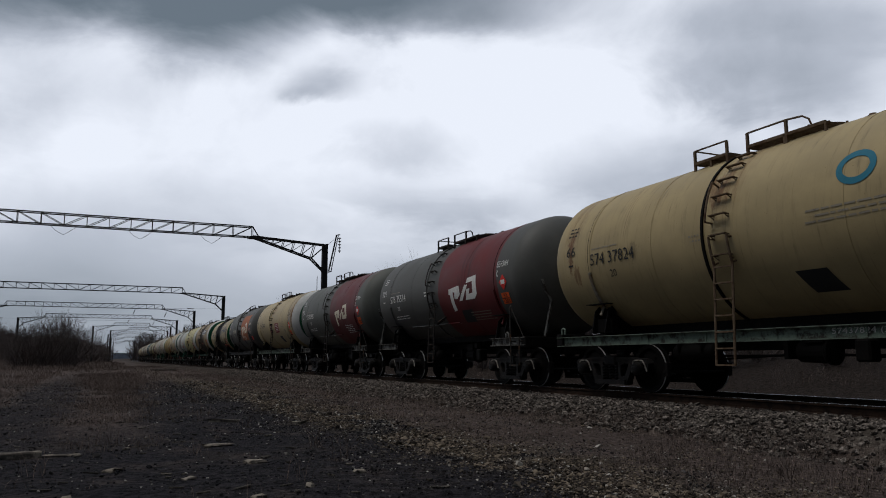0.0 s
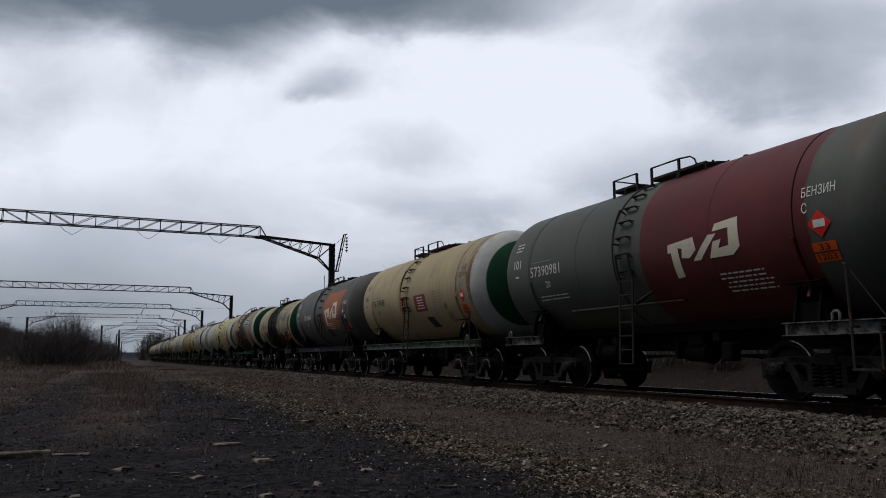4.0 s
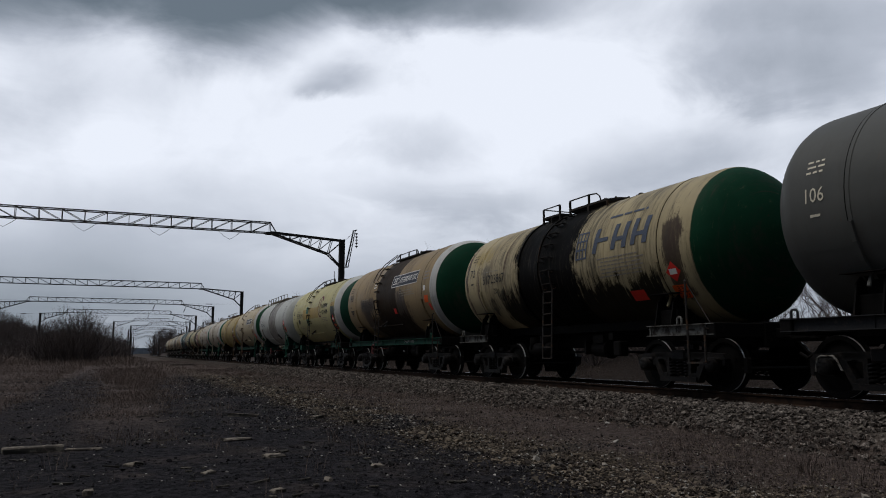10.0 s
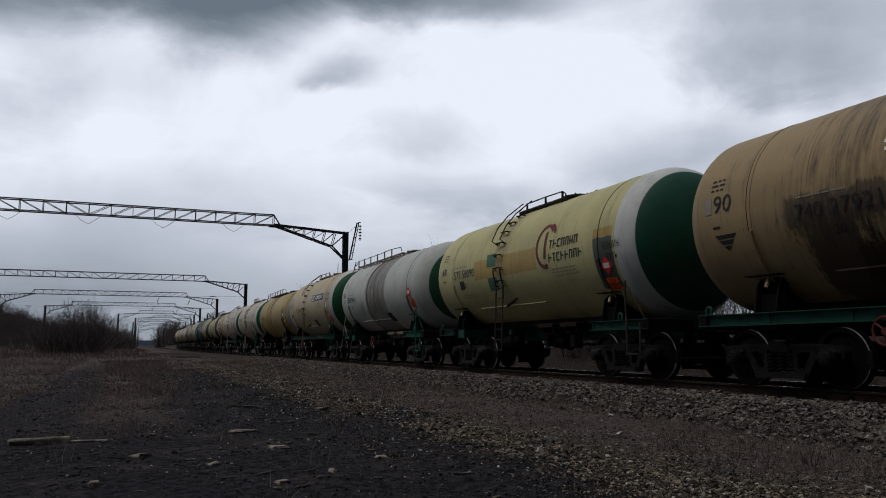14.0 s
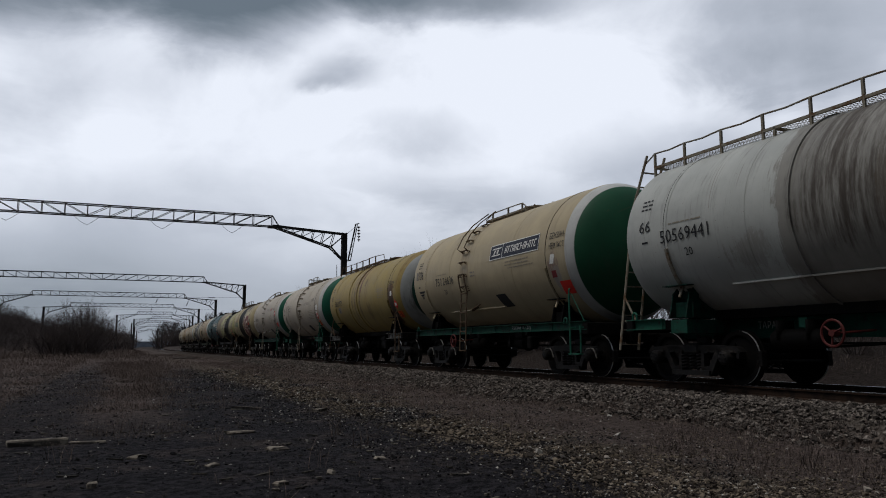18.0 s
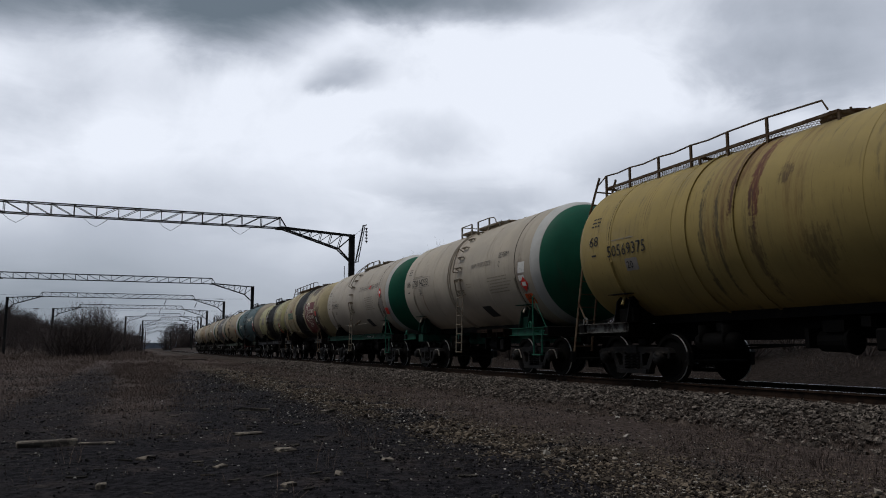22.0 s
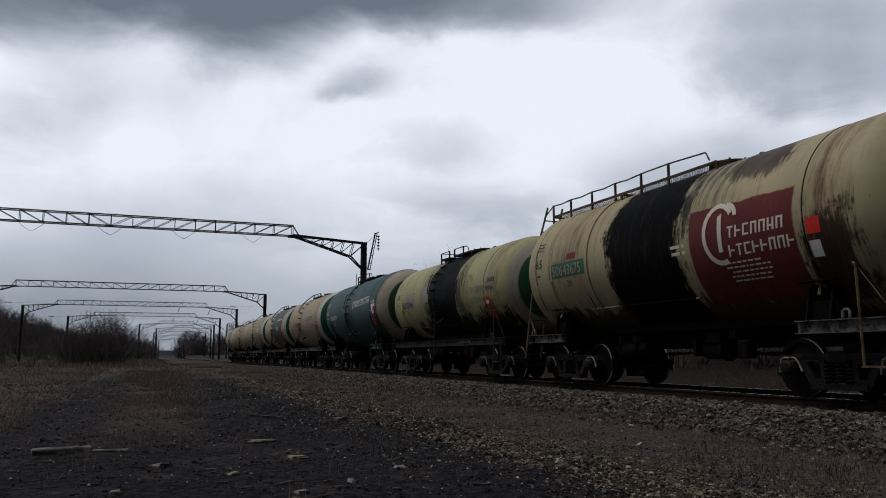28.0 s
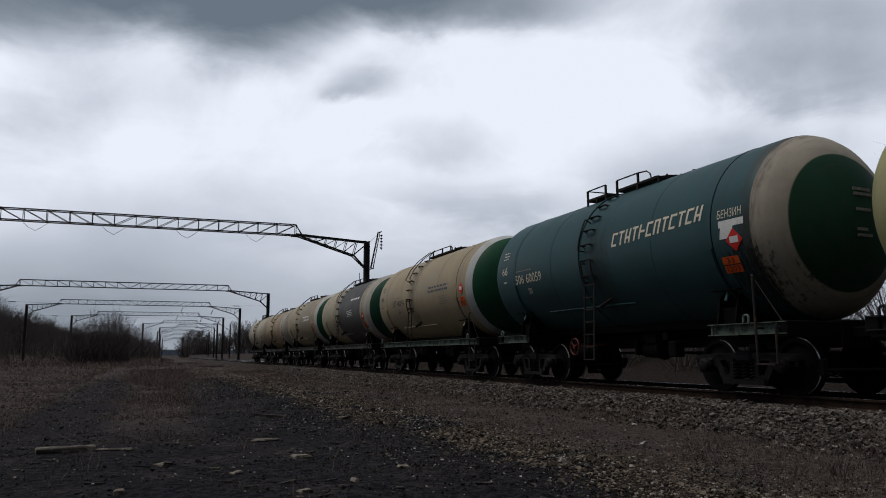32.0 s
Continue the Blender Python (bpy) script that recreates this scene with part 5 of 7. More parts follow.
SPECS = [
    dict(n=0, sill_up=-0.06, rear=4.95, ledge=False, box=JAW_DUST, label="cream petrol tank wagon with rust runs and a teal ring mark", tank_label="cream tank with rust runs",
         tank=tank_paint("cream_tank_teal_mark", (0.46, 0.36, 0.19), [], [(-0.05, 0.5, RUST, 0.7, 2.9), (-4.6, 0.3, RUST, 0.6, 2.6)], RUST, 0.35, blots=[(-4.55, 3.0, 0.10, 0.5, RUST, 0.9), (-4.35, 2.45, 0.12, 0.2, RUST, 0.7), (-0.3, 3.55, 0.22, 0.3, RUST, 0.7), (-2.4, 2.75, 0.2, 0.2, OIL, 0.4)]),
         sill=GREEN_SILL, fit=PLATFORM_RUST, ladder=PLATFORM_RUST, ring_mat=BLACK, number="57437824", end_no="66", hatch_patch=(1.25, 1.98), strap=PLATFORM_PALE,
         extra=[lambda w: sign(w, "ring_mark", polys("teal_ring", ring_shape(2.33, arc_at(3.30), 0.31, 0.26, 0.10, 0, 360, 28) + [[(2.80, arc_at(3.46)), (3.5, arc_at(3.46)), (3.5, arc_at(3.53)), (2.80, arc_at(3.53))], [(3.08, arc_at(3.05)), (3.2, arc_at(3.05)), (3.2, arc_at(3.5)), (3.08, arc_at(3.5))]], 0.008), TEAL_MARK, "teal ring and bar mark"),
                bars("teal_bars", 1.5, 3.3, 2.82, 3), bars("w0", -0.9, -0.5, 2.8, 2)]),
    dict(n=1, cyl=4.84, box=JAW_DUST, label="grey tank wagon with a dark red middle panel and pale emblem", tank_label="dark grey tank with a red band",
         tank=tank_paint("grey_red_tank", GREY, [(0.30, 4.05, (0.165, 0.022, 0.024), 0.10, 0.95)], [(2.2, 0.6, SOOT, 0.5, 1.6)], RUST, 0.2),
         full_sill=False, mark=WHITE_MARK, number="57675514", end_no="101", cargo=["БЕНЗИН", "С"], hazard=(4.40, 2.62),
         extra=[lambda w: rail_emblem(w, 1.08, 2.52, WHITE_MARK, "a", 1.12), bars("w1", 2.1, 3.5, 1.99, 4), panel("w1k", 1.5, 2.15, 1.72, 2.06, BLACK_MARK, "black stencil panel", slant=0.12), bars("w1b", -3.6, -2.2, 2.14, 2, WHITE_MARK), bars("w1c", -0.8, -0.45, 2.78, 2, WHITE_MARK, 0.06, 2), end_marks("a")]),
    dict(n=2, cyl=4.84, label="grey tank wagon with a faded red middle panel", tank_label="grey-green tank with a red band",
         tank=tank_paint("grey_red_tank_worn", (0.115, 0.12, 0.108), [(0.30, 4.15, (0.15, 0.025, 0.028), 0.10, 0.95)], [(0.9, 0.5, OIL, 0.5, 2.0), (4.8, 0.25, RUST, 0.5, 3.3)], RUST, 0.3),
         full_sill=False, mark=WHITE_MARK, number="57390981", end_no="101", cargo=["БЕНЗИН", "С"], hazard=(4.36, 2.6),
         extra=[lambda w: rail_emblem(w, 1.13, 2.55, CREAM_MARK, "b", 1.06), bars("w2", 2.2, 3.3, 2.1, 5, WHITE_MARK), bars("w2b", -3.6, -2.2, 2.14, 2, WHITE_MARK), end_marks("a")]),
    dict(n=3, ledge=False, size=(1.61, 2.83), box=JAW_DUST, label="cream petrol tank wagon with a white and green front end", tank_label="cream tank with white ring and green dome",
         tank=tank_paint("cream_tank_green_end", (0.50, 0.40, 0.23), [(4.80, 6, WHITE, 0.0, 1.0), (5.16, 6, GREEN, 0.0, 1.0)], [(-0.05, 0.5, RUST, 0.45, 3.0), (4.6, 0.22, RUST, 0.8, 2.6), (1.9, 0.1, RUST, 0.4, 2.4), (4.45, 0.5, (0.25, 0.24, 0.23), 0.6, 2.0)], RUST, 0.35, blots=[(4.72, 3.0, 0.10, 0.75, RUST, 0.85), (4.25, 2.85, 0.26, 0.24, (0.20, 0.19, 0.19), 0.8), (2.95, 2.25, 0.15, 0.15, (0.05, 0.05, 0.05), 0.8), (3.1, 1.95, 0.25, 0.2, (0.05, 0.05, 0.05), 0.6), (4.4, 3.3, 0.2, 0.12, RUST, 0.8), (4.0, 3.2, 0.05, 0.9, RUST, 0.7)]),
         sill=GREEN_SILL, number="57637498", end_no="66", cargo=["БЕНЗИН"], hazard=(4.28, 2.50), hatch_patch=(1.35, 2.0), rings=(-0.85, -0.75),
         extra=[panel("w3red", 0.57, 1.55, 2.2, 2.75, RED_MARK, "dark red notice panel", slant=-0.06), bars("w3r", 0.75, 1.35, 2.68, 5, WHITE_MARK, 0.05, 3), panel("w3red0", -0.95, -0.35, 2.28, 2.75, RED_MARK, "faded red notice panel"), bars("w3r0", -0.85, -0.45, 2.66, 3, CREAM_MARK, 0.05, 2), bars("w3t", 1.95, 2.95, 2.78, 5), end_marks("a")]),
    dict(n=4, rear=4.83, sx=-1.5, cyl=4.86, box=JAW_DUST, size=(1.62, 2.85), label="dark grey tank wagon with an orange panel and pale emblem", tank_label="dark grey tank with an orange panel",
         tank=tank_paint("grey_tank_orange_panel", GREY, [], [(-0.75, 0.45, OIL, 0.6, 1.8), (-1.5, 0.3, (0.2, 0.19, 0.17), 0.4, 1.8)], RUST, 0.2, blots=[(4.35, 2.35, 0.30, 0.38, (0.006, 0.006, 0.006), 1.0), (4.6, 2.05, 0.3, 0.25, (0.006, 0.006, 0.006), 0.9), (4.5, 2.9, 0.12, 0.2, SOOT, 0.9)]),
         sill=BLACK_SILL, kind="mid", ladder_x=0.35, mark=CREAM_MARK, number="73993040", nx=-3.0, end_no="106", cargo=["БЕНЗИН"], hazard=(4.15, 2.72, 0.25, 0.30, False), rings=(-0.95, -0.75), ledge=False, hatch_patch=(1.1, 2.05),
         extra=[lambda w: sign(w, "orange_panel", polys("orange_panel", [[(0.75, arc_at(2.0)), (3.15, arc_at(2.0)), (3.45, arc_at(2.6)), (4.05, arc_at(3.72)), (1.20, arc_at(3.72)), (0.80, arc_at(3.2))]], 0.005), plain_paint("faded_orange_panel", (0.34, 0.105, 0.042), 0.6, 0.3), "faded orange panel"),
                lambda w: rail_emblem(w, 1.08, 2.72, CREAM_MARK, "c", 1.28), bars("w4", 1.4, 2.4, 2.3, 4, CREAM_MARK), bars("w4x", 2.9, 3.6, 2.6, 2, BLACK_MARK, 0.09, 3), panel("w4s", 4.28, 4.44, 2.42, 2.58, WHITE_MARK, "torn white sticker"), panel("w4p", 4.52, 4.84, 1.98, 2.24, RED_PLATE, "red plate", slant=0.05), end_marks("a", WHITE_MARK)]),
    dict(n=5, rear=4.78, size=(1.50, 2.74), label="soot-streaked cream tank wagon with a black middle and green end", tank_label="cream tank with black spill and green dome",
         tank=tank_paint("cream_tank_black_spill", (0.50, 0.41, 0.24), [(-1.75, 1.05, SOOT, 0.6, 1.0), (-2.8, 3.9, SOOT, 0.9, 0.95, 1.0, 2.2), (4.10, 4.55, OIL, 0.25, 0.9, 1.7, 3.2), (4.80, 6, (0.011, 0.060, 0.032), 0.04, 1.0)], [(1.6, 0.7, SOOT, 0.9, 1.5), (-2.3, 0.9, SOOT, 0.7, 1.4), (3.2, 0.9, SOOT, 0.6, 1.4), (-3.3, 0.5, OIL, 0.6, 1.4)], OIL, 0.6, blots=[(-4.72, 2.9, 0.10, 1.2, (0.035, 0.014, 0.010), 1.0), (-4.0, 2.1, 0.10, 0.9, (0.05, 0.02, 0.012), 0.9), (-3.3, 2.0, 0.25, 0.2, SOOT, 0.9), (-2.7, 2.25, 0.18, 0.18, SOOT, 0.9), (-3.9, 3.45, 0.5, 0.25, (0.30, 0.22, 0.06), 0.7), (-3.5, 2.85, 0.3, 0.3, SOOT, 0.6), (4.3, 2.75, 0.25, 0.5, OIL, 0.9), (-2.4, 3.3, 0.06, 0.8, (0.05, 0.02, 0.012), 0.9)]),
         full_sill=False, number="51723867", nx=-3.65, end_no="72", rings=(-1.6, -0.6), ledge=False, hazard=(4.25, 2.2, 0.0),
         extra=[lambda w: letter_blocks(w, 1.75, 3.75, 3.1, 0.56, 3, BLUE_MARK, "three", "three grey-blue letter blocks", 0.04), bars("w5", 2.1, 3.6, 3.62, 1, BLUE_MARK, 0.09, 4), bars("w5b", 1.9, 3.5, 2.7, 6, GREY_MARK, 0.038, 12), panel("w5r", 2.75, 3.2, 1.75, 1.95, RED_PLATE), lambda w: sign(w, "grid_mark", rects("grid_mark", [(1.1 + 0.13 * i, 1.14 + 0.13 * i, arc_at(2.75), arc_at(3.35)) for i in range(4)] + [(1.1, 1.53, arc_at(2.75) + 0.2 * i, arc_at(2.75) + 0.2 * i + 0.04) for i in range(4)], 0.008), BLUE_MARK)]),
    dict(n=6, rear=5.01, size=(1.63, 2.86), label="brown-stained tan tank wagon with a navy name panel", tank_label="tan tank with brown oil stains",
         tank=tank_paint("tan_tank_brown_stain", (0.35, 0.25, 0.13), [(-1.05, 1.25, (0.030, 0.020, 0.015), 0.22, 0.95), (-2.1, 2.2, (0.035, 0.023, 0.017), 0.55, 0.92, 1.2, 2.15), (1.0, 2.3, OIL, 0.35, 0.7, 1.2, 2.9), (-3.15, -1.4, (0.07, 0.05, 0.035), 0.25, 0.8, 2.42, 2.92), (-2.9, -2.0, (0.05, 0.033, 0.024), 0.5, 0.85, 1.2, 2.5), (4.62, 4.93, WHITE, 0, 1.0), (4.93, 6, (0.011, 0.058, 0.032), 0, 1.0)], [(0.0, 0.9, SOOT, 0.8, 2.6), (1.9, 0.7, OIL, 0.8, 1.4), (-2.0, 1.1, OIL, 0.7, 1.4)], OIL, 0.5, blots=[(1.6, 2.2, 0.7, 0.7, (0.022, 0.015, 0.012), 0.9), (-2.4, 2.55, 0.8, 0.3, (0.035, 0.025, 0.02), 0.8), (0.9, 3.0, 0.35, 0.9, (0.022, 0.015, 0.012), 0.8)]),
         sill=DARK_GREEN_SILL, kind="mid", ladder_x=-0.85, number="74027921", nx=-2.95, nz=2.66, end_no="90", wheel_x=-1.7, rings=(),
         extra=[lambda w: boxed_emblem(w, 0.75, 3.42, 3.12, 3.56, "a"), bars("w6", 1.7, 3.2, 2.95, 3), bars("w6b", -1.5, -1.1, 3.45, 2, WHITE_MARK, 0.08, 2), panel("w6r", 0.85, 1.12, 2.15, 2.35, RED_PLATE), bars("w6t", 4.02, 4.5, 3.45, 3, GREY_MARK, 0.08, 2), panel("w6s", 4.06, 4.22, 2.78, 2.95, WHITE_MARK, "torn white sticker"), panel("w6o", 4.05, 4.38, 2.38, 2.62, ORANGE_PLATE, "scratched orange plate", slant=0.05), panel("w6p", 4.42, 4.58, 2.12, 2.34, RED_PLATE, slant=-0.08), end_marks("a", WHITE_MARK)]),
    dict(n=7, full_sill=False, centre=DARK_GREEN_SILL, pads=RUSTY, rear=4.95, size=(1.63, 2.86), label="pale yellow tank wagon with ochre band and ring emblem", tank_label="pale yellow tank with white ring and green dome",
         tank=tank_paint("pale_yellow_tank", (0.55, 0.50, 0.25), [(-2.35, 1.25, (0.46, 0.30, 0.075), 0.06, 0.75, 2.55, 3.1), (4.50, 6, WHITE, 0, 1.0), (4.99, 6, (0.012, 0.075, 0.045), 0, 1.0), (3.72, 4.40, (0.06, 0.08, 0.075), 0.06, 0.95, 1.9, 2.98), (3.72, 4.42, (0.46, 0.30, 0.075), 0.03, 0.9, 2.98, 3.18)], [(-0.6, 0.4, RUST, 0.4, 2.6)], RUST, 0.3),
         sill=DARK_GREEN_SILL, kind="mid", ladder_x=-0.72, number="57558090", nx=-3.75, nz=2.8, end_no="68", cargo=["БЕНЗИН", "НЕФТЬ"], cargo_dz=-0.32, hazard=(4.12, 2.36), mark=BLACK_MARK, rings=(),
         extra=[lambda w: freight_emblem(w, 1.25, 3.1, BLACK_MARK, plain_paint("maroon_mark", (0.13, 0.03, 0.03)), "a"), panel("w7a", -1.5, -0.95, 2.85, 3.2, GREEN_MARK), panel("w7b", -1.5, -0.95, 2.2, 2.55, GREEN_MARK), bars("w7t", 1.9, 3.1, 2.5, 3), bars("w7u", -3.4, -2.4, 2.2, 2), panel("w7d", -3.4, -3.1, 2.35, 2.6, BLACK_MARK)]),
    dict(n=8, full_sill=False, centre=DARK_GREEN_SILL, pads=PLATFORM_PALE, size=(1.61, 2.83), label="white tank wagon with dark runs and a long top walkway", tank_label="white tank with grey-brown runs and green dome",
         tank=tank_paint("white_tank_dark_runs", (0.52, 0.53, 0.50), [(-1.3, 1.3, (0.20, 0.175, 0.145), 0.4, 0.65), (5.16, 6, GREEN, 0, 1.0)], [(0.1, 1.1, (0.06, 0.047, 0.038), 0.9, 1.9), (-0.3, 0.9, (0.06, 0.047, 0.038), 0.85, 1.9), (0.9, 0.5, (0.08, 0.065, 0.05), 0.8, 2.1)], RUST, 0.3, blots=[(4.15, 2.3, 0.28, 0.25, (0.22, 0.13, 0.07), 0.8), (-1.9, 2.2, 0.4, 0.3, (0.2, 0.18, 0.15), 0.5), (0.55, 2.6, 0.10, 0.8, (0.10, 0.08, 0.06), 0.6)]),
         sill=BRIGHT_GREEN_SILL, bright=True, kind="long", fit=PLATFORM_PALE, number="50569441", nx=-4.0, nz=2.72, end_no="66", hazard=(4.10, 2.60, 0.22), hatch_patch=(1.1, 1.98), wheel_x=-0.45, step=BRIGHT_GREEN_SILL, strap=PLATFORM_PALE, rings=(-1.0,),
         extra=[lambda w: sign(w, "tare_mark", flat_writing("ТАРА 24.8т", -3.0, -2.2, 0.99, 0.13, -0.307), SILL_MARK)]),
    dict(n=9, sill_up=0.05, size=(1.68, 2.90), label="clean cream tank wagon with a navy name panel and green end", tank_label="cream tank with white ring and green dome",
         tank=tank_paint("clean_cream_tank", (0.52, 0.43, 0.28), [(4.74, 6, WHITE, 0, 1.0), (4.96, 6, GREEN, 0, 1.0)], [(-0.8, 0.35, RUST, 0.45, 2.2)], RUST, 0.18, blots=[(4.2, 2.6, 0.2, 0.42, (0.20, 0.13, 0.11), 0.9), (4.25, 2.3, 0.2, 0.25, (0.30, 0.28, 0.26), 0.8)]),
         sill=DARK_GREEN_SILL, kind="mid", ladder_x=-0.8, fit=PLATFORM_PALE, ladder=PLATFORM_RUST, number="75124636", nx=-3.0, end_no="106", cargo=["БЕНЗИН-", "НЕФТЬСТ"], cargo_dz=0.18, hatch_patch=(1.05, 2.1), wheel_x=-1.95, step=BRIGHT_GREEN_SILL, rings=(), box=JAW_DUST,
         extra=[lambda w: boxed_emblem(w, 0.92, 3.58, 3.02, 3.43, "b"), bars("w9", 1.8, 3.3, 2.92, 3), panel("w9b", 4.06, 4.24, 2.62, 2.84, WHITE_MARK, "torn white sticker", slant=0.08), panel("w9c", 4.08, 4.28, 2.30, 2.46, RED_MARK, off=0.008), panel("w9d", 4.3, 4.75, 1.9, 2.2, RED_PLATE), end_marks("a"), bars("w9e", -0.4, -0.05, 2.85, 2, GREY_MARK, 0.06, 2)]),
    dict(n=10, size=(1.60, 2.82), cyl=4.75, label="ochre yellow tank wagon with rust runs and a long walkway", tank_label="ochre yellow tank with white ring and dark green dome",
         tank=tank_paint("ochre_tank", (0.40, 0.30, 0.105), [(5.05, 6, (0.36, 0.37, 0.36), 0, 1.0), (5.32, 6, (0.012, 0.06, 0.045), 0, 1.0), (3.95, 4.5, RUST, 0.35, 0.9, 1.6, 3.1), (4.0, 4.4, OIL, 0.6, 0.9, 1.6, 2.85)], [(-0.1, 0.5, RUST, 0.9, 3.2), (-0.7, 0.4, RUST, 0.7, 2.0), (0.9, 0.3, RUST, 0.5, 1.8), (4.9, 0.2, RUST, 0.6, 2.6)], RUST, 0.45, blots=[(-0.35, 3.6, 0.08, 0.9, (0.06, 0.022, 0.014), 0.95), (0.15, 3.5, 0.10, 1.0, (0.10, 0.028, 0.018), 0.95), (0.75, 3.4, 0.12, 0.15, (0.06, 0.035, 0.02), 0.7), (-1.1, 2.6, 0.06, 1.0, (0.06, 0.05, 0.03), 0.8), (-0.7, 2.5, 0.05, 1.1, (0.06, 0.05, 0.03), 0.8), (0.1, 2.3, 0.10, 0.7, OIL, 0.7), (1.3, 2.1, 0.3, 0.35, OIL, 0.5), (4.2, 2.5, 0.28, 0.6, (0.07, 0.035, 0.022), 0.95), (4.3, 2.1, 0.3, 0.4, (0.04, 0.03, 0.025), 0.9)]),
         sill=GREY_SILL, full_sill=False, kind="long", fit=PLATFORM_RUST, number="50569375", nx=-3.95, nz=2.70, end_no="68", cargo=["БЕНЗИН"], hazard=(4.68, 2.28, 0.1), ledge=False, rings=(-1.5, -0.3),
         extra=[bars("w10", 2.6, 3.4, 3.0, 5), panel("w10b", -3.4, -3.0, 2.25, 2.5, GREY_MARK), panel("w10c", 4.15, 4.35, 2.62, 2.8, WHITE_MARK, slant=0.05)]),
    dict(n=11, full_sill=False, centre=DARK_GREEN_SILL, pads=RUSTY, sill_up=0.05, rear=4.75, size=(1.64, 2.87), cyl=4.74, label="pale beige tank wagon with a bright green end", tank_label="pale beige tank with white ring and green dome",
         tank=tank_paint("pale_beige_tank", (0.53, 0.465, 0.375), [(4.74, 6, WHITE, 0, 1.0), (5.03, 6, TEAL_GREEN, 0, 1.0)], [(-0.2, 0.4, RUST, 0.35, 2.6), (-0.55, 0.2, OIL, 0.5, 2.0)], RUST, 0.22, blots=[(4.15, 2.75, 0.2, 0.35, (0.16, 0.11, 0.09), 0.7), (4.2, 2.3, 0.25, 0.2, (0.10, 0.05, 0.04), 0.7), (-3.0, 2.3, 0.04, 0.5, RUST, 0.6)]),
         sill=BRIGHT_GREEN_SILL, bright=True, fit=PLATFORM_PALE, ladder_x=0.32, number="75014233", nx=-3.85, nz=2.95, under="20", end_no="66", cargo=["БЕНЗИН", "С"], cargo_x=2.95, cargo_dz=0.12, hazard=(4.30, 2.33), hatch_patch=(1.4, 1.9), ledge=False, step=BRIGHT_GREEN_SILL, rings=(-0.65, -0.5), box=JAW_DUST,
         extra=[lambda w: letter_blocks(w, 1.15, 2.45, 3.08, 0.13, 14, GREY_MARK, "beige", "grey letter blocks"), bars("w11", 2.2, 3.6, 2.66, 6), panel("w11b", 4.05, 4.40, 2.62, 2.9, WHITE_MARK, "torn white sticker", slant=0.07), panel("w11c", 4.05, 4.35, 2.42, 2.56, WHITE_MARK), end_marks("a"), bars("w11d", 0.75, 1.1, 2.6, 2), frame_lines("w11n", -3.95, -2.30, 2.79, 3.13), frame_lines("w11m", -3.32, -2.98, 2.50, 2.74)]),
    dict(n=12, sill_up=0.07, rear=4.83, size=(1.64, 2.88), label="pale beige tank wagon with scratched stickers and green end", tank_label="pale beige tank with white ring and green dome",
         tank=tank_paint("pale_beige_tank_scratched", (0.52, 0.46, 0.38), [(4.77, 6, WHITE, 0, 1.0), (4.93, 6, TEAL_GREEN, 0, 1.0)], [(-0.2, 0.4, RUST, 0.3, 2.6)], RUST, 0.2, blots=[(4.2, 2.55, 0.22, 0.45, (0.10, 0.06, 0.045), 0.95), (4.25, 2.2, 0.2, 0.25, (0.06, 0.05, 0.05), 0.8)]),
         sill=DARK_GREEN_SILL, fit=PLATFORM_PALE, ladder_x=-0.15, number="75089920", nx=-3.85, nz=2.75, under="20", end_no="12", hazard=(4.15, 2.95, 0.4, 0.36, False), hatch_patch=(1.5, 1.95), step=BRIGHT_GREEN_SILL, rings=(), box=JAW_DUST, kind="mid",
         extra=[lambda w: letter_blocks(w, 1.0, 3.75, 3.26, 0.2, 13, GREY_MARK, "beige_two", "grey letter blocks"), panel("w12r", 2.45, 2.75, 3.19, 3.34, RED_PLATE, "red wavy mark", slant=0.05), bars("w12", 1.9, 3.2, 2.86, 7), panel("w12b", 4.05, 4.35, 2.2, 2.7, GREY_MARK, "scratched sticker", slant=-0.05), panel("w12c", 4.5, 4.85, 2.05, 2.3, RED_PLATE), end_marks("a")]),
    dict(n=13, size=(1.61, 2.83), box=JAW_DUST, label="cream tank wagon with a black spill and a dark red panel", tank_label="cream tank with black spill and red panel",
         tank=tank_paint("cream_tank_red_panel", (0.50, 0.42, 0.25), [(-1.45, 1.0, SOOT, 0.55, 1.0), (-4.6, 3.8, SOOT, 0.8, 0.85, 1.0, 1.75), (1.3, 3.72, (0.17, 0.028, 0.026), 0.05, 1.0, 1.6, 3.30), (5.37, 6, (0.012, 0.065, 0.035), 0, 1.0), (3.9, 4.75, OIL, 0.7, 0.95, 1.5, 2.75), (2.0, 3.3, OIL, 0.7, 0.9, 3.75, 4.6)], [(1.4, 0.9, SOOT, 0.95, 3.0), (4.3, 0.5, RUST, 0.8, 2.2), (-3.2, 0.9, RUST, 0.6, 1.9), (-2.6, 0.5, RUST, 0.5, 2.0)], OIL, 0.4, blots=[(4.25, 2.3, 0.40, 0.75, (0.035, 0.018, 0.012), 1.0), (2.3, 4.1, 0.45, 0.25, (0.05, 0.02, 0.014), 0.95), (3.1, 4.0, 0.3, 0.2, (0.05, 0.02, 0.014), 0.9), (-4.62, 2.9, 0.05, 1.4, SOOT, 0.9), (1.15, 3.5, 0.2, 0.6, SOOT, 0.9)]),
         full_sill=False, kind="long", number="50643675", nx=-3.75, nz=2.72, end_no="65", mark=BLACK_MARK, number_mark=plain_paint("rubbed_cream_marking", (0.36, 0.32, 0.25), 0.7, 0.6), fit=PLATFORM_RUST, rings=(-2.2,), hazard=None,
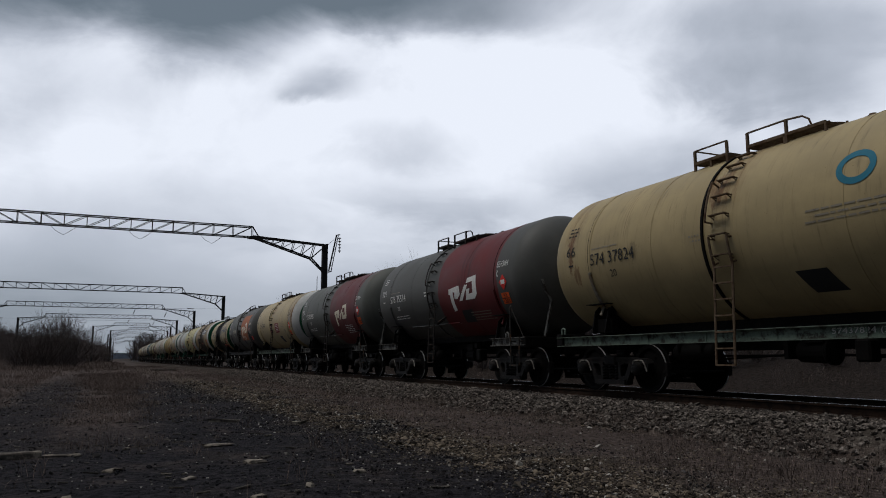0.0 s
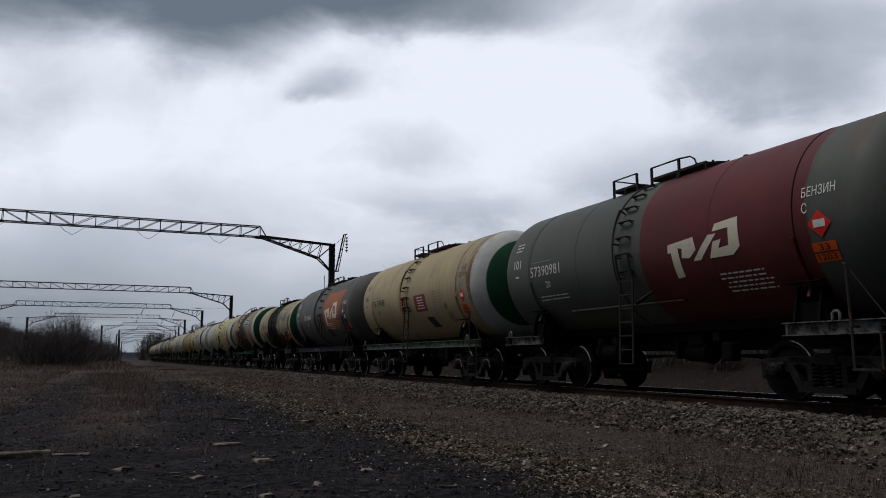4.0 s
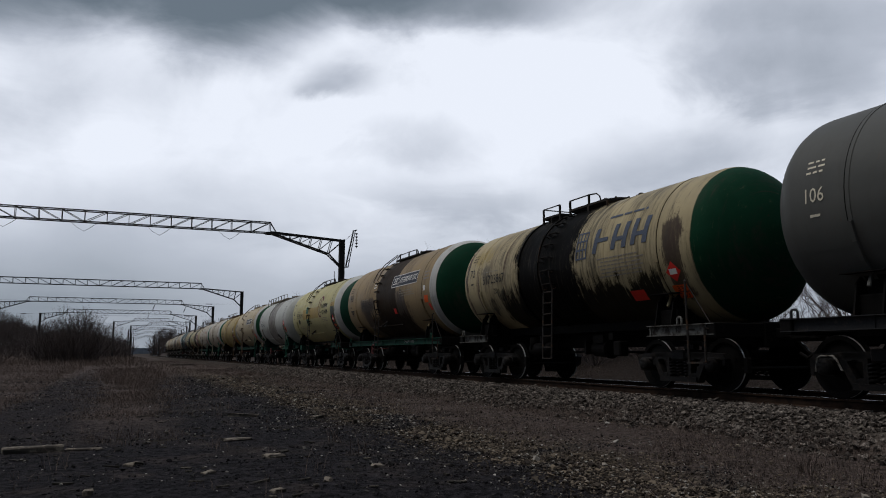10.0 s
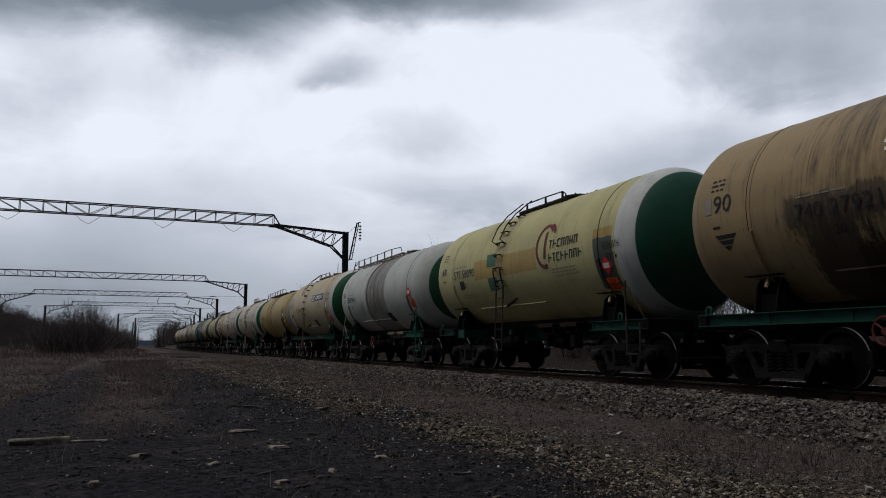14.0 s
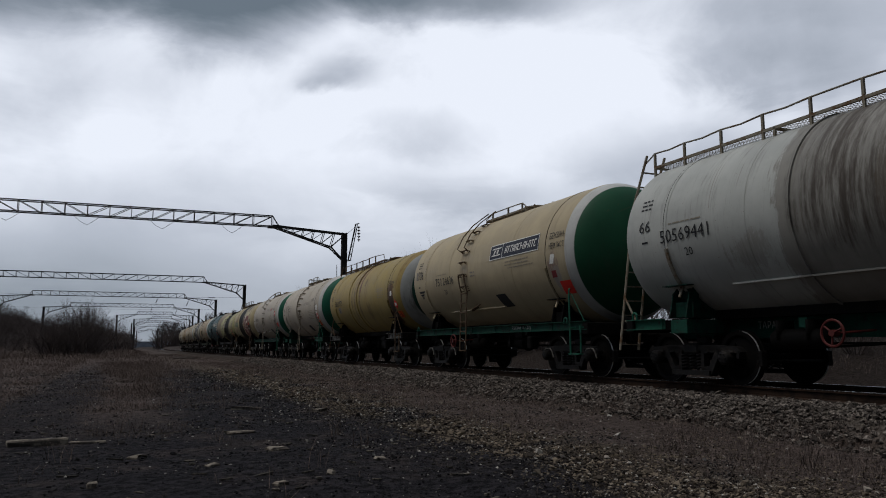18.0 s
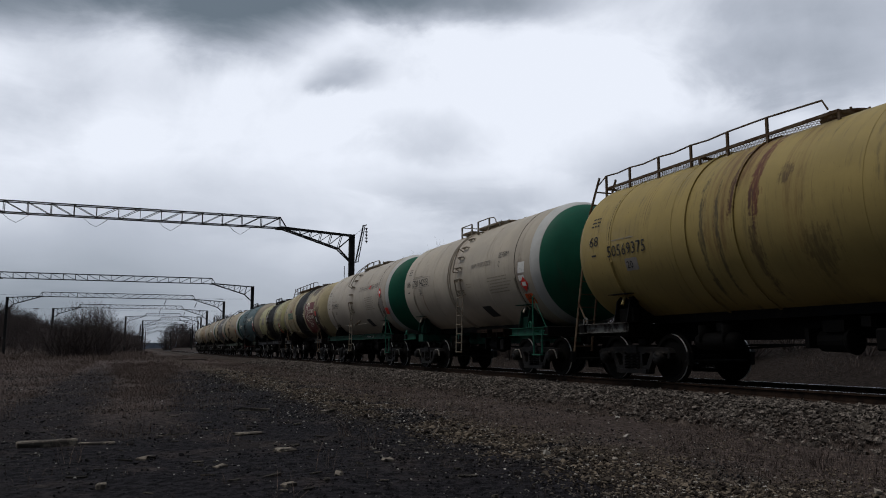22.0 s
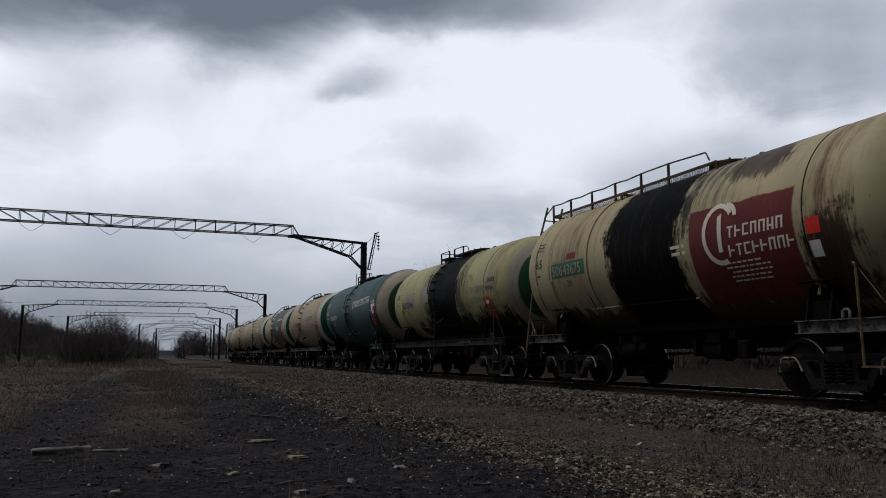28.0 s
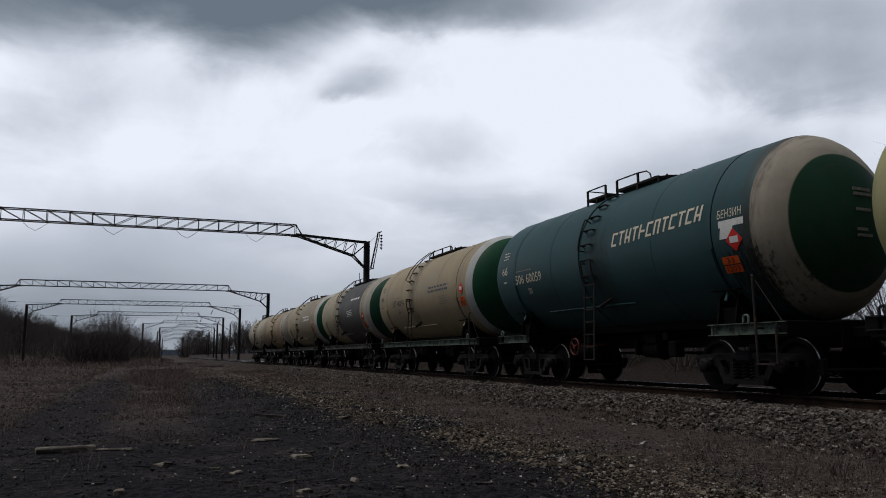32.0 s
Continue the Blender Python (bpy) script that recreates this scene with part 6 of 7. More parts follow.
         extra=[panel("w13g", -3.95, -2.32, 2.55, 2.9, GREEN_MARK, "dark green number panel"), panel("w13h", -3.1, -2.7, 2.95, 3.1, RED_MARK), lambda w: freight_emblem(w, 1.66, 2.8, CREAM_MARK, CREAM_MARK, "b"), bars("w13", 2.1, 3.1, 2.28, 5, CREAM_MARK), bars("w13b", 0.75, 1.2, 2.75, 2, CREAM_MARK, 0.09, 2), panel("w13c", 3.95, 4.15, 2.15, 2.4, WHITE_MARK, "torn white sticker"), panel("w13d", 3.95, 4.2, 2.5, 2.75, RED_PLATE), end_marks("a")]),
    dict(n=14, rear=4.78, box=JAW_DUST, size=(1.51, 2.75), label="yellow-green tank wagon with a broad black spill", tank_label="yellow-green tank with black spill and green dome",
         tank=tank_paint("yellow_green_tank", (0.45, 0.42, 0.21), [(-1.0, 1.65, SOOT, 0.50, 1.0), (-2.6, 5.0, SOOT, 0.9, 0.95, 1.0, 1.95), (5.06, 6, (0.42, 0.38, 0.33), 0, 1.0), (5.24, 6, GREEN, 0, 1.0), (4.05, 4.75, (0.40, 0.37, 0.24), 0.02, 0.8, 2.52, 3.2)], [(2.1, 0.7, SOOT, 0.9, 1.4), (-1.3, 0.8, SOOT, 0.8, 1.4), (4.5, 0.4, RUST, 0.8, 1.9)], OIL, 0.45, blots=[(4.3, 2.0, 0.35, 0.4, (0.06, 0.03, 0.02), 0.95), (3.8, 1.9, 0.3, 0.25, SOOT, 0.9), (2.0, 2.6, 0.25, 0.9, SOOT, 0.9), (-1.1, 2.3, 0.25, 0.8, SOOT, 0.8)]),
         sill=BLACK_SILL, kind="short", ladder_x=-0.4, number="50232966", nx=-3.85, nz=2.62, cargo=["БЕНЗИН", "НЕФТЬ"], cargo_dz=-0.18, hazard=(4.08, 2.28), rings=(), end_no="68",
         extra=[panel("w14", -1.55, -0.95, 2.6, 3.2, plain_paint("pale_grey_notice", (0.27, 0.245, 0.215), 0.7, 0.4), "pale grey notice panel"), panel("w14n", -3.45, -2.45, 2.56, 3.06, plain_paint("grey_overpaint", (0.30, 0.27, 0.22), 0.7, 0.6), "grey overpainted patch"), lambda w: freight_emblem(w, 2.2, 2.72, GREY_MARK, plain_paint("faded_ochre_mark", (0.30, 0.22, 0.10), 0.6, 0.6), "c")]),
    dict(n=15, size=(1.66, 2.89), label="teal tank wagon with a cream ring and green front dome", tank_label="teal tank with cream ring and green dome",
         tank=tank_paint("teal_tank", (0.040, 0.098, 0.108), [(4.80, 6, (0.46, 0.40, 0.32), 0.03, 1.0), (5.205, 6, (0.015, 0.065, 0.032), 0, 1.0)], [(0.3, 0.6, SOOT, 0.4, 2.0), (4.75, 0.25, OIL, 0.8, 1.5)], RUST, 0.25, blots=[(4.55, 2.0, 0.4, 0.6, (0.010, 0.010, 0.010), 0.95), (0.2, 2.4, 0.4, 0.9, (0.02, 0.03, 0.03), 0.7)]),
         full_sill=False, sill=GREEN_SILL, mark=CREAM_MARK, number="50660059", nz=2.68, end_no="66", cargo=["БЕНЗИН"], hazard=(4.45, 2.62, -0.2), wheel_x=-1.05,
         extra=[lambda w: letter_blocks(w, 0.8, 3.70, 3.12, 0.30, 12, CREAM_MARK, "teal", "cream letter blocks", 0.12), panel("w15", 4.1, 4.4, 2.66, 2.92, WHITE_MARK, "torn white sticker", slant=0.06), panel("w15b", 4.1, 4.7, 2.86, 2.98, WHITE_MARK), end_marks("a")]),
    dict(n=16, size=(1.66, 2.89), label="beige tank wagon with dark runs at the ladder and green end", tank_label="beige tank with white ring and green dome",
         tank=tank_paint("beige_tank_dark_runs", (0.44, 0.35, 0.22), [(4.66, 6, WHITE, 0, 1.0), (4.95, 6, GREEN, 0, 1.0)], [(-0.5, 0.5, OIL, 0.85, 1.6)], OIL, 0.3),
         sill=GREEN_SILL, kind="mid", ladder_x=-0.8, hazard=(4.3, 2.8), number="51740214", nx=-3.0, end_no="90", rings=(), extra=[bars("w16", 1.2, 3.4, 3.1, 2, BLUE_MARK, 0.1), bars("w16b", 2.2, 3.2, 2.7, 4)]),
    dict(n=17, size=(1.64, 2.87), label="cream tank wagon with a dark grey middle and green end", tank_label="cream tank with dark grey band and green dome",
         tank=tank_paint("cream_tank_grey_middle", (0.47, 0.40, 0.27), [(-0.9, 3.6, (0.06, 0.058, 0.06), 0.12, 0.95), (4.3, 6, (0.50, 0.46, 0.40), 0, 1.0), (4.95, 6, (0.012, 0.07, 0.04), 0, 1.0)], [(-1.6, 0.8, SOOT, 0.9, 1.5)], OIL, 0.4),
         sill=GREY_SILL, kind="mid", ladder_x=-0.8, hazard=(4.1, 2.5), rings=(), extra=[bars("w17", 1.5, 3.4, 3.5, 1, WHITE_MARK, 0.14, 5), bars("w17b", 1.0, 2.2, 2.9, 4, WHITE_MARK)]),
    dict(n=18, size=(1.64, 2.87), label="weathered cream tank wagon with a green end", tank_label="cream tank with green dome",
         tank=tank_paint("weathered_cream_tank", (0.45, 0.37, 0.24), [(0.6, 3.5, (0.30, 0.25, 0.17), 0.1, 0.7), (4.66, 6, WHITE, 0, 1.0), (4.95, 6, GREEN, 0, 1.0)], [(0.2, 0.5, OIL, 0.7, 1.6), (-1.4, 0.6, OIL, 0.6, 1.6)], OIL, 0.4),
         sill=GREY_SILL, kind="mid", ladder_x=-0.8, rings=(), hazard=(4.2, 2.7), extra=[bars("w18", 0.9, 3.2, 3.2, 2, WHITE_MARK, 0.16, 6)]),
    dict(n=19, label="rusty tan tank wagon with white panels", tank_label="tan tank with white front",
         tank=tank_paint("rusty_tan_tank", (0.42, 0.31, 0.18), [(3.0, 6, (0.5, 0.47, 0.40), 0.08, 0.8)], [(0.2, 0.5, RUST, 0.7, 1.6), (2.6, 0.5, RUST, 0.5, 2.4)], RUST, 0.4),
         sill=GREY_SILL, kind="mid", ladder_x=-0.8, rings=(-0.7,), hazard=(4.3, 2.7)),
    dict(n=20, label="faded cream tank wagon at the tail of the train", tank_label="faded cream tank",
         tank=tank_paint("faded_cream_tank", (0.50, 0.44, 0.33), [], [(-0.2, 0.5, OIL, 0.5, 2.0), (-3.9, 0.2, RUST, 0.6, 1.8)], RUST, 0.35),
         sill=GREY_SILL, kind="short", rings=(-0.7, 0.6), hazard=(4.3, 2.7)),
]
for spec in SPECS:
    add_wagon(spec)

# ---------------------------------------------------------------- ground, ballast and track
def track_x(y):
    return TRACK_X + BEND * y * y


def soft_noise(x, y, s):
    return noise.noise(Vector((x * s, y * s, 0.3)))


def ground_height(x, y):
    r = math.hypot(x, y)
    fall = max(0.0, 1 - r / 90)
    h = GROUND_Z + 0.05 * soft_noise(x, y, 0.35) * fall + 0.03 * soft_noise(x, y, 1.3) * fall + 0.018 * soft_noise(x, y, 3.1) * max(0.0, 1 - r / 40)
    dx = abs(x - track_x(y)) if abs(y) < 500 else 50
    if dx < 4:
        h = min(h, GROUND_Z - 0.02)
    if x < -9 and y > 130:
        h += 2.1 * min(1.0, (-9 - x) / 14) * min(1.0, (y - 130) / 90)
    if x > 17:
        h += min(1.75, (x - 17) * 0.22)
    return h


def build_ground():
    bm = bmesh.new()
    xs = sorted(set([-2500, -900, -400, -200, -120, -80, -55, -45, -38, -33, -28] + list(np.arange(-24, -7, 0.75)) + list(np.arange(-7, 9, 0.3)) + list(np.arange(9, 30.1, 0.75)) + [35, 42, 55, 80, 120, 200, 400, 900, 2500]))
    ys = sorted(set([-2500, -600, -200, -90, -50, -30] + list(np.arange(-20, 3, 0.75)) + list(np.arange(3, 26, 0.3)) + list(np.arange(26, 42, 0.75)) + list(np.arange(42, 110, 4.0)) + [130, 145, 160, 180, 200, 230, 260, 300, 340, 460, 700, 1200, 2500]))
    grid = [[bm.verts.new((x, y, ground_height(x, y))) for x in xs] for y in ys]
    for j in range(len(ys) - 1):
        for i in range(len(xs) - 1):
            bm.faces.new((grid[j][i], grid[j][i + 1], grid[j + 1][i + 1], grid[j + 1][i]))
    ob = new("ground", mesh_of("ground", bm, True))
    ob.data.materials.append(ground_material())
    return tagged(ob, "dark trodden ground with dry grass and coal dust", "ground", kind="structure")


def build_ballast_bed():
    """Long heap of ballast under the track, a loose trapezium."""
    bm = bmesh.new()
    ys = list(np.arange(-40, 60, 1.0)) + list(np.arange(60, 400, 6.0))
    rows = []
    for y in ys:
        c, row = track_x(y), []
        for dx, z in ((-2.75, GROUND_Z - 0.08), (-2.2, -0.45), (-1.65, -0.22), (-1.25, -0.20), (1.3, -0.22), (1.65, -0.25), (2.2, -0.42), (2.75, GROUND_Z - 0.06)):
            k = 0.06 * soft_noise(y + dx * 7, dx, 0.8)
            row.append(bm.verts.new((c + dx + k, y, z + k * 0.5)))
        rows.append(row)
    for a, b in zip(rows, rows[1:]):
        for i in range(len(a) - 1):
            bm.faces.new((a[i], a[i + 1], b[i + 1], b[i]))

    def make(n, b):
        p = n.add("ShaderNodeTexCoord").outputs["Object"]
        v = n.add("ShaderNodeTexVoronoi")
        n.put(v.inputs["Vector"], p)
        v.inputs["Scale"].default_value = 17
        f = n.noise(p, 2.0, 5, 0.6)
        c = n.mix(n.split(v.outputs["Color"])[0], (0.04, 0.034, 0.03), (0.17, 0.152, 0.13))
        c = n.mix(n.step(f, 0.40, 0.62), c, (0.042, 0.034, 0.028))
        c = n.mix(n.step(n.split(p)[1], 16, 70, 0.0, 0.95), c, (0.050, 0.041, 0.036))
        c = n.mix(n.step(n.math("ADD", n.split(p)[0], n.math("MULTIPLY", f, 1.2)), 9.75, 9.05, 0.0, 0.8), c, n.mix(n.step(n.noise(p, 9, 6, 0.75), 0.36, 0.64), (0.030, 0.023, 0.020), (0.10, 0.078, 0.067)))
        n.put(b.inputs["Base Color"], c)
        b.inputs["Roughness"].default_value = 0.95
        b.inputs["Specular IOR Level"].default_value = 0.03
        bumped(n, b, n.math("SUBTRACT", 1.0, v.outputs["Distance"]), 1.0, 0.05)
    ob = new("ballast_bed", mesh_of("ballast_bed", bm))
    ob.data.materials.append(material("ballast_heap", make))
    return tagged(ob, "grey crushed stone ballast under the track", "ballast", kind="structure")


def stone_shapes(count, seed, points):
    """Angular stones: hulls of a few random points."""
    rnd, out = random.Random(seed), []
    for _ in range(count):
        bm = bmesh.new()
        for _ in range(points):
            d = Vector((rnd.gauss(0, 1), rnd.gauss(0, 1), rnd.gauss(0, 1))).normalized() * rnd.uniform(0.8, 1.1)
            bm.verts.new(d)
        r = bmesh.ops.convex_hull(bm, input=bm.verts)
        bmesh.ops.delete(bm, geom=[e for e in r["geom_interior"] if isinstance(e, bmesh.types.BMVert)], context="VERTS")
        s = (rnd.uniform(0.8, 1.3), rnd.uniform(0.65, 1.0), rnd.uniform(0.5, 0.8))
        vs = np.array([v.co for v in bm.verts]) * s
        bm.verts.index_update()
        out.append((vs, [[v.index for v in f.verts] for f in bm.faces]))
        bm.free()
    return out


STONES = stone_shapes(14, 4, 10)


def scatter_stones(name, places, mat, label, category):
    """places: x, y, z, size; all stones in one mesh."""
    rnd = random.Random(11)
    vs, fs, base = [], [], 0
    for x, y, z, s in places:
        pv, pf = STONES[rnd.randrange(len(STONES))]
        a = rnd.uniform(0, 6.28)
        c, d = math.cos(a), math.sin(a)
        m = np.array([[c, -d, 0], [d, c, 0], [0, 0, 1]]) * s
        vs.append(pv @ m.T + (x, y, z))
        fs += [[i + base for i in f] for f in pf]
        base += len(pv)
    me = bpy.data.meshes.new(name)
    me.from_pydata(np.vstack(vs).tolist(), [], fs)
    ob = new(name, me)
    me.materials.append(mat)
    return tagged(ob, label, category, kind="stuff")


def bed_z(dx):
    return float(np.interp(abs(dx), [1.3, 1.65, 2.2, 2.75], [-0.20, -0.22, -0.45, GROUND_Z - 0.03]))


def gravel_material():
    """Mostly dark clinker, brown pieces, a few pale chips."""
    def make(n, b):
        g = n.add("ShaderNodeNewGeometry")
        r = g.outputs["Random Per Island"]
        p = n.add("ShaderNodeTexCoord").outputs["Object"]
        x = n.split(p)[0]
        brown = n.mix(n.step(r, 0.2, 0.9), (0.026, 0.021, 0.018), (0.165, 0.132, 0.098))
        grey = n.mix(n.step(r, 0.25, 0.92), (0.011, 0.0105, 0.012), (0.072, 0.066, 0.064))
        c = n.mix(n.math("MULTIPLY", n.step(x, 3.0, 4.2), n.step(n.noise(p, 0.8, 3), 0.36, 0.5)), grey, brown)
        c = n.mix(n.step(r, 0.90, 1.0), c, (0.34, 0.32, 0.29))
        n.put(b.inputs["Base Color"], c)
        b.inputs["Roughness"].default_value = 0.9
        b.inputs["Specular IOR Level"].default_value = 0.05
    return material("clinker_gravel", make)


def build_stones():
    rnd = random.Random(21)
    near, far = [], []
    for _ in range(38000):
        y = 3 + 60 * rnd.random() ** 1.5
        dx = -rnd.uniform(0.85, 2.9) if rnd.random() < 0.86 else rnd.uniform(-0.7, 1.9)
        if dx < -1.75 and rnd.random() < (abs(dx) - 1.75) * 0.85 + 0.7 * soft_noise(dx * 3, y, 0.7):
            continue
        s = rnd.uniform(0.022, 0.052) * (1.0 + y / 70) * (1.6 if rnd.random() < 0.04 else 1.0)
        near.append((track_x(y) + dx, y, bed_z(dx) + s * 0.35, s))
    scatter_stones("ballast_stones", near, island_material("ballast_stone", (0.046, 0.039, 0.035), (0.33, 0.285, 0.25)), "loose grey crushed stones beside the rails", "ballast")
    for _ in range(115000):
        y = 4.0 + 40 * rnd.random() ** 1.9
        x = rnd.uniform(-7, 8.6) if rnd.random() < 0.5 else rnd.gauss(4.6, 1.2)
        if x < y * -0.6 - 2 or x > 8.7:
            continue
        band = math.exp(-((x - 4.55) / 0.75) ** 2)
        if rnd.random() > 0.52 + 0.8 * band + 0.7 * soft_noise(x, y, 0.6):
            continue
        s = rnd.choice((0.006, 0.008, 0.011, 0.015)) * rnd.uniform(0.7, 1.3) * (1 + y / 30)
        if band > 0.5:
            s *= 1.35
        if rnd.random() < 0.015:
            s *= 2.2
        far.append((x, y, ground_height(x, y) + s * 0.3, s))
    scatter_stones("gravel", far, gravel_material(), "scattered brown gravel on dark ground", "gravel")


def build_chips():
    """Pale splinters and flat chips strewn over the dark ground."""
    rnd = random.Random(41)
    bm = bmesh.new()
    for _ in range(420):
        y = 5 + 30 * rnd.random() ** 1.4
        x = rnd.uniform(-4.5, 5.0)
        l, w, t = rnd.choice((0.4, 0.5, 1.0)) * rnd.uniform(0.02, 0.08) * (1 + y / 40), rnd.uniform(0.008, 0.035), rnd.uniform(0.006, 0.018)
        m = pose(x, y, ground_height(x, y) + 0.004, rnd.uniform(-8, 8), rnd.uniform(-8, 8), rnd.uniform(-30, 30))
        box(bm, -l, l, -w, w, 0, t, 0.0, m)
    ob = new("wood_chips", mesh_of("wood_chips", bm))
    ob.data.materials.append(island_material("weathered_chip", (0.03, 0.027, 0.024), (0.20, 0.175, 0.145)))
    tagged(ob, "pale splinters and chips on the dark ground", "litter", kind="stuff")


def build_track():
    track = tagged(new("track"), "worn railway track on wooden sleepers", "railway track", kind="structure")
    prof = [(-0.066, -0.18), (0.066, -0.18), (0.066, -0.168), (0.012, -0.145), (0.010, -0.05), (0.036, -0.038), (0.036, -0.006), (0.028, 0.0), (-0.028, 0.0), (-0.036, -0.006), (-0.036, -0.038), (-0.010, -0.05), (-0.012, -0.145), (-0.066, -0.168)]
    for side in (-0.795, 0.795):
        bm = bmesh.new()
        rows = []
        for y in list(np.arange(-60, 100, 5.0)) + list(np.arange(100, 500, 12.0)):
            rows.append([bm.verts.new((track_x(y) + side + px, y, pz)) for px, pz in prof])
        n = len(prof)
        for a, b in zip(rows, rows[1:]):
            for i in range(n):
                f = bm.faces.new((a[i], a[(i + 1) % n], b[(i + 1) % n], b[i]))
                f.material_index = 1 if i in (6, 7, 8) else 0
        bmesh.ops.recalc_face_normals(bm, faces=bm.faces)
        part("rail", bm, [RUSTY, RAIL_TOP], track, "rusty rail with a bright worn head")

    def sleeper(bm):
        box(bm, -1.37, 1.37, -0.125, 0.125, -0.34, -0.195, 0.012)

    def clip(bm):
        for s in (-0.795, 0.795):
            box(bm, s - 0.16, s + 0.16, -0.09, 0.09, -0.195, -0.178)
            for o in (-0.10, 0.10):
                bar(bm, (s + o, 0.03, -0.18), (s + o, 0.03, -0.13), 0.018, 6)
                box(bm, s + o - 0.03, s + o + 0.03, -0.05, 0.05, -0.176, -0.155)
    wood = sleeper_material()
    me, mc = shared("sleeper", sleeper), shared("rail_plate", clip)
    rnd = random.Random(2)
    y, k, rest = -4.0, 0, bmesh.new()
    while y < 300:
        dx, rz = rnd.uniform(-0.05, 0.05), rnd.uniform(-1.2, 1.2)
        if k < 150:
            piece("sleeper", me, wood, track, pose(track_x(y) + dx, y, rnd.uniform(-0.008, 0.004), 0, 0, rz))
            if k < 110:
                piece("rail_plate", mc, RUSTY, track, pose(track_x(y), y, 0))
        else:
            box(rest, track_x(y) + dx - 1.37, track_x(y) + dx + 1.37, y - 0.125, y + 0.125, -0.34, -0.195)
        y += 0.545
        k += 1
    tagged(part("far_sleepers", rest, wood, track), kind="stuff")


def build_grass():
    """Dry blades and stalks in tufts."""
    rnd = random.Random(31)
    vs, fs = [], []

    def blade(x, y, z, h, lean, a, w):
        b = len(vs)
        dx, dy = math.cos(a), math.sin(a)
        px, py = -dy * w, dx * w
        far = y > 26
        for t, ww in (((0, 1.0), (1.0, 0.15)) if far else ((0, 1.0), (0.5, 0.8), (1.0, 0.1))):
            cx, cy, cz = x + dx * lean * t * t, y + dy * lean * t * t, z + h * t * (1 - 0.15 * t)
            vs.append((cx - px * ww, cy - py * ww, cz))
            vs.append((cx + px * ww, cy + py * ww, cz))
        fs.append((b, b + 1, b + 3, b + 2))
        if not far:
            fs.append((b + 2, b + 3, b + 5, b + 4))

    def tuft(x, y, n, h, spread, wide=1.0):
        z = ground_height(x, y) - 0.01
        dx = x - track_x(y)
        if -2.75 < dx < 0:
            z = max(z, bed_z(dx) - 0.01)
        grow = (1 + y / 45) * wide
        for _ in range(n):
            blade(x + rnd.gauss(0, spread), y + rnd.gauss(0, spread), z, h * rnd.uniform(0.4, 1.2), h * rnd.uniform(0.2, 1.1), rnd.uniform(0, 6.28), rnd.uniform(0.0013, 0.0036) * grow)
    # thin short grass between the gravel and the ballast
    for _ in range(8500):
        y = 4 + 60 * rnd.random() ** 1.25
        x = rnd.gauss(6.9, 1.15)
        if x < 4.6 or x > 9.15 or soft_noise(x, y, 0.5) < -0.12 or (x > 8.5 and rnd.random() < 0.5):
            continue
        tuft(x, y, rnd.randint(7, 12), rnd.uniform(0.03, 0.12), rnd.uniform(0.08, 0.24))
    # grass that creeps up the foot of the ballast
    for _ in range(5200):
        y = 4 + 62 * rnd.random() ** 1.3
        x = track_x(y) - 1.72 - abs(rnd.gauss(0.55, 0.40))
        if soft_noise(x * 1.5, y, 0.5) < -0.2 + max(0.0, x - 8.55) * 0.7:
            continue
        tuft(x, y, rnd.randint(7, 12), rnd.uniform(0.03, 0.13), rnd.uniform(0.08, 0.20))
    # strip between the wheel tracks, taller farther off
    for _ in range(7000):
        y = 9 + 60 * rnd.random() ** 1.2
        x = 0.25 + 0.012 * (y - 15) + rnd.gauss(0, 0.35 + 0.014 * y)
        if soft_noise(x, y, 0.6) < -0.15 + (0.2 if y < 14 else 0.0):
            continue
        if y < 34 and rnd.random() > (y - 9) / 25:
            continue
        tuft(x, y, rnd.randint(8, 13), rnd.uniform(0.05, 0.14) + min(0.20, max(0.0, (y - 12) * 0.009)) * rnd.uniform(0.2, 1.0), rnd.uniform(0.08, 0.22))
    # rough grass beside the old yard
    for _ in range(7500):
        y = 13 + 70 * rnd.random() ** 1.15
        x = -2.2 - 0.02 * (y - 14) - 24 * rnd.random() ** 1.5
        if x < -0.75 * y or soft_noise(x, y, 0.4) < -0.15:
            continue
        tuft(x, y, rnd.randint(8, 13), rnd.uniform(0.07, 0.26), rnd.uniform(0.08, 0.30))
    # thin growth over the trodden lane
    for _ in range(420):
        y = 5 + 45 * rnd.random() ** 1.3
        tuft(rnd.uniform(-4, 5), y, rnd.randint(4, 9), rnd.uniform(0.03, 0.12), rnd.uniform(0.05, 0.15))
    # far field of dead grass
    for _ in range(6500):
        y = 40 + 100 * rnd.random()
        x = rnd.uniform(-32, 9.0)
        if -2.6 < x < -0.4 and y < 75:
            continue
        tuft(x, y, rnd.randint(7, 11), rnd.uniform(0.10, 0.32), rnd.uniform(0.2, 0.6), 1.4)
    for _ in range(1500):
        y = rnd.uniform(88, 127)
        tuft(rnd.uniform(-32, 1.0), y, 8, rnd.uniform(0.25, 0.75), 0.6, 1.5)
    # dead weeds up the slope and round the bushes
    for _ in range(3800):
        y = rnd.uniform(112, 265)
        x = y * math.tan(radians(rnd.uniform(-12.5, 1.2)))
        tuft(x, y, 8, rnd.uniform(0.3, 1.1), 0.8, 1.5)
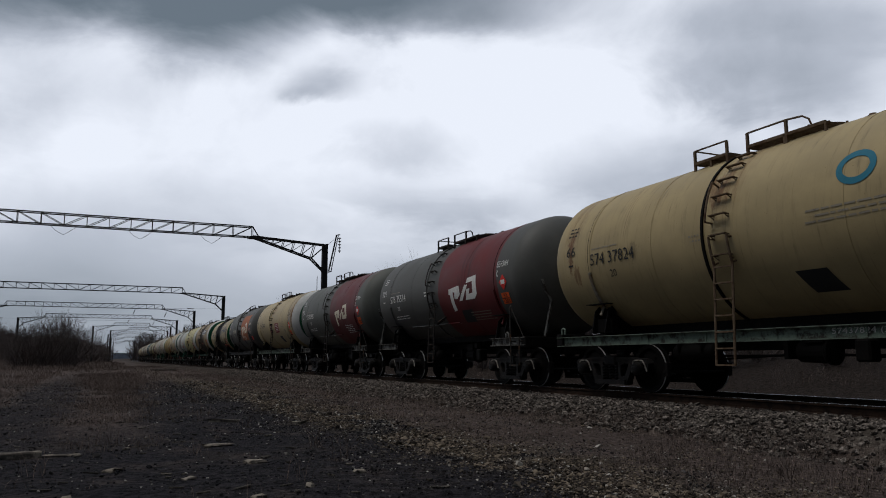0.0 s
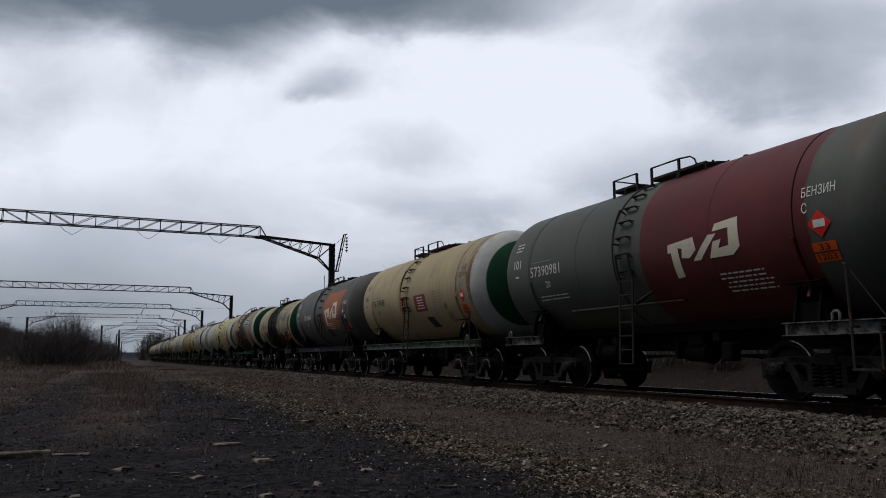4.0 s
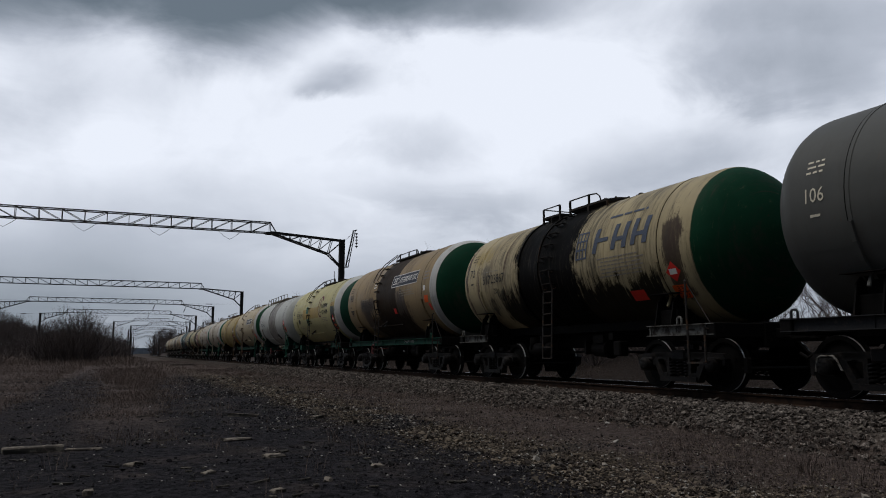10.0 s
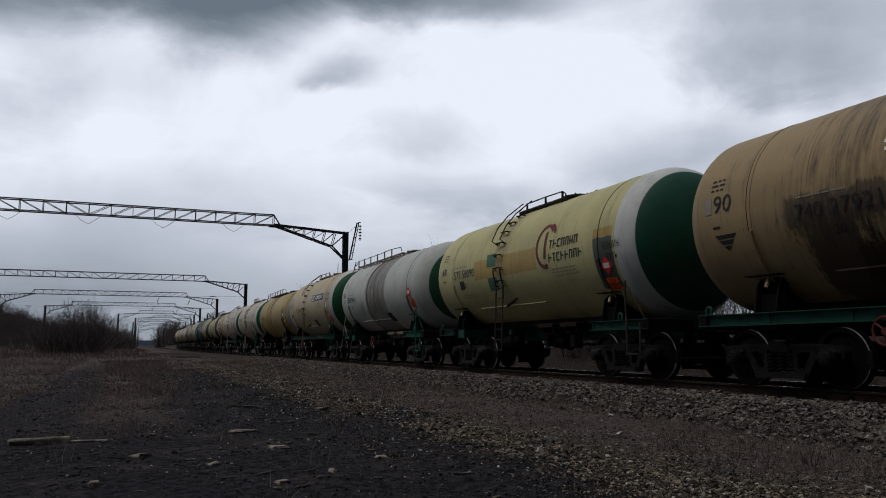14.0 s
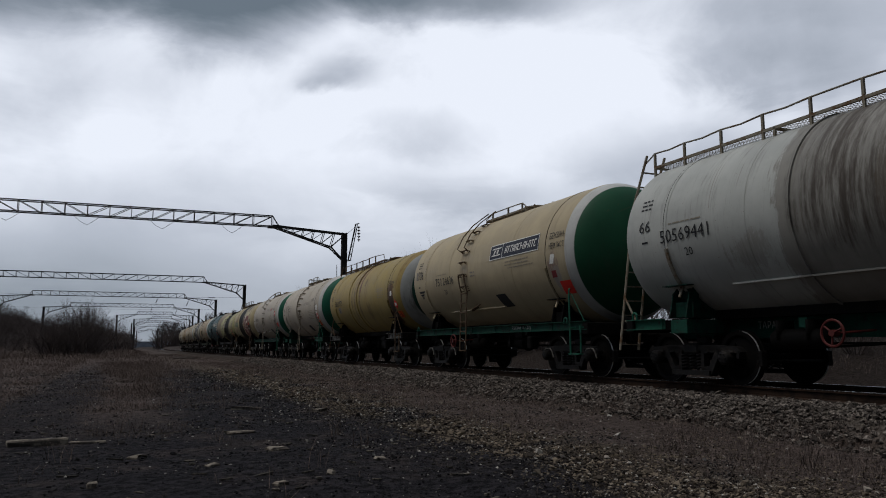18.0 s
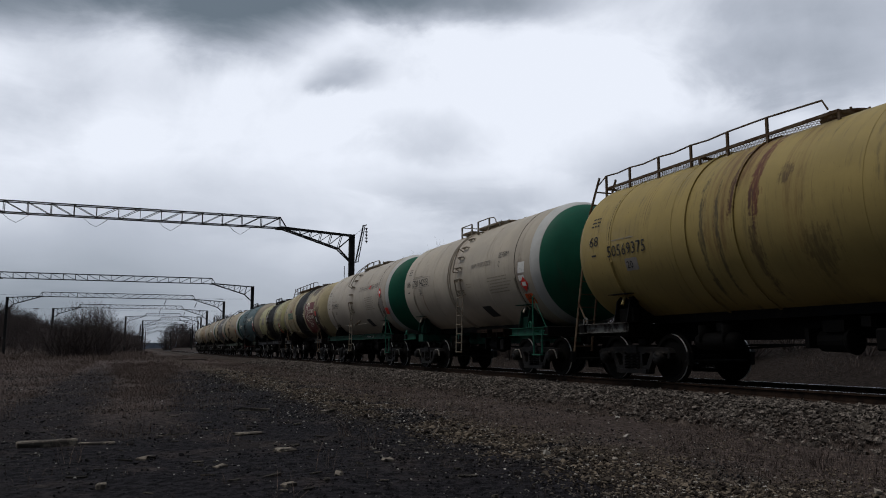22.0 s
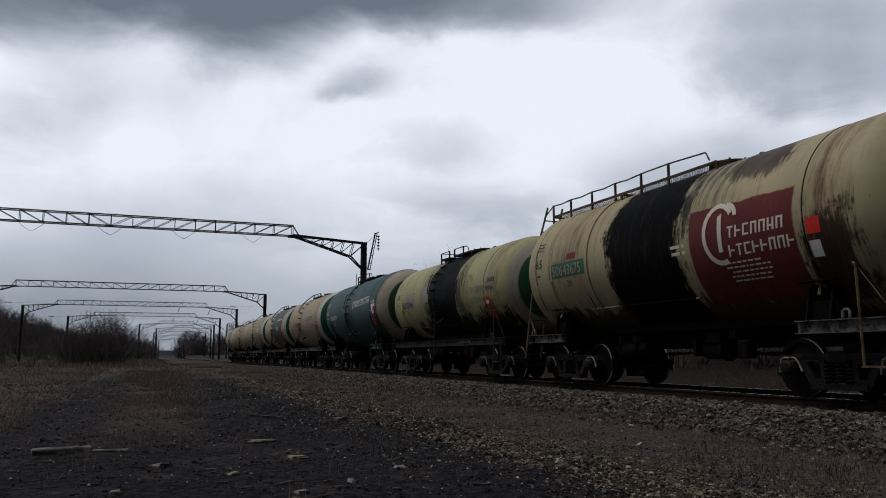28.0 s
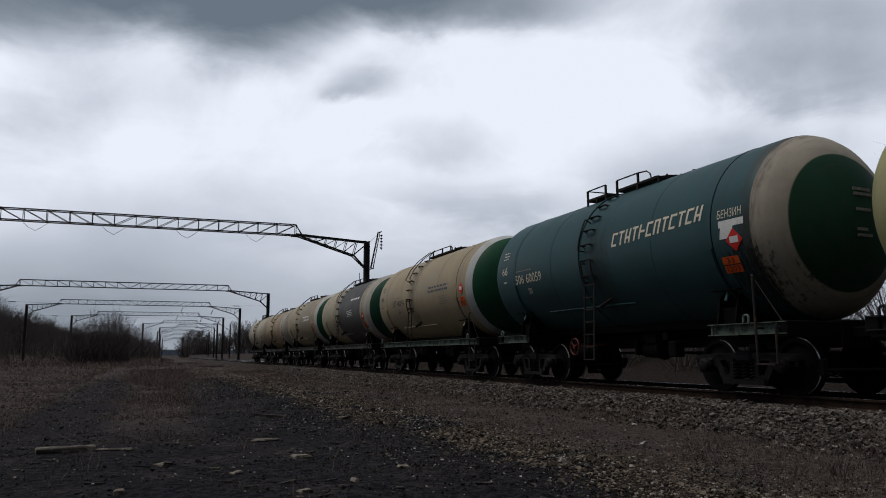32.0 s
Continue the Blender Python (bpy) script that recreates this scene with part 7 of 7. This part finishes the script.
    # taller dead weeds
    for _ in range(120):
        y = 5 + 45 * rnd.random()
        x = rnd.choice((rnd.gauss(6.4, 1.2), rnd.gauss(2.6, 1.6), rnd.uniform(-14, -3)))
        if x > 8.4:
            continue
        tuft(x, y, 14, rnd.uniform(0.22, 0.45), 0.08)
    for x, y in ((2.75, 10.3), (2.7, 8.9), (6.3, 5.6), (6.6, 5.9)):
        tuft(x, y, 26, 0.34, 0.06)
    # rough grass beyond the train
    for _ in range(3000):
        y = rnd.uniform(-6, 100)
        x = 15.6 + 9 * rnd.random() ** 1.5
        if soft_noise(x, y, 0.35) > 0.0:
            tuft(x, y, 10, rnd.uniform(0.15, 0.55), 0.3)
    me = bpy.data.meshes.new("dry_grass")
    me.from_pydata(vs, [], fs)
    ob = new("dry_grass", me)
    me.materials.append(island_material("dry_grass_blade", (0.070, 0.054, 0.048), (0.27, 0.208, 0.180)))
    tagged(ob, "dry brown grass tufts on the ground", "grass", kind="stuff")


# ---------------------------------------------------------------- overhead line portals
def truss(bm, a, b, depth, width, bays, r=0.045, zig=True):
    """Box truss from a to b (points of the lower chord's middle); depth up, width across."""
    a, b = Vector(a), Vector(b)
    d, up = b - a, Vector((0, 0, 1))
    side = d.cross(up).normalized() * width / 2
    pts = [[a + d * (i / bays) + side * s + up * (depth if t else 0) for i in range(bays + 1)] for s in (-1, 1) for t in (0, 1)]
    for line in pts:
        bar(bm, line[0], line[-1], r, square=True)
    for lo, hi in ((pts[0], pts[1]), (pts[2], pts[3])):
        for i in range(bays + 1):
            bar(bm, lo[i], hi[i], r * 0.6, square=True)
        for i in range(bays):
            bar(bm, *((lo[i], hi[i + 1]) if i >= bays / 2 else (hi[i], lo[i + 1])), r * 0.55, square=True)
    for q in (0, 1):
        for i in range(0, bays + 1):
            bar(bm, pts[q][i], pts[q + 2][i], r * 0.5, square=True)


def portal(y, x0, x1, h, label):
    """Rigid portal: two masts, two sloping cantilevers and a beam between them."""
    g = tagged(new("catenary_portal"), label, "railway gantry", "overhead line portals")
    g.matrix_basis = pose(0, y, 0)
    top = h
    j0, j1 = x0 + 5.4, x1 - 5.8
    for x, s in ((x0, 1), (x1, -1)):
        bm = bmesh.new()
        for dx in (-0.17, 0.17):
            box(bm, x + dx - 0.05, x + dx + 0.05, -0.16, 0.16, GROUND_Z - 0.2, top)
        box(bm, x - 0.15, x + 0.15, -0.10, 0.10, GROUND_Z - 0.2, top - 0.05)
        for k in range(7):
            z = 0.6 + k * (top - 1.2) / 6
            box(bm, x - 0.22, x + 0.22, -0.18, 0.18, z, z + 0.12)
        part("mast", bm, MAST_STEEL, g, "dark steel mast")
        bm = bmesh.new()
        box(bm, x - 0.4, x + 0.4, -0.4, 0.4, GROUND_Z - 0.3, GROUND_Z + 0.25, 0.04)
        part("footing", bm, CONCRETE, g)
        bm = bmesh.new()
        j = j0 if s > 0 else j1
        for yy in (-0.3, 0.3):
            hi = [Vector((x + (j - x) * i / 7, yy, top - 0.12 + (0.35) * i / 7)) for i in range(8)]
            lo = [Vector((x + (j - x) * (0.2 + 0.8 * i / 6), yy, top - 1.25 + (1.25 + 0.18) * i / 6)) for i in range(7)]
            bar(bm, hi[0], hi[-1], 0.05, square=True)
            bar(bm, lo[0], lo[-1], 0.05, square=True)
            bar(bm, lo[0], (x, yy * 0.5, top - 2.35), 0.05, square=True)
            bar(bm, lo[0], (x, yy * 0.5, top - 0.2), 0.03, square=True)
            for i in range(6):
                bar(bm, lo[i], hi[i + 1], 0.025, square=True)
                bar(bm, hi[i + 1], lo[i + 1], 0.02, square=True)
        for i in range(4):
            xx = x + (j - x) * i / 4
            bar(bm, (xx, -0.3, top - 0.1 + 0.08 * i), (xx, 0.3, top - 0.1 + 0.08 * i), 0.02, square=True)
        part("cantilever", bm, MAST_STEEL, g, "sloping lattice cantilever")
    bm = bmesh.new()
    n = 18 if j1 - j0 > 14 else 8
    truss(bm, (j0, 0, top + 0.16), (j1, 0, top + 0.16), 0.80, 0.62, n, 0.038)
    for x in (j0, j1):
        box(bm, x - 0.3, x + 0.3, -0.36, 0.36, top + 0.06, top + 0.20)
        bar(bm, (x, -0.31, top + 0.9), (x + (0.45 if x == j1 else -0.45), -0.3, top + 0.2), 0.04, square=True)
    part("beam", bm, MAST_STEEL, g, "long lattice beam")
    # loose wire loops under the beam
    for x in np.linspace(j0 + 3, j1 - 3, 5) if y < 100 else ():
        bm = bmesh.new()
        tube(bm, [(x - 0.9, 0, top + 0.14), (x - 0.45, 0, top - 0.28), (x, 0, top - 0.50), (x + 0.3, 0, top - 0.30), (x + 0.85, 0, top + 0.14)], 0.018, 4)
        part("wire_loop", bm, MAST_STEEL, g)
    return g


def add_line_bracket(g, x, h):
    """Slanted bracket with a string of insulators beside the mast."""
    bm = bmesh.new()
    bar(bm, (x + 0.35, 0, h - 2.2), (x + 0.95, 0, h + 0.75), 0.05, square=True)
    bar(bm, (x + 0.55, 0, h - 2.2), (x + 1.10, 0, h + 0.75), 0.03, square=True)
    bar(bm, (x + 0.1, 0, h - 0.2), (x + 0.95, 0, h + 0.6), 0.015)
    bar(bm, (x, 0, h - 2.35), (x + 0.6, 0, h - 2.2), 0.04, square=True)
    for i in range(4):
        t = i / 4
        bar(bm, (x + 0.40 + 0.55 * t, 0, h - 1.9 + 2.6 * t), (x + 0.66 + 0.5 * t, 0, h - 1.6 + 2.6 * t), 0.02)
    bar(bm, (x + 0.9, 0, h + 0.75), (x + 1.25, 0, h + 0.85), 0.05)
    part("bracket", bm, MAST_STEEL, g, "slanted bracket")
    bm = bmesh.new()
    for i in range(5):
        z = h + 0.6 - 0.26 * i
        lathe(bm, [(z, 0.0), (z, 0.05), (z - 0.06, 0.13), (z - 0.09, 0.13), (z - 0.10, 0.04), (z - 0.22, 0.03)], "z", 10)
    bmesh.ops.translate(bm, verts=bm.verts, vec=(x + 1.22, 0, 0))
    part("insulator", bm, CERAMIC, g, "string of brown insulators")
    bm = bmesh.new()
    tube(bm, [(x - 0.55, 0.1, h - 2.6), (x - 0.55, 0.1, h - 4.6), (x + 0.15, 0.1, h - 4.6)], 0.025)
    bar(bm, (x, 0, h - 3.6), (x + 2.1, 0, h - 3.6), 0.03, square=True)
    part("side_arm", bm, MAST_STEEL, g)


def add_pull_off(g, x, h):
    """String of insulators left hanging from the portal."""
    bm = bmesh.new()
    bar(bm, (x, 0, h), (x - 0.10, 0, h - 0.35), 0.03)
    part("hanger", bm, MAST_STEEL, g)
    bm = bmesh.new()
    bar(bm, (x - 0.10, 0, h - 0.35), (x - 0.4, 0, h - 1.1), 0.06, 8)
    part("insulator", bm, CERAMIC, g, "string of brown insulators")


def add_cross_wire(g, x0, x1, z):
    """Slack span wire from mast to mast, with an insulator near either end."""
    bm = bmesh.new()
    tube(bm, [(x0 + (x1 - x0) * k / 8, 0, z - 0.25 * (1 - (k / 4 - 1) ** 2)) for k in range(9)], 0.012, 4)
    part("span_wire", bm, MAST_STEEL, g)
    for x in (x0 + 4.6, x1 - 4.6):
        bm = bmesh.new()
        bar(bm, (x - 0.45, 0, z - 0.10), (x + 0.45, 0, z - 0.12), 0.05, 8)
        part("insulator", bm, CERAMIC, g, "long brown insulator")


def build_portals():
    h = 9.85
    spans = [(58.3, -21.3, 16.0), (113.0, -22.0, 16.0), (150.8, -20.8, 16.0), (189.0, -16.9, 16.2), (230.0, -2.2, 18.1), (262.0, 2.6, 19.7), (305.0, 2.3, 21.0), (360.0, 4.0, 24.0), (440.0, 6.0, 28.0)]
    for i, (y, a, b) in enumerate(spans):
        g = portal(y, a, b, h, "weathered lattice steel portal over the old tracks" if i else "tall lattice steel portal with an insulator bracket")
        if i == 0:
            add_line_bracket(g, b, h)
        if i in (1, 2):
            add_cross_wire(g, a, b, h - 1.9)
        if i in (2, 3):
            add_pull_off(g, b - 5.0, h - 0.2)
            add_pull_off(g, b - 10.5, h + 0.2)
    # lone masts farther along
    for y, x in ((206.0, 19.5), (373.0, 14.0), (395.0, 17.0)):
        m = tagged(new("line_mast"), "dark steel line mast with a bent arm", "mast", "line masts")
        m.matrix_basis = pose(x, y, GROUND_Z)
        bm = bmesh.new()
        box(bm, -0.16, 0.16, -0.16, 0.16, -0.2, 9.6)
        part("pole", bm, MAST_STEEL, m)
        bm = bmesh.new()
        tube(bm, [(0, 0, 7.6), (-1.8, 0, 9.0), (-3.2, 0, 9.6), (-4.4, 0, 9.6), (-4.4, 0, 8.6)], 0.06)
        part("arm", bm, MAST_STEEL, m)


# ---------------------------------------------------------------- bare trees and bushes
def grow(bm, rnd, p, d, length, r, depth, spread):
    """One limb that bends, then forks."""
    n = 2
    for _ in range(n):
        q = p + d * (length / n)
        r2 = r * 0.80
        bar(bm, p, q, r, 4 if depth < 2 else 5, r2=r2)
        p, r = q, r2
        d = (d + Vector((rnd.gauss(0, 0.12), rnd.gauss(0, 0.12), 0.06))).normalized()
    if depth == 0:
        return
    for _ in range(3 if depth > 1 else rnd.choice((2, 3, 4))):
        e = (d + Vector((rnd.gauss(0, spread), rnd.gauss(0, spread), rnd.gauss(0.12, 0.22)))).normalized()
        grow(bm, rnd, p, e, length * rnd.uniform(0.6, 0.85), r * 0.72, depth - 1, spread)


TREE_MESHES = {}


def tree_mesh(kind, seed):
    if (kind, seed) in TREE_MESHES:
        return TREE_MESHES[kind, seed]
    rnd = random.Random(seed)
    trunk, crown = bmesh.new(), bmesh.new()
    thick = 2.3 if kind.startswith("far") else 0.42 if kind.startswith("near") else 1.0
    if kind.endswith("tree"):
        bar(trunk, (0, 0, -0.2), (0.1, 0, 2.2), 0.20, 7, r2=0.15)
        for i in range(5):
            a = 6.28 * i / 5 + rnd.uniform(-0.4, 0.4)
            d = Vector((math.cos(a) * 0.6, math.sin(a) * 0.6, 1.0)).normalized()
            grow(crown, rnd, Vector((0.1, 0, 1.6 + 0.15 * i)), d, 2.0, 0.085 * thick, 4, 0.42)
    elif kind.endswith("shoots"):
        bar(trunk, (0, 0, -0.2), (0.02, 0, 0.4), 0.07, 6, r2=0.05)
        for i in range(13):
            a, t = rnd.uniform(0, 6.28), rnd.uniform(0.05, 0.5)
            d = Vector((math.cos(a) * t, math.sin(a) * t, 1.0)).normalized()
            grow(crown, rnd, Vector((0.02, 0, 0.1)), d, rnd.uniform(1.2, 1.7), 0.033, 3, 0.24)
    else:
        for i in range(4):
            bar(trunk, (rnd.gauss(0, 0.2), rnd.gauss(0, 0.2), -0.2), (rnd.gauss(0, 0.3), rnd.gauss(0, 0.3), 0.5), 0.07 * thick, 5, r2=0.05 * thick)
        for i in range(30 if kind.startswith("near") else 13):
            a = rnd.uniform(0, 6.28)
            t = rnd.uniform(0.2, 1.0)
            d = Vector((math.cos(a) * t, math.sin(a) * t, 0.9)).normalized()
            grow(crown, rnd, Vector((math.cos(a) * 0.4 * t, math.sin(a) * 0.4 * t, 0.05)), d, rnd.uniform(0.9, 1.5), 0.035 * thick, 3, 0.45)
    TREE_MESHES[kind, seed] = (mesh_of(kind + "_trunk", trunk), mesh_of(kind + "_crown", crown))
    return TREE_MESHES[kind, seed]


def plant(kind, seed, x, y, size, turn, label, group):
    a, b = tree_mesh(("far_" if y > 200 else "near_" if y < 80 else "") + kind, seed)
    name = "bare_tree" if kind == "tree" else "bare_bush"
    ob = tagged(new(name), label, "tree" if kind == "tree" else "bush", group)
    ob.matrix_basis = pose(x, y, ground_height(x, y), 0, 0, turn) @ Matrix.Diagonal((size, size, size, 1))
    piece("trunk", a, BARK, ob)
    piece("crown", b, BARK, ob, None, "bare twiggy crown")


def build_plants():
    rnd = random.Random(77)
    thicket, line, beyond = "bushes of the thicket", "trees along the line", "bare plants beyond the train"
    # big bush beside the old yard: dense and low, with tall thin shoots in its midst
    for k in range(20):
        plant("bush", 1 + k % 4, rnd.uniform(-11.6, -3.4), rnd.uniform(122, 134), rnd.uniform(1.35, 2.0), rnd.uniform(0, 360), "dense dark bare bush in dry grass", "bushes beside the yard")
    for x, y, h in ((-9.6, 129, 6.3), (-8.4, 127, 7.4), (-7.3, 130, 8.0), (-6.2, 127, 7.6), (-5.3, 129, 7.9), (-4.6, 131, 6.8), (-3.7, 128, 5.6)):
        plant("shoots", 1 + int(h * 10) % 4, x, y, h / 4.2, rnd.uniform(0, 360), "tall thin bare shoots over a dark bush", "bushes beside the yard")

    def belt(count, kind, y0, y1, b0, b1, rise, label, group):
        """Plants between two bearings, each as tall as the belt's skyline rises there."""
        for i in range(count):
            y, b = rnd.uniform(y0, y1), rnd.uniform(b0, b1)
            h = y * (rise(b) if callable(rise) else rise) * rnd.uniform(0.62, 1.0)
            plant(kind, 1 + i % 4, y * math.tan(radians(b)), y, h / {"tree": 7.6, "bush": 2.9}[kind], rnd.uniform(0, 360), label, group)
    for k in range(16):
        y = rnd.uniform(138, 175)
        plant("bush", 1 + k % 4, y * math.tan(radians(rnd.uniform(-11.5, -4.6))), y, rnd.uniform(0.7, 1.3), rnd.uniform(0, 360), "low bare bush at the thicket's edge", thicket)
    edge = lambda b: 0.034 + 0.0068 * max(0.0, -5.4 - b)
    belt(60, "tree", 185, 330, -12.5, -5.6, edge, "bare dark tree in the thicket", "trees of the thicket")
    belt(60, "bush", 170, 320, -12.5, -5.0, lambda b: edge(b) * 0.72, "bare brown bush in the thicket", thicket)
    belt(34, "bush", 190, 330, -5.6, -1.2, 0.026, "bare brown bush at the thicket's edge", thicket)
    belt(16, "tree", 220, 360, -5.6, -1.2, 0.032, "bare dark tree at the thicket's edge", "trees of the thicket")
    belt(22, "bush", 240, 400, -1.6, 0.6, 0.021, "low bare bush at the thicket's edge", thicket)
    belt(12, "tree", 260, 420, -1.6, 0.5, 0.027, "bare dark tree along the line", line)
    belt(30, "tree", 430, 620, 2.0, 7.8, lambda b: 0.034 - 0.003 * abs(b - 3.4), "bare dark tree along the line", line)
    belt(26, "bush", 420, 600, 1.8, 7.8, 0.018, "bare brown bush along the line", thicket)
    # beyond the train
    for i in range(45):
        plant("bush", 1 + i % 4, 19.6 + abs(rnd.gauss(0, 1.6)), rnd.uniform(-8, 75), rnd.uniform(0.9, 1.45), rnd.uniform(0, 360), "low bare bush behind the railway line", beyond)
    for i in range(80):
        y = rnd.uniform(-8, 110)
        x = 21.5 + abs(rnd.gauss(0, 5))
        t = i % 3 == 0
        plant("tree" if t else "bush", 1 + i % 4, x, y, rnd.uniform(0.5, 0.8) if t else rnd.uniform(1.2, 2.1), rnd.uniform(0, 360), "bare tree behind the railway line" if t else "bare bush behind the railway line", beyond)
    for i in range(20):
        y = rnd.uniform(220, 420)
        x = 24 + abs(rnd.gauss(0, 5)) + (y - 220) * 0.05
        plant("tree", 1 + i % 4, x, y, rnd.uniform(0.8, 1.4), rnd.uniform(0, 360), "bare dark tree along the line", line)


def build_backdrop():
    """Low hills and woods at the horizon; distance haze is put into their colour."""
    bm = bmesh.new()
    lo, hi = [], []
    for i in range(241):
        a = radians(-180 + 360 * i / 240)
        h = 11 + 4 * noise.noise(Vector((i * 0.17, 0, 2))) + 4 * noise.noise(Vector((i * 0.9, 3, 0)))
        lo.append(bm.verts.new((1500 * math.sin(a), 1500 * math.cos(a), -3)))
        hi.append(bm.verts.new((1500 * math.sin(a), 1500 * math.cos(a), max(3, h))))
    for i in range(240):
        bm.faces.new((lo[i], lo[i + 1], hi[i + 1], hi[i]))
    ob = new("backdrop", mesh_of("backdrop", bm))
    ob.data.materials.append(paint("haze_tinted_woods", (0.27, 0.31, 0.37), (0.23, 0.265, 0.32), 1.0, 0.4, 0.0, 0.02))
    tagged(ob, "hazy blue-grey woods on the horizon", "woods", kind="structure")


def build_litter():
    for x0, y0, x1, y1, w, t, label in ((-1.3, 11.0, -0.62, 11.12, 0.10, 0.085, "broken pale concrete post lying on the ground"), (-0.60, 11.10, -0.16, 11.06, 0.055, 0.05, "piece of a pale concrete post on the ground")):
        bm = bmesh.new()
        l = math.hypot(x1 - x0, y1 - y0)
        z = ground_height(x0, y0)
        box(bm, 0, l, -w, w, -0.02, t, 0.012)
        for v in bm.verts:
            v.co += Vector((rnd0.gauss(0, 0.008), rnd0.gauss(0, 0.008), rnd0.gauss(0, 0.006)))
        ob = new("concrete_post", mesh_of("concrete_post", bm))
        ob.data.materials.append(DUSTY_CONCRETE)
        ob.matrix_basis = pose(x0, y0, z - 0.02, 0, 0, math.degrees(math.atan2(y1 - y0, x1 - x0)))
        tagged(ob, label, "post", "broken post pieces")
    for x, y, l, w, t, turn in ((2.3, 15.4, 0.27, 0.08, 0.05, -24), (1.6, 11.3, 0.20, 0.10, 0.03, 4), (1.75, 9.25, 0.11, 0.09, 0.03, 12), (3.55, 14.6, 0.12, 0.08, 0.05, 30), (0.6, 11.9, 0.2, 0.05, 0.02, 28), (0.2, 9.3, 0.09, 0.07, 0.03, 50), (1.35, 6.9, 0.06, 0.05, 0.035, 20), (-0.2, 7.45, 0.04, 0.035, 0.04, 0), (1.9, 7.3, 0.05, 0.04, 0.03, 60), (2.6, 7.9, 0.06, 0.05, 0.03, 10), (0.9, 8.3, 0.07, 0.05, 0.02, 35)):
        bm = bmesh.new()
        box(bm, -l, l, -w, w, -0.03, t, 0.012)
        for v in bm.verts:
            v.co += Vector((rnd0.gauss(0, l * 0.12), rnd0.gauss(0, w * 0.2), rnd0.gauss(0, 0.008)))
        ob = new("flat_stone", mesh_of("flat_stone", bm))
        ob.data.materials.append(DUSTY_CONCRETE)
        ob.matrix_basis = pose(x, y, ground_height(x, y), 0, 0, turn)
        tagged(ob, "flat dusty slab fragment lying on dark ground", "stone", "slab fragments")
    bm = bmesh.new()
    box(bm, -1.3, 1.3, -0.13, 0.13, 0, 0.16, 0.02)
    ob = new("old_sleeper", mesh_of("old_sleeper", bm))
    ob.data.materials.append(sleeper_material())
    ob.matrix_basis = pose(6.3, 87, GROUND_Z, 0, 0, 8)
    tagged(ob, "dark old sleeper lying in the grass", "sleeper")


rnd0 = random.Random(8)
build_ground()
build_ballast_bed()
build_portals()
build_plants()
build_backdrop()
build_litter()
build_grass()
build_stones()
build_chips()
build_track()


# ---------------------------------------------------------------- the train's way
# seconds, metres by which the train is ahead of its even pace
PACE = [(0.0, 1.05), (1.5, 0.75), (3.0, 0.5), (6.0, 0.0), (13.0, 0.0), (19.0, 0.0), (25.0, 0.0), (32.0, 0.0)]


def wagon_pose(n, t, ahead):
    y = 19.246 - SPEED * (t - 6.0) + PITCH_LEN * (n - 3) - ahead - PITCH_LEN / 2
    turn = -math.degrees(math.atan(2 * BEND * y))
    return pose(track_x(y), y, 0, 0, 0, -90 + turn)


def motions():
    for n, w in WAGONS:
        walk(w, [(t, wagon_pose(n, t, ahead)) for t, ahead in PACE])
    # the wheels roll on the rails: forward way over radius
    step = 4 / 30
    turns = []
    for i in range(int(32.0 / step) + 1):
        t = i * step
        way = SPEED * t + float(np.interp(t, [q[0] for q in PACE], [q[1] for q in PACE]))
        turns.append((t, Euler((0, way / 0.475, 0)).to_matrix().to_4x4()))
    for w in WHEELSETS:
        at = Matrix.Translation(w.matrix_basis.translation)
        walk(w, [(t, at @ m) for t, m in turns])


motions()
